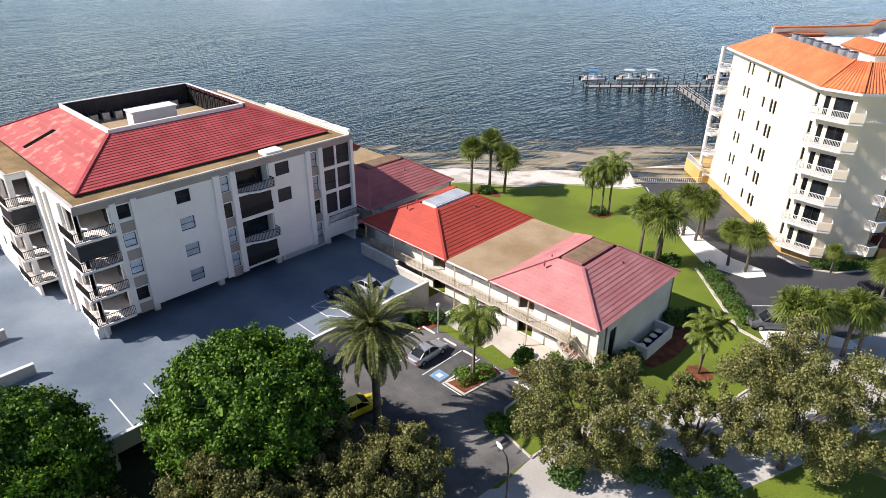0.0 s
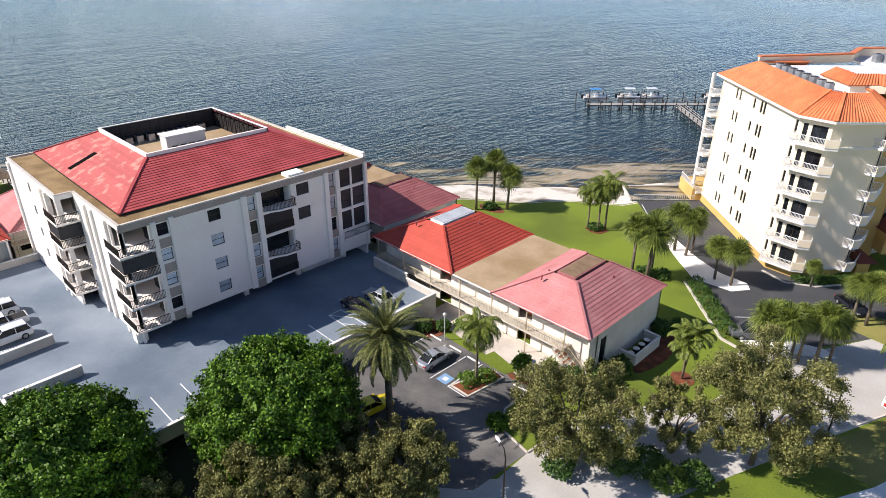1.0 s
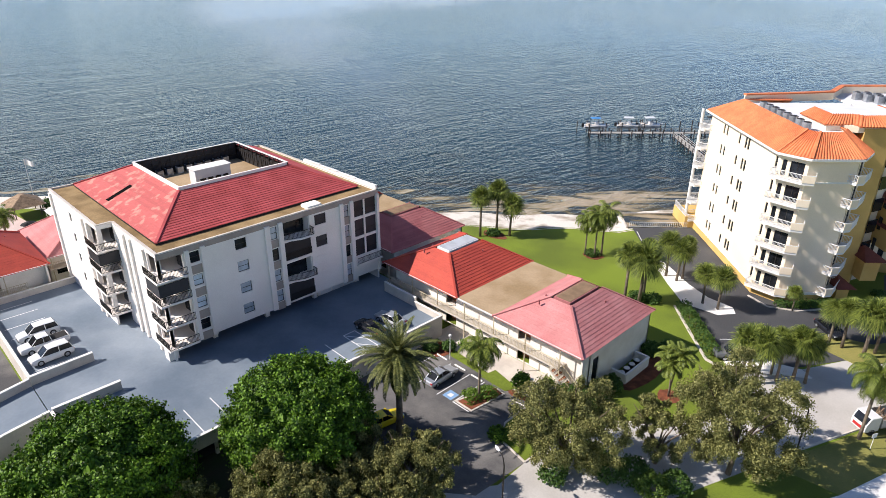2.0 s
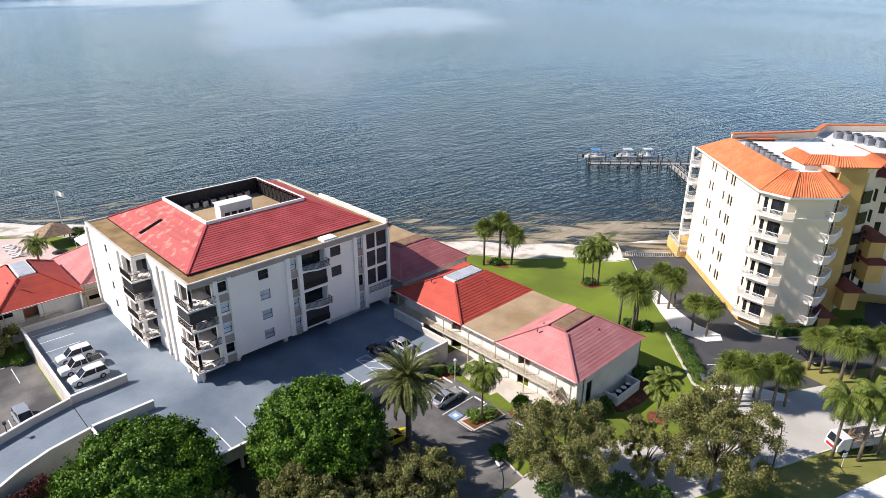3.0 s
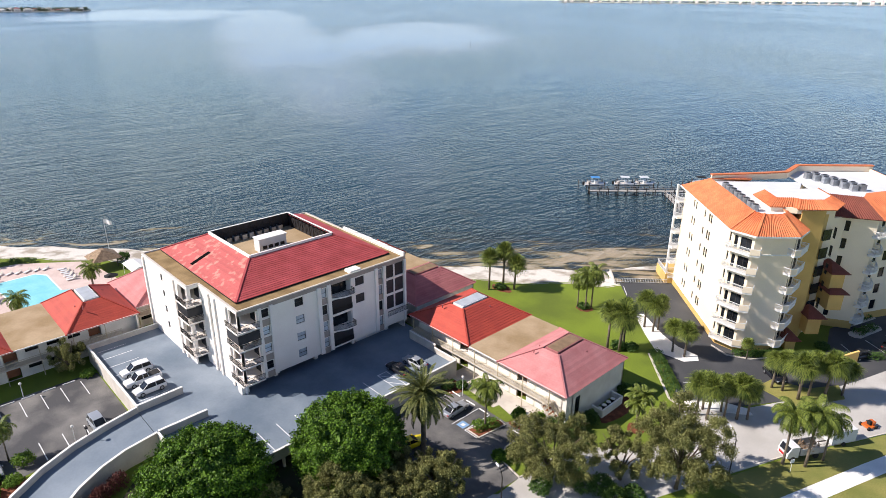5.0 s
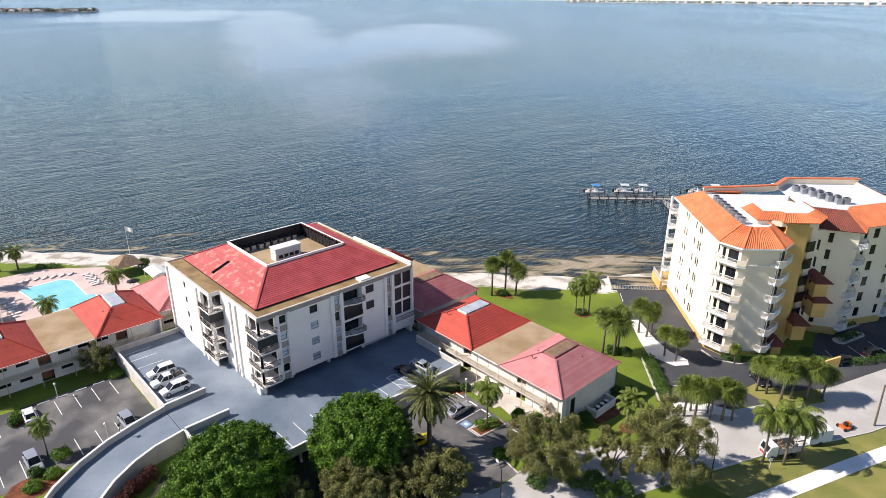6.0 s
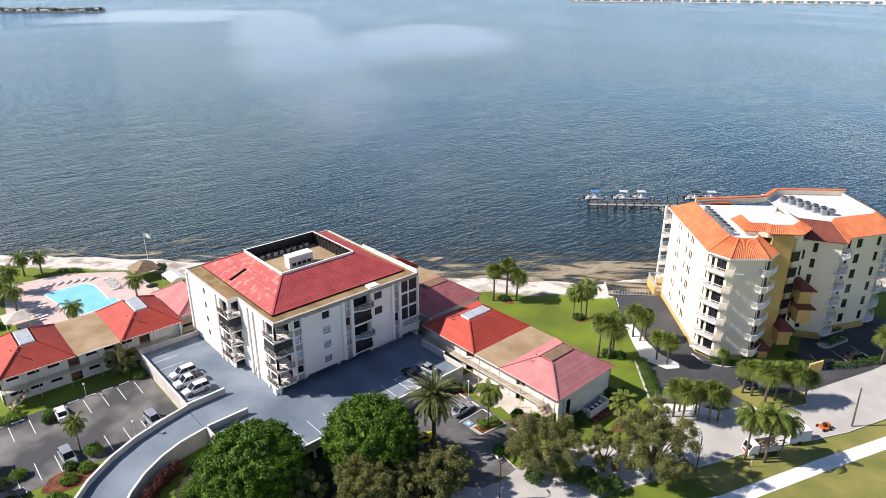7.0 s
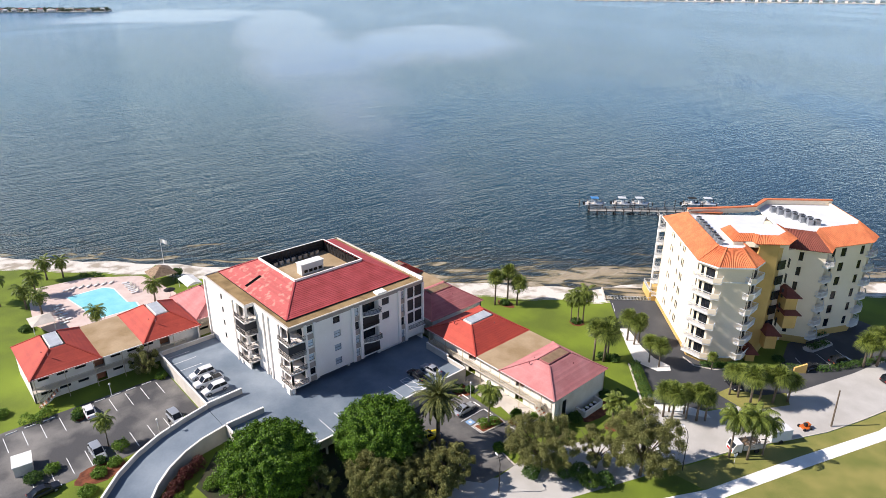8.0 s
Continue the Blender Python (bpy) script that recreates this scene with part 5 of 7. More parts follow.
def fan_palm(m, h, seed, R=1.9, nl=46, r=0.2, lean=(0, 0)):
    """A cabbage palm: straight trunk and a ball of split fan leaves on stalks."""
    ob = thing("cabbage_palm", "cabbage palm with a round head of grey-green fan leaves", "palm tree", m, "cabbage palms")
    rng = random.Random(seed)
    tx, ty = lean
    trunk("trunk", [(0, 0, -0.05), (tx * 0.3, ty * 0.3, h * 0.4), (tx, ty, h)], [r * 1.25, r, r * 1.1], ob, BARK_P, 9)
    verts, faces = [], []
    for k in range(nl):
        az = k * 2.399963 + rng.uniform(-0.2, 0.2)
        el = 1.35 - 2.25 * (k / nl) + rng.uniform(-0.3, 0.3)
        d = Vector((math.cos(az) * math.cos(el), math.sin(az) * math.cos(el), math.sin(el)))
        side = d.cross(Vector((0, 0, 1))).normalized()
        up = side.cross(d)
        root = Vector((tx, ty, h + 0.1))
        st = R * rng.uniform(0.3, 0.68)
        hub = root + d * st
        b = len(verts)
        verts.extend([root - side * 0.03, root + side * 0.03, hub + side * 0.02, hub - side * 0.02])
        faces.append((b, b + 1, b + 2, b + 3))
        L = R * rng.uniform(0.6, 1.1)
        blades = 17
        for i in range(blades):
            a = (i / (blades - 1) - 0.5) * 3.7
            w = d * math.cos(a) + side * math.sin(a) + up * (0.12 - 0.25 * abs(math.sin(a)))
            w.normalize()
            ln = L * (0.75 + 0.25 * math.cos(a))
            tip = hub + w * ln + Vector((0, 0, -0.30 * ln))
            mid = hub + w * ln * 0.6
            n = w.cross(up).normalized() * 0.062
            b = len(verts)
            verts.extend([hub, mid - n, tip, mid + n])
            faces.append((b, b + 1, b + 2, b + 3))
    me = bpy.data.meshes.new("crown")
    me.from_pydata(verts, [], faces)
    me.materials.append(LEAF_PALM)
    o = new("crown", me)
    o.parent = ob
    return ob


def again(ob, x, y, rz=0, s=1.0, z=0.0):
    o = copy_thing(ob, pose(x, y, z, 0, 0, rz))
    o.matrix_basis = pose(x, y, z, 0, 0, rz) @ Matrix.Scale(s, 4)
    return o


def hedge(label, pts, w, h, material, seed, dens=60, leaf=0.22, name="hedge"):
    """A clipped strip of leaves along a line of ground points."""
    ob = thing(name, label, "hedge", pose(pts[0][0], pts[0][1], 0))
    rng = np.random.default_rng(seed)
    cs, ds = [], []
    for p, q in zip(pts, pts[1:]):
        p, q = np.array(p, float), np.array(q, float)
        ln = np.linalg.norm(q - p)
        d = (q - p) / ln
        s = np.array([-d[1], d[0]])
        n = int(ln * dens)
        a = rng.uniform(0, np.pi, n)
        t = rng.uniform(0, 1, n)
        rr = rng.uniform(0.8, 1.08, n) * (1 + 0.14 * np.sin(t * ln * 2.1))
        off, z = np.cos(a) * w / 2 * rr, np.abs(np.sin(a)) ** 0.6 * h * rr
        xy = p + np.outer(t, q - p) + np.outer(off, s) - np.array(pts[0])
        cs.append(np.column_stack([xy, z]))
        ds.append(np.column_stack([np.outer(np.cos(a), s), np.sin(a)]))
    leaf_cloud("leaves", np.concatenate(cs), np.concatenate(ds), leaf, material, ob, 4, 0.1, seed)
    for p, q in zip(pts, pts[1:]):
        o = Vector((*pts[0], 0))
        a, b = Vector((*p, 0)) - o, Vector((*q, 0)) - o
        for k in range(int((b - a).length / 1.6) + 1):
            x = a.lerp(b, k * 1.6 / max(1.6, (b - a).length))
            part("stem", B(bar, x + Vector((0, 0, -0.02)), x + Vector((0, 0, h * 0.7)), 0.06), BARK, ob)
    return ob


def bush(m, R, H, material, seed, label="rounded green garden shrub", n=300, leaf=0.26):
    ob = thing("shrub", label, "shrub", m)
    p, d = lumpy(n, (R, R, H * 0.55), seed, 10, 0.2, -0.4)
    p[:, 2] += H * 0.48
    p[:, 2] = np.maximum(p[:, 2], 0.03)
    leaf_cloud("leaves", p, d, leaf, material, ob, 4, 0.12, seed)
    part("stems", B(tube, [(0, 0, -0.02), (0, 0, H * 0.5)], [0.08, 0.04], 5), BARK, ob)
    return ob


ficus(pose(-43.4, 0.8, 0), 7.6, 10.6, 3, 10000)
ficus(pose(-37.0, 16.8, 0, 0, 0, 50), 7.0, 11.4, 8, 10000)
olive_tree(pose(-18.8, 35.6, 0), 5.6, 9.6, 4, 115)
olive_tree(pose(-12.8, 42.8, 0), 3.4, 7.4, 5, 44)
olive_tree(pose(-6.9, 46.6, 0), 5.6, 13.0, 6, 150)
olive_tree(pose(-31.0, 19.2, 0), 3.7, 7.2, 7, 100)
olive_tree(pose(-26.2, 22.0, 0), 3.8, 7.3, 9, 100)
olive_tree(pose(-31.0, 10.8, 0), 4.4, 8.0, 10, 115)
olive_tree(pose(-39.5, -4.5, 0), 3.2, 6.2, 11, 62)
olive_tree(pose(-27.6, 13.0, 0), 3.5, 6.6, 14, 80)
olive_tree(pose(-24.2, 17.6, 0), 3.2, 6.2, 15, 70)
olive_tree(pose(-36.4, 5.0, 0), 2.6, 6.6, 16, 50)
_t = olive_tree(pose(-89.7, -2.6, 0), 2.7, 6.0, 13, 46, label="leafy green tree beside the deck wall")
_t.children[-1].data.materials[0] = LEAF_LIME_DARK
date = feather_palm("date_palm", "large date palm with a dense drooping crown by the car park", pose(-34.0, 27.0, 0), 9.9, 4.7, 105, 0.52, LEAF_DATE, 2, r=0.34, rise=(-1.2, 1.45), arch=1.25, hang=0.2, vee=0.25, pairs=46, wide=2.2)
queen = feather_palm("queen_palm", "queen palm with long drooping feather leaves", pose(-32.1, 37.4, 0), 7.0, 3.3, 30, 0.66, LEAF_PALM, 5, r=0.14, rise=(-0.7, 1.4), arch=2.5, hang=1.15, vee=0.0, pairs=46, group="queen palms")
for x, y, s, rz_ in ((-46.2, 79.7, 0.9, 20), (-44.5, 80.0, 1.05, 80), (-44.1, 81.5, 1.08, 150), (0.7, 61.7, 1.15, 30), (3.0, 63.4, 1.2, 100), (4.2, 66.5, 0.9, 10), (-71.4, -15.2, 0.74, 200), (-143.5, -19.0, 1.0, 12), (-148, -21, 1.0, 60)):
    again(queen, x, y, rz_, s)
stub = feather_palm("pool_palm", "stout palm with arching feather leaves by the pool", pose(-121.3, 10.3, 0), 4.8, 2.9, 34, 0.62, LEAF_PALM, 15, r=0.2, rise=(-0.9, 1.35), arch=2.0, hang=0.8, vee=0.05, pairs=40, group="palms by the pool")
for x, y, s, rz_ in ((-115.4, -4.4, 1.0, 50), (-153.4, -6.7, 1.05, 120), (-152.5, -3.0, 0.95, 200), (-144.5, -11.0, 1.1, 10), (-132.5, -12.3, 1.05, 300), (-138.0, -14.5, 1.05, 80)):
    again(stub, x, y, rz_, s)
tri_ = feather_palm("christmas_palm", "three-stemmed small palm in a ring of red mulch", pose(-17.1, 53.8, 0), 4.0, 2.1, 16, 0.7, LEAF_PALM, 7, r=0.09, rise=(-0.2, 1.3), arch=1.6, hang=0.35, vee=0.25, pairs=44, trunks=((0.7, 0.3, 5.8), (-0.6, 0.5, 5.2), (0.1, -0.8, 4.8)))
sab = fan_palm(pose(-64.1, 72.6, 0), 7.5, 3, R=1.75, nl=80)
sab2 = fan_palm(pose(-60.5, 76.6, 0), 6.1, 8, R=1.9, nl=80, lean=(0.3, 0.2))
for x, y, s, k in ((-63.6, 76.6, 1.05, 0), (-32.6, 69.8, 1.02, 0), (-30.9, 71.0, 1.2, 1), (-31.4, 73.1, 1.0, 0), (-32.5, 82.3, 0.95, 1), (-30.5, 81.9, 0.88, 1), (-30.2, 83.2, 0.78, 0), (-22.0, 77.8, 0.85, 1), (-24.3, 77.9, 0.8, 1), (-12.6, 63.4, 0.92, 1), (-11.0, 63.6, 0.95, 1), (-9.4, 65.9, 0.72, 0), (-7.9, 66.9, 0.95, 1), (-10.4, 67.0, 0.70, 0), (-12.6, 65.5, 0.82, 1), (-6.8, 68.0, 0.8, 1), (-7.6, 79.2, 0.82, 1), (-6.1, 79.6, 0.9, 1), (-3.5, 79.0, 1.05, 1), (-2.7, 81.2, 0.85, 0), (-0.9, 82.8, 1.02, 1), (0.9, 85.2, 0.8, 1), (6.4, 109.8, 1.0, 1), (8.2, 112.4, 1.15, 1), (6.6, 113.6, 1.0, 1), (9.2, 115.6, 1.1, 1), (-14.2, 85.2, 0.5, 1)):
    again((sab, sab2)[k], x, y, (x * 37) % 360, s)
hedge("clipped green hedge along a pale kerb", [(-25.8, 74.6), (-22.0, 70.6), (-16.6, 65.2)], 2.0, 1.3, LEAF_HEDGE, 21)
hedge("low clipped hedge in a kerbed car park island", [(-33.2, 36.1), (-32.2, 38.0), (-31.6, 39.6)], 1.9, 1.0, LEAF_LIME, 22, 90)
hedge("dark red leaved hedge along the ramp wall", [(-56.6, -5.0), (-55.4, -7.9), (-53.8, -10.2), (-51.8, -12.1), (-49.2, -13.9)], 1.9, 1.6, LEAF_RED, 23, 120)
hedge("low green hedge by the walkway", [(-41.5, 44.2), (-36.5, 43.8)], 0.9, 0.8, LEAF_LIME, 24, 70)
hedge("low green hedge at the foot of the cream building", [(-16.5, 84.8), (-13.4, 87.4), (-11.6, 90.6)], 1.3, 0.9, LEAF_HEDGE, 25)
hedge("green hedge below the pool block", [(-88.6, -25), (-86.9, -21.8), (-89.5, -20.5)], 2.0, 1.3, LEAF_LIME, 26)
hedge("dark hedge along the road edge", [(-4, 97.2), (2, 103.0), (8.5, 116)], 1.6, 1.0, LEAF_HEDGE, 27, 40)
hedge("green hedge between the terrace and the beach", [(-150, 0.5), (-146.5, 5.0)], 1.6, 0.9, LEAF_HEDGE, 28, 50)
bush(pose(-29.9, 42.3, 0), 0.95, 2.3, LEAF_FICUS, 31, "tall clipped dark green shrub in red mulch", 420)
bush(pose(-26.2, 34.2, 0), 1.1, 1.1, LEAF_FICUS, 32, "rounded dark shrub on the verge", 350)
for i, (x, y, R, H, mt) in enumerate(((-17.2, 38.2, 1.7, 2.0, LEAF_HEDGE), (-15.0, 37.6, 1.6, 2.2, LEAF_HEDGE), (-13.0, 38.8, 1.8, 2.6, LEAF_HEDGE), (-11.0, 38.6, 1.7, 2.2, LEAF_LIME_DARK), (-18.6, 33.6, 1.5, 1.8, LEAF_HEDGE), (-9.6, 40.6, 1.5, 2.0, LEAF_HEDGE), (-50.4, -6.0, 1.3, 1.5, LEAF_LIME), (-36.2, 24.2, 1.2, 1.2, LEAF_HEDGE), (-23.6, 48.3, 1.2, 1.6, LEAF_HEDGE), (-22.4, 50.0, 1.3, 1.7, LEAF_HEDGE), (-25.0, 44.5, 1.5, 1.8, LEAF_HEDGE), (-22.6, 46.2, 1.5, 1.9, LEAF_HEDGE), (-23.2, 60.2, 1.3, 1.6, LEAF_HEDGE), (-21.8, 62.2, 1.1, 1.4, LEAF_HEDGE), (-28.2, 45.4, 0.7, 0.7, LEAF_LIME), (-62.8, 74.8, 1.3, 0.9, LEAF_HEDGE), (-45.2, 80.4, 1.2, 0.8, LEAF_HEDGE), (-31.5, 72.0, 1.4, 1.2, LEAF_HEDGE), (-29.8, 73.2, 1.2, 1.0, LEAF_HEDGE), (-43.5, 40.5, 1.0, 1.2, LEAF_HEDGE), (-42.0, 42.3, 0.9, 1.0, LEAF_HEDGE), (-86.6, -0.8, 1.1, 1.0, LEAF_LIME), (-68.4, -1.2, 1.1, 1.2, LEAF_LIME), (-69.0, -2.4, 0.9, 0.9, LEAF_LIME), (-83.0, -17.1, 0.9, 1.3, LEAF_HEDGE), (-84.6, -16.6, 0.9, 1.0, LEAF_LIME), (-69.2, -13.8, 1.2, 1.7, LEAF_LIME), (-67.6, -17.6, 0.8, 1.4, LEAF_HEDGE), (-66.2, -15.8, 1.1, 0.8, LEAF_LIME), (-65.0, -18.4, 1.2, 0.9, LEAF_LIME), (-62.0, -21.0, 1.3, 0.9, LEAF_LIME), (-70.4, -26.5, 1.3, 1.3, LEAF_HEDGE), (-71.0, -23.8, 1.1, 1.1, LEAF_LIME), (-50.5, -11.5, 1.2, 1.2, LEAF_LIME), (-46.5, -12.5, 1.3, 1.4, LEAF_LIME), (-133.5, 20.5, 1.4, 2.0, LEAF_HEDGE), (-6.5, 99.0, 1.2, 0.9, LEAF_HEDGE), (-140.5, 17.6, 1.2, 1.2, LEAF_LIME), (-93.2, -27.5, 1.4, 1.1, LEAF_LIME), (-126, -17, 1.3, 1.1, LEAF_HEDGE), (-20.5, 44.2, 1.2, 1.2, LEAF_HEDGE), (-13.5, 87.6, 0.8, 0.7, LEAF_LIME), (-128.5, 19.5, 1.1, 1.3, LEAF_HEDGE), (-50.0, -24, 1.2, 1.0, LEAF_LIME))):
    bush(pose(x, y, 0.02), R, H, mt, 40 + i, "rounded leafy garden shrub", int(240 * R))


def ground_patch(name, x, y, rx, ry, material, label, z=0.035, sides=18, seed=0):
    rng = random.Random(seed + int(x * 10))
    pts = []
    for k in range(sides):
        a = 2 * math.pi * k / sides
        f = rng.uniform(0.9, 1.08)
        pts.append((x + math.cos(a) * rx * f, y + math.sin(a) * ry * f))
    return slab(name, pts, -0.1, z, material, label, "planting bed")


ground_patch("mulch_bed", -17.1, 53.8, 1.3, 1.3, MULCH, "ring of red mulch round a palm")
ground_patch("mulch_bed", -29.6, 42.1, 1.9, 1.3, MULCH, "red mulch bed with a clipped shrub")
ground_patch("mulch_bed", -21.6, 56.0, 1.6, 4.8, MULCH, "red-brown mulch bed beside the block")
ground_patch("mulch_bed", -62.7, 75.0, 2.6, 1.5, MULCH, "brown mulch bed under palms")
ground_patch("mulch_bed", -45.0, 80.4, 1.8, 1.5, MULCH, "brown mulch bed under palms")
ground_patch("mulch_bed", -43.0, 41.6, 2.0, 2.2, MULCH, "dark mulch bed by the deck wall")
ground_patch("mulch_bed", -65.5, -18.0, 2.4, 4.0, MULCH, "red-brown bed by the ramp")
ground_patch("mulch_bed", -83.6, -16.8, 1.6, 0.9, MULCH, "mulched island in the car park", 0.12)
slab("kerb_island", [(-33.9, 35.2), (-31.2, 35.2), (-30.6, 40.3), (-32.4, 40.6)], -0.1, 0.12, CONC, "kerbed planting island in the car park", "kerb")
slab("planting_bed", [(-33.55, 35.4), (-31.4, 35.4), (-30.85, 40.1), (-32.2, 40.35)], 0.0, 0.15, MULCH, "red mulch inside a kerbed island", "planting bed")
slab("tree_bed", [(-58.0, -2.0), (-45.5, -2.0), (-45.3, 20.5), (-33.0, 22.6), (-27.5, 23.6), (-24.0, 14.0), (-34.0, 2.0), (-44.0, -7.0), (-52.0, -8.0)], -0.2, 0.022, GROUND_D, "dark ground under dense trees", "planting bed")
slab("walkway", [(-46, 43.2), (-29.5, 41.6), (-26, 42.6), (-25.5, 46.9), (-46, 46.9)], -0.2, 0.04, CONC, "pale concrete walkway before the block", "path")
slab("lawn_patch", [(-35.0, 40.9), (-31.0, 40.8), (-30.4, 42.3), (-34.6, 43.2)], -0.1, 0.06, GRASS, "small mown lawn patch by the walkway", "lawn")
slab("verge_island", [(-14.5, 64.0), (-6.5, 69.6), (-8.0, 70.6), (-11.0, 69.6), (-14.8, 69.2), (-16.2, 66.2)], -0.1, 0.12, PATHW, "pale kerbed island under cabbage palms", "kerb")
slab("verge_island", [(-9.4, 77.8), (-3.0, 76.6), (1.6, 84.6), (-0.4, 88.0), (-3.4, 83.4), (-8.6, 81.6)], -0.1, 0.12, GRASS_DRY, "grassy kerbed island under cabbage palms", "verge")


def drive_island(pts, label, seed):
    """A kerbed island in the drive with a clipped dark hedge along it."""
    p, q = Vector((*pts[0], 0)), Vector((*pts[1], 0))
    d = (q - p).normalized()
    n = Vector((-d.y, d.x, 0)) * 1.25
    e = d * 0.8
    slab("kerb_island", [(v)[:2] for v in (p - n, q - n, q - n * 0.4 + e, q + n * 0.4 + e, q + n, p + n, p + n * 0.4 - e, p - n * 0.4 - e)], -0.1, 0.15, CONC, "kerbed planting island in the dark drive", "kerb")
    hedge(label, [(p + d * 0.4)[:2], (q - d * 0.4)[:2]], 1.7, 0.95, LEAF_HEDGE, seed, 50)


drive_island([(-6.9, 111.2), (-4.4, 119.4)], "clipped dark hedge on a kerbed drive island", 61)
drive_island([(-3.9, 108.4), (-2.2, 115.0)], "low dark hedge on a kerbed drive island", 62)

# ---- vehicles ----
def paint(name, col, rough=0.25, metal=0.1):
    return mat(name, col, rough, metal=metal, var=0.02, scale=0.5, fine=3, bump=0.0, spec=0.6)


P_WHITE, P_SILVER, P_BLACK, P_YELLOW, P_GREY, P_RED = paint("white_car_paint", (0.78, 0.78, 0.77)), paint("silver_car_paint", (0.50, 0.52, 0.54), 0.3, 0.5), paint("black_car_paint", (0.015, 0.016, 0.02)), paint("yellow_car_paint", (0.80, 0.62, 0.02)), paint("grey_car_paint", (0.12, 0.13, 0.14)), paint("orange_mower_paint", (0.70, 0.16, 0.03))
TAIL = mat("red_tail_light", (0.45, 0.02, 0.02), 0.3, var=0.02, bump=0.0)
HEAD = mat("clear_head_light", (0.75, 0.77, 0.80), 0.15, var=0.02, bump=0.0)


def loft(bm, sections):
    """Rings of points joined end to end and closed."""
    rings = [[bm.verts.new(p) for p in s] for s in sections]
    n = len(rings[0])
    for a, b in zip(rings, rings[1:]):
        for k in range(n):
            bm.faces.new((a[k], a[(k + 1) % n], b[(k + 1) % n], b[k]))
    bm.faces.new(rings[0][::-1])
    bm.faces.new(rings[-1])


def body_ring(x, w, z0, z1):
    """A section across the car with rounded shoulders."""
    return [(x, -w * 0.92, z0), (x, w * 0.92, z0), (x, w, z0 + (z1 - z0) * 0.35), (x, w * 0.98, z0 + (z1 - z0) * 0.75), (x, w * 0.86, z1), (x, -w * 0.86, z1), (x, -w * 0.98, z0 + (z1 - z0) * 0.75), (x, -w, z0 + (z1 - z0) * 0.35)]


def car(label, m, material, kind="sedan", category="car"):
    ob = thing("pickup_truck" if kind == "pickup" else kind if kind != "sedan" else "sedan_car", label, category, m)
    if kind == "suv":
        L, W, H, belt = 4.75, 0.95, 1.75, 1.02
        low = [(-2.37, 0.80, 0.45, 0.85), (-2.30, 0.90, 0.32, 1.0), (-1.2, 0.95, 0.25, belt), (1.0, 0.95, 0.25, belt), (1.6, 0.94, 0.25, 0.98), (2.25, 0.86, 0.30, 0.85), (2.37, 0.76, 0.42, 0.7)]
        cab = [(-2.25, 0.82, belt - 0.05), (-2.0, 0.72, H - 0.06), (-0.2, 0.74, H), (0.45, 0.72, H - 0.05), (1.25, 0.80, belt - 0.05)]
        roof = (-1.95, 0.40, H)
    elif kind == "pickup":
        L, W, H, belt = 5.5, 0.97, 1.85, 1.08
        low = [(-2.75, 0.88, 0.5, 1.0), (-2.65, 0.95, 0.4, belt), (-0.5, 0.97, 0.32, belt), (1.2, 0.97, 0.32, belt), (1.9, 0.96, 0.32, 1.05), (2.65, 0.9, 0.35, 0.95), (2.75, 0.8, 0.5, 0.8)]
        cab = [(-0.75, 0.82, belt - 0.05), (-0.6, 0.74, H - 0.04), (0.3, 0.76, H), (0.8, 0.74, H - 0.05), (1.5, 0.82, belt - 0.05)]
        roof = (-0.55, 0.75, H)
    else:
        L, W, H, belt = 4.6, 0.90, 1.45, 0.92
        low = [(-2.3, 0.72, 0.42, 0.78), (-2.2, 0.84, 0.3, 0.93), (-1.4, 0.90, 0.22, belt), (0.8, 0.90, 0.22, belt), (1.5, 0.88, 0.22, 0.86), (2.2, 0.80, 0.26, 0.72), (2.3, 0.68, 0.36, 0.6)]
        cab = [(-1.75, 0.76, belt - 0.04), (-1.05, 0.64, H - 0.05), (-0.3, 0.66, H), (0.25, 0.64, H - 0.04), (1.1, 0.76, belt - 0.04)]
        roof = (-1.0, 0.22, H)
    bm = bmesh.new()
    loft(bm, [body_ring(x, w, a, b) for x, w, a, b in low])
    part("body", bm, material, ob)
    # glasshouse: sections across, base fixed at the belt line
    bm = bmesh.new()
    secs = []
    for i, (x, w, z) in enumerate(cab):
        zb = belt - 0.06
        secs.append([(x, -0.8 * W * 1.02, zb), (x, 0.8 * W * 1.02, zb), (x, w, max(z, zb + 0.01)), (x, -w, max(z, zb + 0.01))])
    loft(bm, secs)
    part("glasshouse", bm, GLASS, ob)
    bm = bmesh.new()
    tw = cab[2][1]
    loft(bm, [[(x, -w, z), (x, w, z), (x, w * 0.94, z + 0.05), (x, -w * 0.94, z + 0.05)] for x, w, z in ((roof[0], tw * 0.97, H - 0.07), ((roof[0] + roof[1]) / 2, tw * 1.02, H - 0.01), (roof[1], tw * 0.97, H - 0.06))])
    part("roof", bm, material, ob)
    for sy in (-1, 1):
        xm = (cab[1][0] + cab[3][0]) / 2
        for p, q in (((cab[0][0], sy * 0.80 * W, belt), (cab[1][0], sy * cab[1][1], cab[1][2])), ((cab[4][0], sy * 0.80 * W, belt), (cab[3][0], sy * cab[3][1], cab[3][2])), ((xm, sy * 0.80 * W, belt), (xm, sy * tw * 1.01, H - 0.03))):
            part("pillar", B(bar, p, q, 0.07), material, ob)
    if kind == "pickup":
        part("cargo_bed", B(box, -2.6, -0.78, belt - 0.02, -0.85, 0.78, belt + 0.006), BLACK, ob)
    wr = 0.33 if kind == "sedan" else 0.38
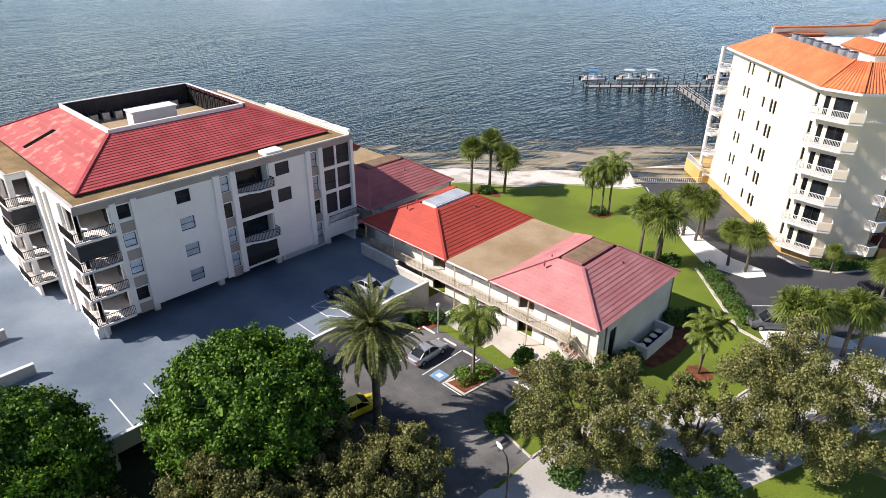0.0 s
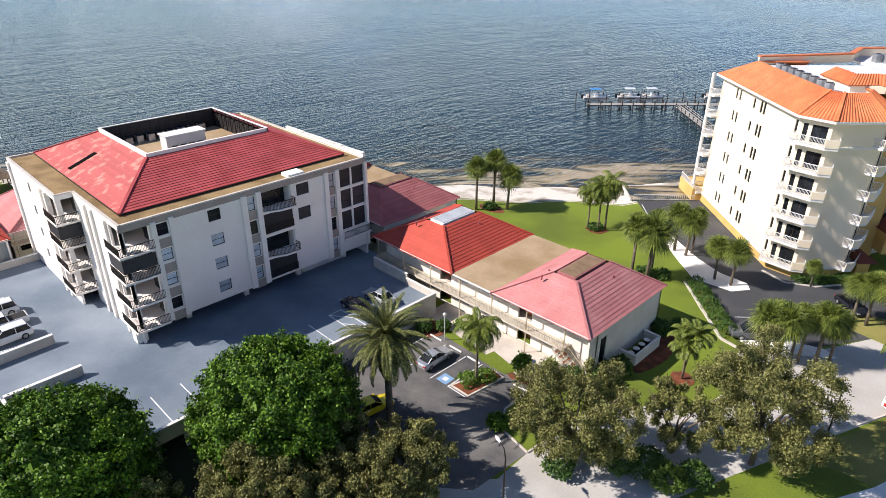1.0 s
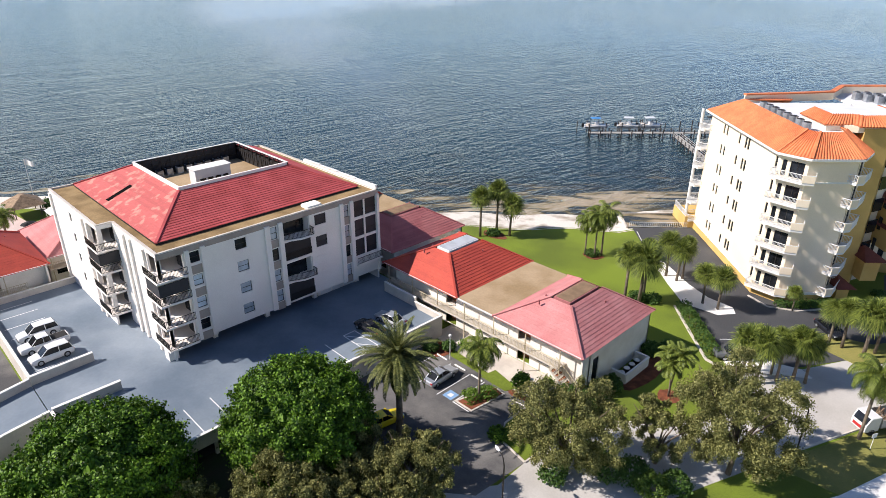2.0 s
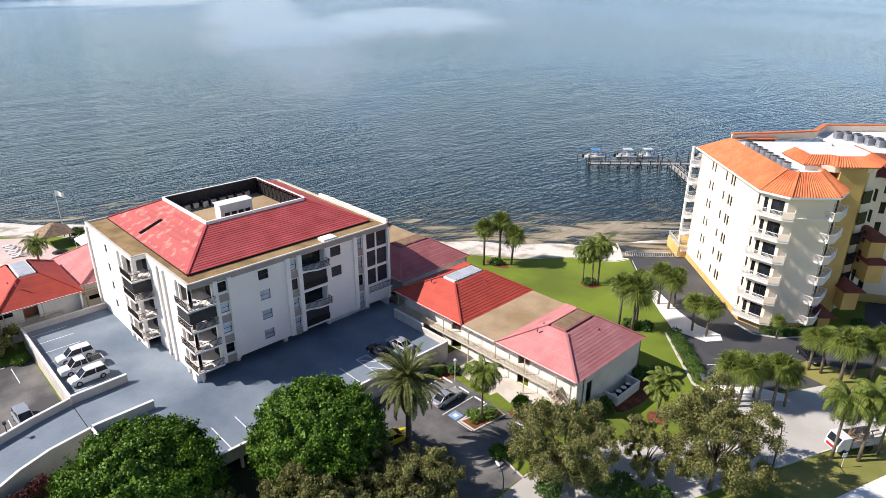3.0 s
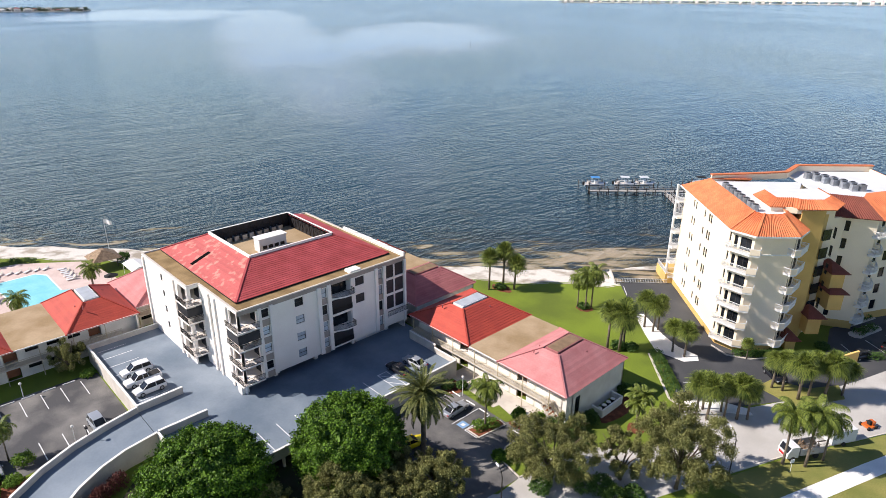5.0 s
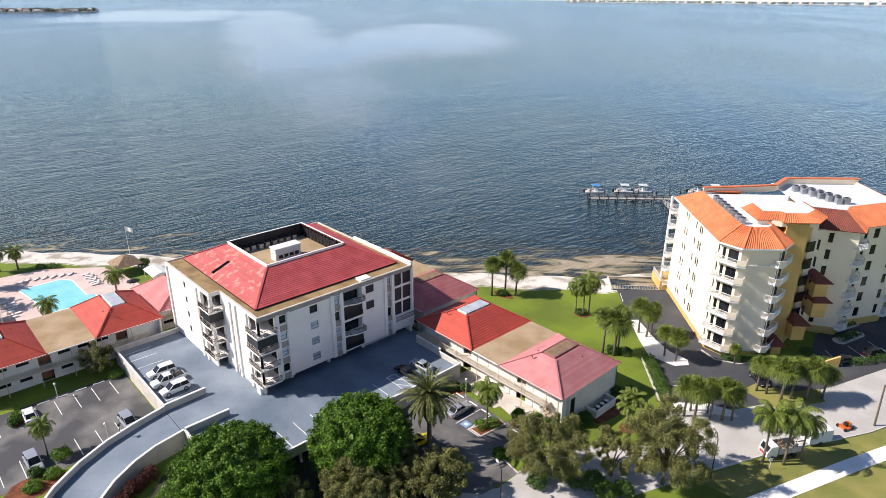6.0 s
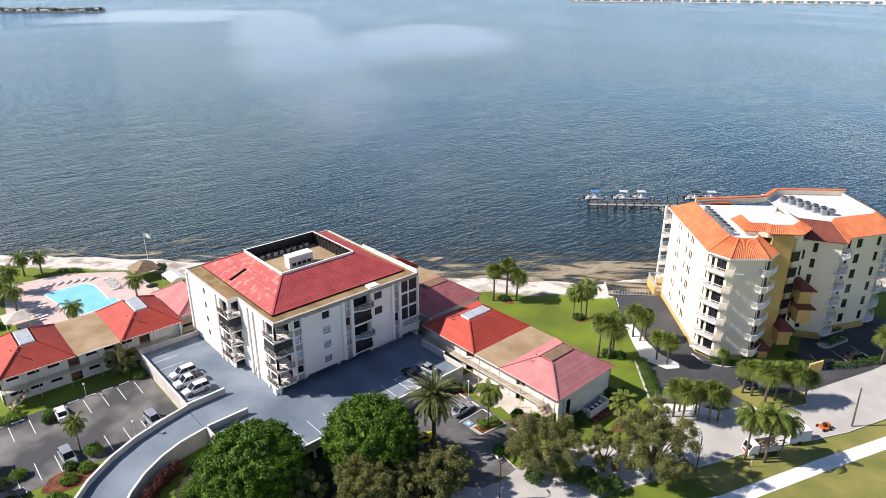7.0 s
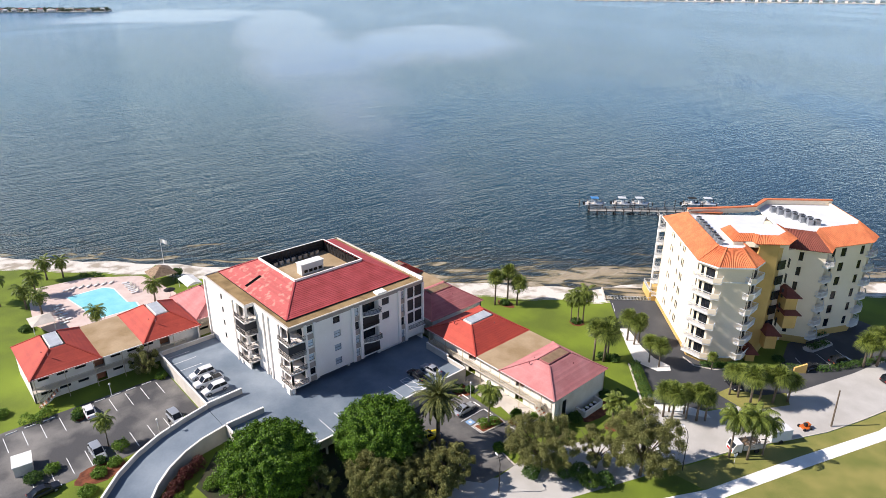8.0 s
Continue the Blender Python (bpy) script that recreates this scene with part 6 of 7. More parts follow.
    for sx in (-0.62, 0.60):
        for sy in (-1, 1):
            x = sx * L / 2
            wh = part("wheel", B(tube, [(x, sy * (W - 0.2), wr), (x, sy * (W + 0.01), wr)], [wr, wr], 14), BLACK, ob)
            part("rim", B(tube, [(x, sy * (W + 0.005), wr), (x, sy * (W + 0.025), wr)], [wr * 0.62, wr * 0.55], 10), GREYMETAL, wh)
    for sy in (-1, 1):
        part("tail_light", B(box, -L / 2 - 0.01, sy * 0.62 - 0.16, 0.66, -L / 2 + 0.12, sy * 0.62 + 0.16, 0.84), TAIL, ob)
        part("head_light", B(box, L / 2 - 0.16, sy * 0.58 - 0.17, 0.58, L / 2 - 0.015, sy * 0.58 + 0.17, 0.70), HEAD, ob)
        part("mirror", B(box, cab[4][0] - 0.35, sy * (W + 0.02), belt, cab[4][0] - 0.2, sy * (W + 0.17), belt + 0.13), material, ob)
    part("bumper", B(box, L / 2 - 0.06, -0.62, 0.34, L / 2 + 0.02, 0.62, 0.5), BLACK, ob)
    return ob


car("silver saloon car parked on asphalt", pose(-38.0, 37.0, 0.03, rz=92), P_SILVER)
car("yellow sports saloon parked under a date palm", pose(-36.6, 26.8, 0.03, rz=80), P_YELLOW)
car("white saloon on the blue-grey deck", pose(-49.6, 38.9, DZ + 0.01, rz=184), P_SILVER)
car("black saloon on the blue-grey deck", pose(-49.9, 35.6, DZ + 0.01, rz=182), P_BLACK)
car("white sport utility car on the deck", pose(-71.6, 4.1, DZ + 0.01, rz=-88), P_WHITE, "suv")
car("white pickup truck on the deck", pose(-74.8, 4.2, DZ + 0.01, rz=-90), P_WHITE, "pickup", "truck")
car("white sport utility car with roof rails on the deck", pose(-78.2, 4.4, DZ + 0.01, rz=-90), P_WHITE, "suv")
car("white saloon car nosed up to a planted island", pose(-83.2, -15.0, 0.03, rz=178), P_WHITE)
car("silver hatch car in the western car park", pose(-70.2, -17.2, 0.03, rz=2), P_SILVER, "suv")
car("old silver estate car by the ramp wall", pose(-70.8, -3.9, 0.03, rz=3), P_SILVER, "suv")
car("dark blue car at the far end of the car park", pose(-66.2, -26.0, 0.03, rz=95), P_BLACK)
car("white and black pickup truck beside the hedge", pose(-14.9, 67.3, 0.04, rz=-140), P_GREY, "pickup", "truck")
car("dark car under cabbage palms", pose(-8.6, 82.6, 0.04, rz=-40), P_BLACK)
car("black car parked by the cream building", pose(-0.6, 100.6, 0.04, rz=65), P_BLACK)
car("dark sport utility car parked by the cream building", pose(2.6, 107.8, 0.04, rz=65), P_BLACK, "suv")
car("dark car on the pale street", pose(12.2, 108.0, 0.03, rz=60), P_BLACK, "suv")
car("dark car parked under the open ground level", pose(-66.0, 27.5, DZ + 0.01, rz=0), P_BLACK)
car("red car parked under the open ground level", pose(-66.0, 33.0, DZ + 0.01, rz=0), TAIL)


def work_truck(m):
    ob = thing("landscaping_truck", "white cab-over truck with a load of branches", "truck", m)
    bm = bmesh.new()
    loft(bm, [[(x, -w, 0.55), (x, w, 0.55), (x, w, z1), (x, -w, z1)] for x, w, z1 in ((1.1, 1.0, 2.3), (2.3, 1.0, 2.28), (2.75, 0.96, 1.4), (2.8, 0.95, 0.9))])
    cab = part("cab", bm, P_WHITE, ob)
    part("windscreen", B(prism, [(2.36, -0.85), (2.76, -0.82), (2.76, 0.82), (2.36, 0.85)], 1.4, [2.2, 1.45, 1.45, 2.2]), GLASS, cab)
    part("grille", B(box, 2.78, -0.7, 0.7, 2.84, 0.7, 1.05), TAIL, cab)
    part("chassis", B(box, -3.0, -0.5, 0.5, 1.2, 0.5, 0.75), BLACK, ob)
    part("bed_floor", B(box, -3.1, -1.1, 0.9, 0.95, 1.1, 1.05), WOOD, ob)
    for y in (-1.1, 1.02):
        part("bed_side", B(box, -3.1, y, 1.05, 0.95, y + 0.08, 1.95), WOOD, ob)
    part("bed_end", B(box, 0.9, -1.02, 1.05, 0.95, 1.02, 2.0), WOOD, ob)
    rng = random.Random(4)
    bm = bmesh.new()
    for k in range(60):
        x, y = rng.uniform(-2.9, 0.7), rng.uniform(-0.9, 0.9)
        bar(bm, (x, y, 1.06 + rng.random() * 0.4), (x + rng.uniform(-0.9, 0.9), y + rng.uniform(-0.5, 0.5), 1.5 + rng.random() * 0.8), 0.06)
    part("branch_load", bm, THATCH, ob, "brown cut branches")
    for x in (1.9, -1.8):
        for sy in (-1, 1):
            part("wheel", B(tube, [(x, sy * 0.7, 0.42), (x, sy * 1.0, 0.42)], [0.42, 0.42], 14), BLACK, ob)
    return ob


work_truck(pose(1.6, 65.2, 0.03, rz=-122))
tr = thing("box_trailer", "white enclosed utility trailer on the street", "trailer", pose(4.2, 72.4, 0.03, rz=-120))
part("box_body", B(box, -2.0, -1.0, 0.5, 2.0, 1.0, 2.5), P_WHITE, tr)
part("drawbar", B(box, 2.0, -0.08, 0.45, 3.1, 0.08, 0.55), DARKMETAL, tr)
for sy in (-1, 1):
    part("wheel", B(tube, [(0, sy * 0.95, 0.33), (0, sy * 1.12, 0.33)], [0.33, 0.33], 12), BLACK, tr)
mw = thing("ride_on_mower", "orange ride-on mower on the kerb", "mower", pose(6.2, 79.4, 0.03, rz=-115))
part("deck", B(box, -0.6, -0.7, 0.15, 0.7, 0.7, 0.4), P_RED, mw)
part("engine", B(box, -0.9, -0.4, 0.4, -0.3, 0.4, 0.95), P_RED, mw)
part("seat", B(box, -0.3, -0.25, 0.5, 0.15, 0.25, 1.05), BLACK, mw)
for sx in (-0.65, 0.7):
    for sy in (-1, 1):
        part("wheel", B(tube, [(sx, sy * 0.6, 0.26), (sx, sy * 0.8, 0.26)], [0.28, 0.28], 10), BLACK, mw)

# ---- street furniture ----
def street_lamp(m, h, arm, label="dark street lamp with a curved arm and white head"):
    ob = thing("street_lamp", label, "street lamp", m, "street lamps")
    part("pole", B(tube, [(0, 0, -0.05), (0, 0, h * 0.85), (arm * 0.3, 0, h * 0.97), (arm, 0, h)], [0.09, 0.07, 0.05, 0.04], 7), DARKMETAL, ob)
    bm = bmesh.new()
    loft(bm, [[(x, -w, h - 0.03), (x, w, h - 0.03), (x, w * 0.6, h + t), (x, -w * 0.6, h + t)] for x, w, t in ((arm - 0.1, 0.08, 0.06), (arm + 0.3, 0.16, 0.12), (arm + 0.7, 0.06, 0.05))])
    part("lamp_head", bm, WHITEMETAL, ob)
    return ob


street_lamp(pose(-2.9, 52.8, 0, rz=150), 7.8, 1.3)
street_lamp(pose(-19.5, 26.8, 0, rz=160), 6.5, 1.0)


def post_light(m, h, label="short post light with a round white globe"):
    ob = thing("post_light", label, "lamp", m, "post lights")
    part("pole", B(tube, [(0, 0, -0.05), (0, 0, h)], [0.06, 0.05], 7), WHITEMETAL, ob)
    bm = bmesh.new()
    bmesh.ops.create_uvsphere(bm, u_segments=10, v_segments=7, radius=0.22, matrix=Matrix.Translation((0, 0, h + 0.15)))
    part("globe", bm, TRIM, ob, smooth=True)
    return ob


post_light(pose(-40.2, 40.8, 0), 3.4)
post_light(pose(-69.5, -7.4, 0), 2.6)
post_light(pose(-29.0, 43.2, 0), 1.4)
post_light(pose(-86.8, -10.2, 0), 2.4)
dl = thing("deck_lamp", "dark lamp post on the ramp wall", "lamp", pose(-65.75, -6.4, 2.80))
part("pole", B(tube, [(0, 0, 0), (0, 0, 1.2)], [0.06, 0.05], 7), DARKMETAL, dl)
part("lamp_head", B(box, -0.22, -0.18, 1.2, 0.22, 0.18, 1.42), DARKMETAL, dl)
pl = thing("utility_pole", "bare brown timber pole on the verge", "pole", pose(9.2, 83.6, 0))
part("pole", B(tube, [(0, 0, -0.1), (-0.2, 0, 7.6)], [0.16, 0.12], 8), BARK, pl)
ep = thing("entrance_sign", "ochre entrance wall sign with a slanted top", "sign", pose(-1.6, 97.6, 0, rz=45))
part("sign_wall", B(prism, rect(-1.2, -0.2, 1.2, 0.2), 0, [1.2, 2.2, 2.2, 1.2]), OCHRE, ep)
ss = thing("street_sign", "small white sign on a post by the kerb", "sign", pose(2.0, 60.8, 0, rz=60))
part("post", B(tube, [(0, 0, -0.05), (0, 0, 2.0)], [0.03, 0.03], 6), WHITEMETAL, ss)
part("plate", B(box, -0.3, -0.02, 1.5, 0.3, 0.02, 2.05), WHITEMETAL, ss)

bay_lines("east_bay_lines", [(-39.4, 34.4, -39.4, 40.2), (-36.2, 34.6, -36.2, 40.2), (-33.9, 34.9, -33.9, 40.4), (-33.9, 35.0, -31.4, 35.0), (-42.2, 34.6, -42.2, 40)], 0.03, "white painted bay lines on dark asphalt")
hb = slab("blue_bay_mark", rect(-35.7, 35.0, -34.3, 36.4), 0, 0.027, BLUEPAINT, "blue and white painted square on the asphalt", "road marking")
hw = slab("white_bay_mark", rect(-35.3, 35.4, -34.7, 36.0), 0.02, 0.032, LINE, "white mark on a blue painted square", "road marking")
for x, y, r in ((-35.1, 40.3, 0), (-38.0, 40.4, 0), (-28.3, 40.2, 5), (-41.2, 40.4, 0)):
    copy_thing(ws, pose(x, y, 0.02, 0, 0, r))
bay_lines("north_bay_lines", [(-18.2, 70.2, -13.0, 75.2), (-45.3, 95.4, -42.3, 92.0), (-0.5, 99.5, -4.5, 103), (2.5, 105, -2, 108), (4.5, 110, 0, 113)], 0.036, "white painted lines on dark asphalt")


# kerbs
def kerb(name, pts, label="pale concrete kerb", w=0.18, h=0.15):
    ob = thing(name, label, "kerb", pose(pts[0][0], pts[0][1], 0), kind="structure")
    bm = bmesh.new()
    for p, q in zip(pts, pts[1:]):
        bar(bm, (*p, h / 2 - 0.02), (*q, h / 2 - 0.02), w, h + 0.04)
    part("kerb_stone", bm, CONC, ob, world=True)


kerb("street_kerb", [(-4.8, 51.6), (1.3, 65.8), (6.0, 74.6), (9.3, 81.2), (12.4, 90.0), (16, 102), (20, 120)])
kerb("street_kerb", [(-21, 43), (-17, 47.2), (-13.3, 51), (-12.6, 55), (-14.4, 59.6)])
kerb("hedge_kerb", [(-26.8, 74.2), (-22.7, 69.8), (-17.4, 64.2), (-14.6, 63.6)], w=0.35)
kerb("lot_kerb", [(-20.6, 42.6), (-21.6, 38.0), (-22.0, 33.3), (-25.6, 34.0), (-27.3, 36.4), (-27.4, 40.4)])
kerb("drive_kerb", [(-20.6, 85.2), (-17.2, 83.8), (-13.6, 85.6), (-11.4, 88.6)], w=0.3)

# ---- stairs and condensers at the end of the lawn block ----
st = thing("outdoor_stair", "concrete outdoor stair with cream railings", "stair", pose(-27.0, 45.5, 0))
for k in range(14):
    part("step", B(box, 0.27 * k - 0.9, -0.6, 3.0 - 0.2 * (k + 1), 0.27 * k - 0.6, 0.6, 3.0 - 0.2 * (k + 1) + 0.08), TERRA if k % 2 else CONC, st)
for y in (-0.62, 0.62):
    bm = bmesh.new()
    bar(bm, (-0.9, y, 2.75), (2.9, y, 0.0), 0.08, 0.25)
    part("stringer", bm, CONC, st)
    bm = bmesh.new()
    bar(bm, (-0.9, y, 3.85), (2.9, y, 1.05), 0.06)
    for k in range(12):
        x = -0.9 + 3.8 * k / 11
        bar(bm, (x, y, 2.85 - 2.8 * k / 11), (x, y, 3.85 - 2.8 * k / 11), 0.035)
    part("handrail", bm, mat_rail, st)
copy_thing(st, pose(-90.85, -18.6, 0, rz=-90))
parapet("condenser_screen_wall", [(-23.9, 52.2), (-21.9, 52.2), (-21.9, 57.6), (-23.9, 57.6)], 0, 1.3, 0.18, "low white wall round air conditioners", mat_=STUCCO_L)
for k in range(4):
    cu = thing("condenser_unit", "round grey air conditioning condenser behind a low wall", "air conditioner", pose(-22.9, 53.0 + 1.2 * k, 0.04), "condensers by the wall")
    part("casing", B(tube, [(0, 0, 0), (0, 0, 0.85)], [0.42, 0.42], 12), DARKMETAL, cu)
    part("fan_ring", B(tube, [(0, 0, 0.85), (0, 0, 0.9)], [0.40, 0.34], 12), WHITEMETAL, cu)

# ---- pool ----
pool_pts = [(-138.2, -5.6), (-130.0, -4.3), (-121.3, -3.6), (-121.2, 6.3), (-124.6, 6.5), (-125.6, 4.9), (-136.0, 4.7), (-138.4, 3.0)]
slab("pool_coping", [(p[0] + (0.35 if p[0] > -128 else -0.35), p[1] + (0.35 if p[1] > 0 else -0.35)) for p in pool_pts], -0.2, 0.09, TRIM, "white coping round the pool", "pool edge")
slab("pool_water", pool_pts, -0.2, 0.10, POOLW, "bright turquoise swimming pool water", "water")


def lounger():
    ob = thing("sun_lounger", "pale sun lounger on the pink terrace", "lounger", pose(-142.5, -4.5, 0.05, rz=70), "sun loungers")
    part("frame", B(box, -0.95, -0.33, 0.22, 0.95, 0.33, 0.28), WHITEMETAL, ob)
    bm = bmesh.new()
    bar(bm, (0.35, 0, 0.3), (0.95, 0, 0.75), 0.62, 0.05)
    part("backrest", bm, CONC, ob)
    for x in (-0.8, 0.7):
        for y in (-0.28, 0.28):
            part("leg", B(box, x - 0.03, y - 0.03, 0, x + 0.03, y + 0.03, 0.22), WHITEMETAL, ob)
    return ob


lg = lounger()
for k in range(6):
    copy_thing(lg, pose(-142.8 + 0.55 * k, -3.0 + 1.7 * k, 0.05, rz=125))
for k in range(7):
    copy_thing(lg, pose(-137.2 + 1.35 * k * 0.9, 8.2 + 0.35 * (k % 2), 0.05, rz=70 + 3 * k))
for k in range(8):
    copy_thing(lg, pose(-134.5 + 1.5 * k, -8.6 - 0.9 * (k % 2), 0.05, rz=-80))
th = thing("thatched_shelter", "open shelter with a weathered thatch roof", "shelter", pose(-133.2, 16.2, 0))
for x in (-2.2, 2.2):
    for y in (-2.2, 2.2):
        part("post", B(tube, [(x, y, -0.05), (x, y, 2.6)], [0.1, 0.09], 7), BARK, th)
part("thatch_roof", B(prism, rect(-3.2, -3.2, 3.2, 3.2), 2.3, 4.2, rect(-0.8, -0.3, 0.8, 0.3)), THATCH, th)
cn = thing("canvas_canopy", "white canvas canopy behind the thatched shelter", "canopy", pose(-122.5, 19.8, 0))
part("canopy_top", B(prism, rect(-3.2, -2, 3.2, 2), 2.5, 3.1, rect(-3.0, -0.4, 3.0, 0.4)), TRIM, cn)
for x in (-3, 3):
    for y in (-1.8, 1.8):
        part("post", B(tube, [(x, y, -0.05), (x, y, 2.5)], [0.05, 0.05], 6), WHITEMETAL, cn)
sh = thing("tan_canopy", "tan hipped canopy beside the terrace", "canopy", pose(-124.6, -13.8, 0))
part("canopy_top", B(prism, rect(-2.8, -2.4, 2.8, 2.4), 2.3, 3.0, rect(-0.4, -0.2, 0.4, 0.2)), CONC, sh)
for x in (-2.5, 2.5):
    for y in (-2.1, 2.1):
        part("post", B(tube, [(x, y, -0.05), (x, y, 2.3)], [0.07, 0.07], 6), WHITEMETAL, sh)
um = thing("parasol", "closed-weave black parasol on the terrace", "parasol", pose(-121.8, 14.2, 0.05))
part("pole", B(tube, [(0, 0, 0), (0, 0, 2.4)], [0.03, 0.03], 6), DARKMETAL, um)
part("shade", B(tube, [(0, 0, 1.9), (0, 0, 2.5)], [1.5, 0.05], 8), BLACK, um)
fp = thing("flagpole", "white flagpole with a pale flag by the beach", "flagpole", pose(-139.8, 19.4, -0.02))
part("pole", B(tube, [(0, 0, 0), (0, 0, 9.2)], [0.07, 0.04], 7), WHITEMETAL, fp)
bm = bmesh.new()
fv = [[bm.verts.new((0.9 * u * 1.9, 0.9 * u * 1.4 + 0.18 * math.sin(u * 6), 9.1 - v * 1.1 - u * 0.35)) for v in (0, 0.5, 1)] for u in (0, 0.2, 0.4, 0.6, 0.8, 1)]
for a, b in zip(fv, fv[1:]):
    for k in range(2):
        bm.faces.new((a[k], b[k], b[k + 1], a[k + 1]))
part("flag", bm, TRIM, fp)
gb = thing("white_shed", "small white shed roof by the western car park", "shed", pose(-74.5, -27.2, 0, rz=-8))
part("walls", B(box, -1.6, -1.3, 0, 1.6, 1.3, 1.9), CONC, gb)
part("roof", B(box, -1.75, -1.45, 1.9, 1.75, 1.45, 2.05), TRIM, gb)

# ---- sea wall, pier and boats ----
parapet("sea_wall", [(-47.6, 95.6), (-52.2, 100.8), (-44.0, 109.6), (-39.5, 104.5)], -2.5, 0.25, 0.3, "low concrete sea wall round a small basin", cap=False)
basin = setting("basin_water", B(prism, [(-47.3, 95.6), (-39.6, 103.9), (-44.0, 109.3), (-51.8, 100.8)], -0.2, 0.06), SEA, "shallow brown water inside the sea wall", "water")
basin.data.transform(sea_m.inverted())
basin.matrix_basis = sea_m
bm = bmesh.new()
for p, q in (((-47.4, 96.2), (-39.6, 103.6)),):
    railing(bm, (*p, 0.05), (*q, 0.05), 1.0, 0.35, 0.04, 0.07)
fr = thing("shore_fence", "white railing along the basin", "fence", pose(-47.4, 96.2, 0.0))
part("rails", bm, WHITEMETAL, fr, world=True)
PZ = 0.55
pier = thing("pier", "grey timber pier with dark piles and railings", "pier", pose(-73.5, 165.0, -0.9))


def pier_run(p, q, w, rail=True):
    p, q = Vector((*p, 0)), Vector((*q, 0))
    d = (q - p)
    ln = d.length
    d /= ln
    s = Vector((-d.y, d.x, 0))
    bm = bmesh.new()
    prism(bm, [(p - s * w / 2)[:2], (q - s * w / 2)[:2], (q + s * w / 2)[:2], (p + s * w / 2)[:2]], PZ - 0.22, PZ - 0.1)
    part("stringer", bm, PILE, pier, world=True)
    n = int(ln / 0.9)
    for k in range(n):
        c = p + d * (ln * (k + 0.5) / n)
        h = d * (ln / n * 0.46)
        bm = bmesh.new()
        prism(bm, [(c - h - s * w / 2)[:2], (c + h - s * w / 2)[:2], (c + h + s * w / 2)[:2], (c - h + s * w / 2)[:2]], PZ - 0.099, PZ - 0.02)
        part("plank", bm, WOOD, pier, world=True)
    for k in range(int(ln / 3) + 1):
        for sg in (-1, 1):
            c = p + d * min(ln, 3.0 * k) + s * sg * w * 0.46
            bm = bmesh.new()
            tube(bm, [(c.x, c.y, -3), (c.x, c.y, PZ + (1.0 if rail else 0.3))], [0.17, 0.15], 7)
            part("pile", bm, PILE, pier, world=True)
    if rail:
        for sg in (-1, 1):
            bm = bmesh.new()
            for z in (0.5, 1.0):
                bar(bm, (p + s * sg * w * 0.46 + Vector((0, 0, PZ + z)))[:], (q + s * sg * w * 0.46 + Vector((0, 0, PZ + z)))[:], 0.1)
            part("rail", bm, WOOD, pier, world=True)


pier_run((-42.5, 133.5), (-73.0, 164.5), 1.9)
pier_run((-92.0, 149.5), (-58.5, 184.5), 2.2)
rng = random.Random(11)


def boat(m, label, canopy=None):
    ob = thing("motor_boat", label, "boat", m, "boats at the pier")
    bm = bmesh.new()
    secs = []
    for x, w, z0, z1 in ((-3.2, 1.1, 0.25, 0.95), (-1.0, 1.2, 0.05, 1.0), (1.0, 1.15, 0.05, 1.1), (2.4, 0.7, 0.25, 1.25), (3.3, 0.06, 0.9, 1.4)):
        secs.append([(x, 0, z0), (x, w * 0.85, z0 + 0.35), (x, w, z1), (x, -w, z1), (x, -w * 0.85, z0 + 0.35)])
    loft(bm, secs)
    part("hull", bm, P_WHITE, ob)
    part("cockpit", B(box, -2.8, -0.8, 0.98, 0.9, 0.8, 1.04), CONC, ob)
    part("console", B(box, -0.4, -0.45, 1.03, 0.4, 0.45, 1.9), P_WHITE, ob)
    part("seat", B(box, -2.4, -0.7, 1.04, -1.7, 0.7, 1.45), CONC, ob)
    part("windscreen", B(box, 0.42, -0.5, 1.5, 0.48, 0.5, 2.2), GLASS, ob)
    part("hull_stripe", B(box, -3.0, -1.16, 0.70, 0.9, 1.16, 0.80), BLACK, ob)
    for x in (-1.1, 0.5):
        for y in (-0.7, 0.7):
            part("canopy_post", B(tube, [(x, y, 1.0), (x, y, 2.85)], [0.04, 0.04], 5), GREYMETAL, ob)
    part("canopy", B(box, -1.5, -0.95, 2.85, 0.9, 0.95, 2.95), canopy or P_WHITE, ob)
    part("outboard_motor", B(box, -3.75, -0.25, 0.6, -3.2, 0.25, 1.55), BLACK, ob)
    return ob


BLUEC = mat("blue_canvas", (0.06, 0.25, 0.55), 0.8, var=0.05, bump=0.0)
for k, (x, y, r, can, lb) in enumerate(((-93.0, 154.5, 45, BLUEC, "white motor boat with a blue canvas top on a lift"), (-86.6, 162.0, 40, None, "white motor boat with a grey cover on a lift"), (-82.4, 166.6, 48, None, "white motor boat with a hard top on a lift"), (-69.8, 180.4, 45, BLACK, "white motor boat with a dark top on a lift"), (-66.0, 184.6, 42, None, "white motor boat with a hard top on a lift"))):
    boat(pose(x, y, 0.42, 0, 0, r) @ Matrix.Scale(1.15, 4), lb, can)
    lf = thing("boat_lift", "boat lift of dark piles and pale beams", "boat lift", pose(x, y, -0.9, 0, 0, r), "boat lifts")
    for sx in (-2.4, 2.4):
        for sy in (-1.9, 1.9):
            part("pile", B(tube, [(sx, sy, -2), (sx, sy, 3.2 + 0.5 * rng.random())], [0.17, 0.15], 7), PILE, lf)
        part("cradle_beam", B(box, sx - 0.1, -1.9, 1.0, sx + 0.1, 1.9, 1.3), GREYMETAL, lf)
    for sy in (-1.9, 1.9):
        part("top_beam", B(box, -2.6, sy - 0.1, 2.7, 2.6, sy + 0.1, 2.9), WHITEMETAL, lf)
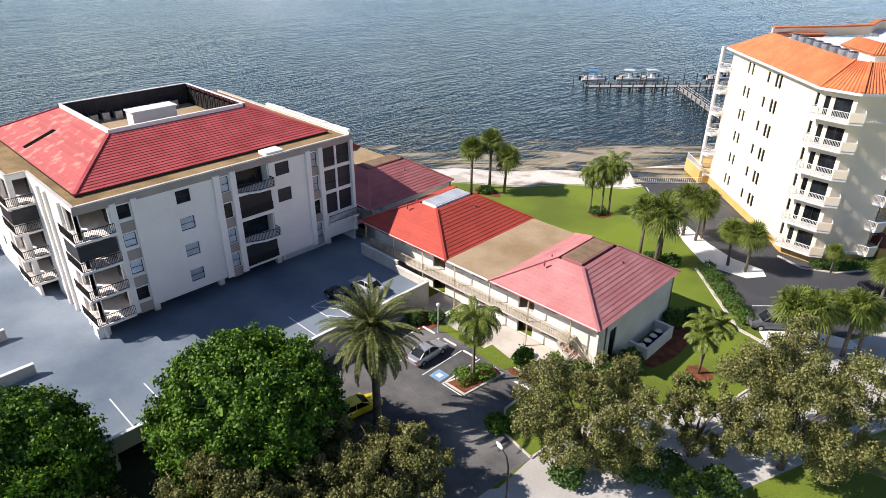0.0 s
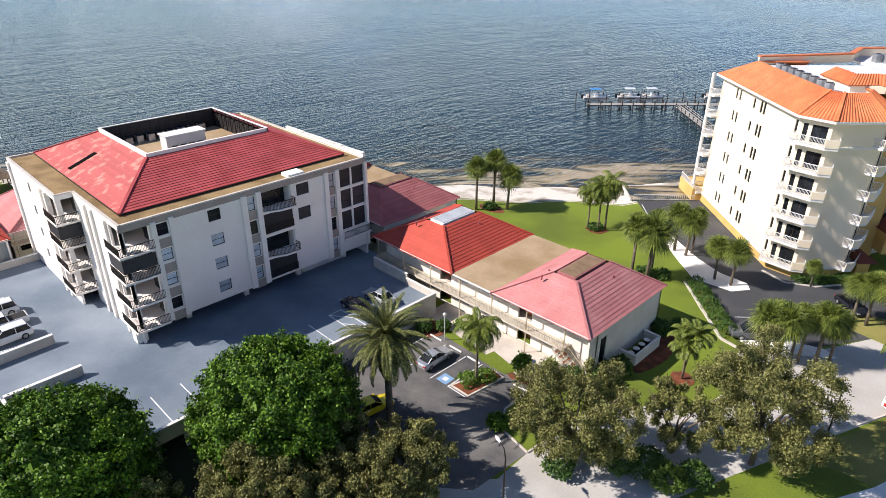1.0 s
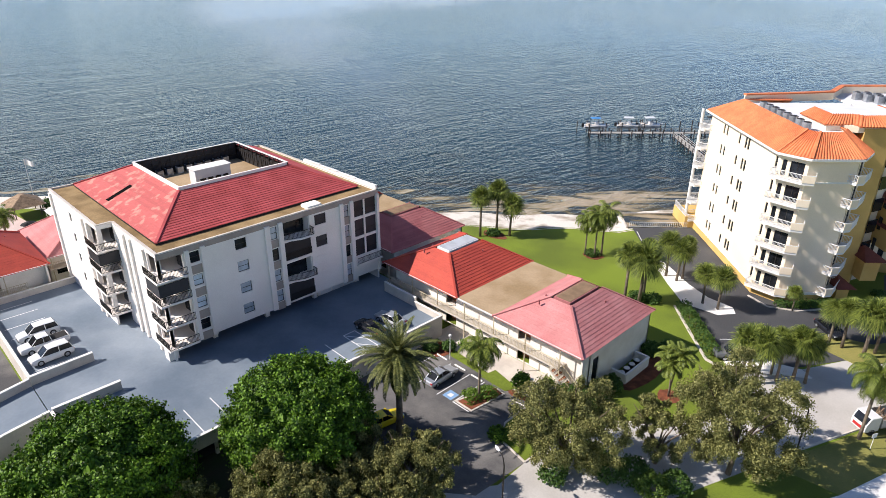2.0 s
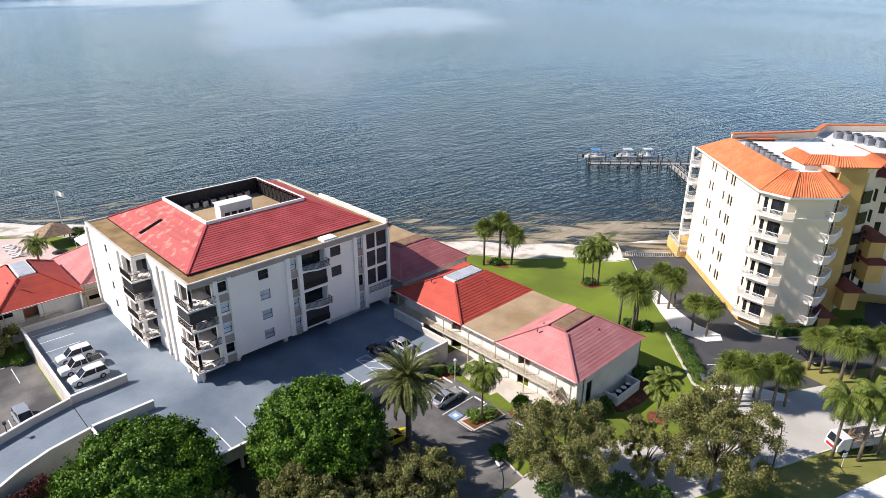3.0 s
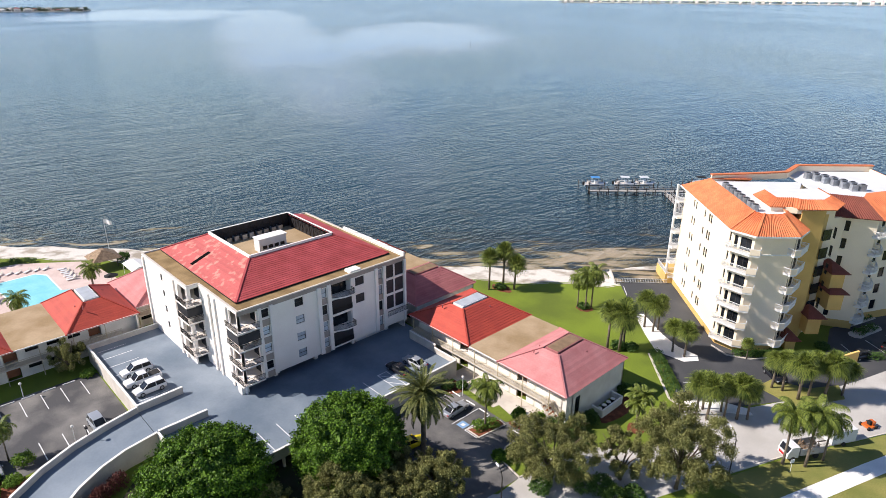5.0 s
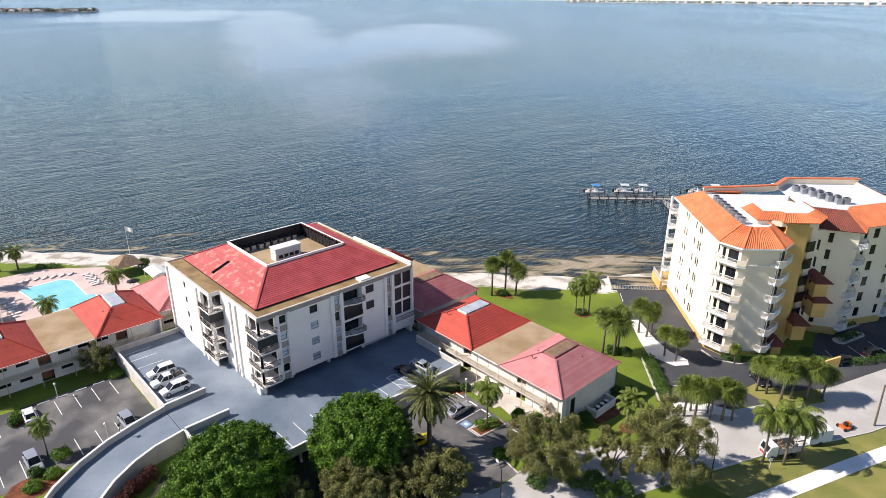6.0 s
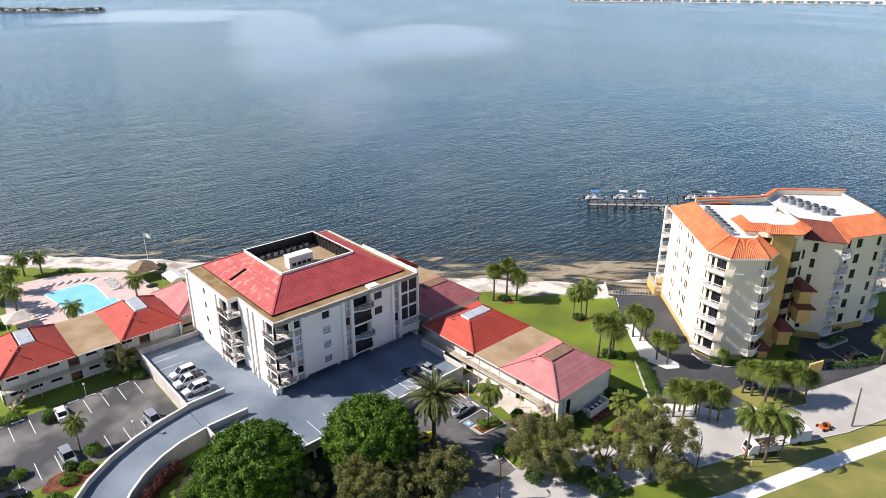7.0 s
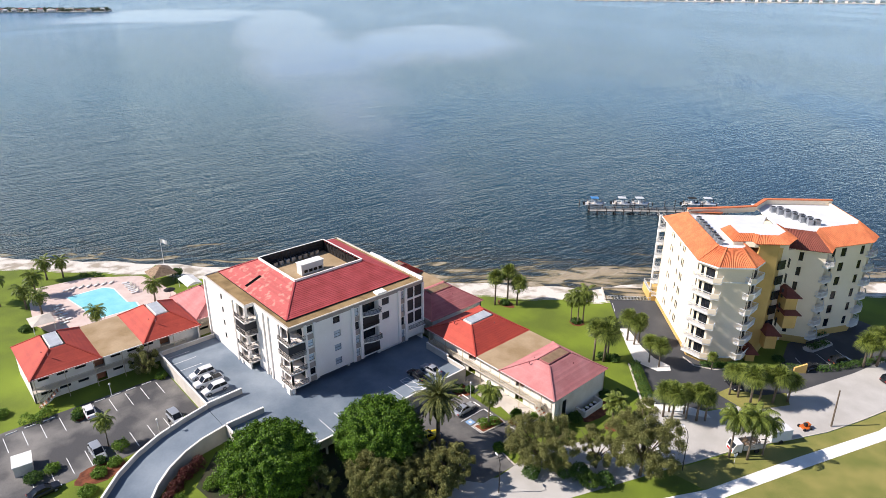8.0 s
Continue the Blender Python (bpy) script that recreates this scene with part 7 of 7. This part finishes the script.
for k in range(14):
    x, y = -96 + 2.6 * k + rng.uniform(-0.6, 0.6), 151 + 2.6 * k + rng.uniform(-0.6, 0.6)
    mp = thing("mooring_pile", "dark timber mooring pile standing in the water", "pile", pose(x - 1.5, y + 1.5, -0.9), "mooring piles")
    part("pile", B(tube, [(0, 0, -2), (0, 0, 2.8 + rng.random())], [0.16, 0.14], 7), PILE, mp)
for x, y in ((-538, 549), (-1400, 600)):
    mk = thing("channel_marker", "dark channel marker post far out in the bay", "marker", pose(x, y, -0.9))
    part("post", B(tube, [(0, 0, -2), (0, 0, 5)], [0.16, 0.16], 7), PILE, mk)
    part("board", B(box, -0.5, -0.06, 3.7, 0.5, 0.06, 4.9), PILE, mk)

# ---- far shores ----
def far_shore(name, pts, width, label, seed, nt, nh, hmax, tree_h=9):
    """A low wooded strip of land with houses, far across the water."""
    rng = np.random.default_rng(seed)
    ob = thing(name, label, "shore", pose(pts[0][0], pts[0][1], -0.9), kind="structure")
    p, q = np.array(pts[0], float), np.array(pts[1], float)
    d = (q - p) / np.linalg.norm(q - p)
    ln = np.linalg.norm(q - p)
    s = np.array([-d[1], d[0]])
    bm = bmesh.new()
    prism(bm, [tuple(p - s * 4), tuple(q - s * 4), tuple(q + s * width), tuple(p + s * width)], -2, 0.9)
    part("land", bm, SAND, ob, world=True)
    cs, ds = [], []
    for k in range(nt):
        c = p + d * rng.uniform(0, ln) + s * rng.uniform(6, width)
        h = tree_h * rng.uniform(0.5, 1.1)
        u = rng.normal(0, 1, (16, 3))
        u /= np.linalg.norm(u, axis=1)[:, None]
        cs.append(np.array([c[0] - pts[0][0], c[1] - pts[0][1], h * 0.6 + 0.9]) + u * np.array([h * 0.6, h * 0.6, h * 0.45]))
        ds.append(u)
    tr_ = leaf_cloud("woods", np.concatenate(cs), np.concatenate(ds), 2.6, FAR_GREEN, ob, 2, 0.8, seed)
    tagged(tr_, kind="stuff")
    for k in range(nh):
        c = p + d * (ln * (k + rng.uniform(0.2, 0.8)) / nh) + s * rng.uniform(2, width * 0.5)
        w, dp, h = rng.uniform(9, 22), rng.uniform(9, 14), rng.uniform(4, hmax)
        m = Matrix.Translation((c[0], c[1], 0)) @ Matrix.Rotation(math.atan2(d[1], d[0]), 4, "Z")
        hs = thing("far_house", "pale house on the far shore", "house", m, "far houses")
        part("wall", B(box, -w / 2, -dp / 2, 0.5, w / 2, dp / 2, h), STUCCO, hs)
        part("roof", B(prism, rect(-w / 2 - 0.5, -dp / 2 - 0.5, w / 2 + 0.5, dp / 2 + 0.5), h, h + 2.6, rect(-w / 4, -0.5, w / 4, 0.5)), (TILE_OLD, ROOFWHITE, CONC)[k % 3], hs)
        for j in range(3):
            part("window", B(box, -w / 2 + w * (j + 0.6) / 3.4, -dp / 2 - 0.06, 1.6, -w / 2 + w * (j + 1.2) / 3.4, -dp / 2 - 0.004, 3.2), GLASS, hs)


far_shore("far_island", [(-2260, 180), (-2080, 560)], 120, "wooded island with houses far across the bay", 3, 420, 26, 8)
far_shore("far_shore", [(-2500, 3300), (-600, 4350)], 150, "far shore with pale buildings across the bay", 5, 500, 40, 26, 14)
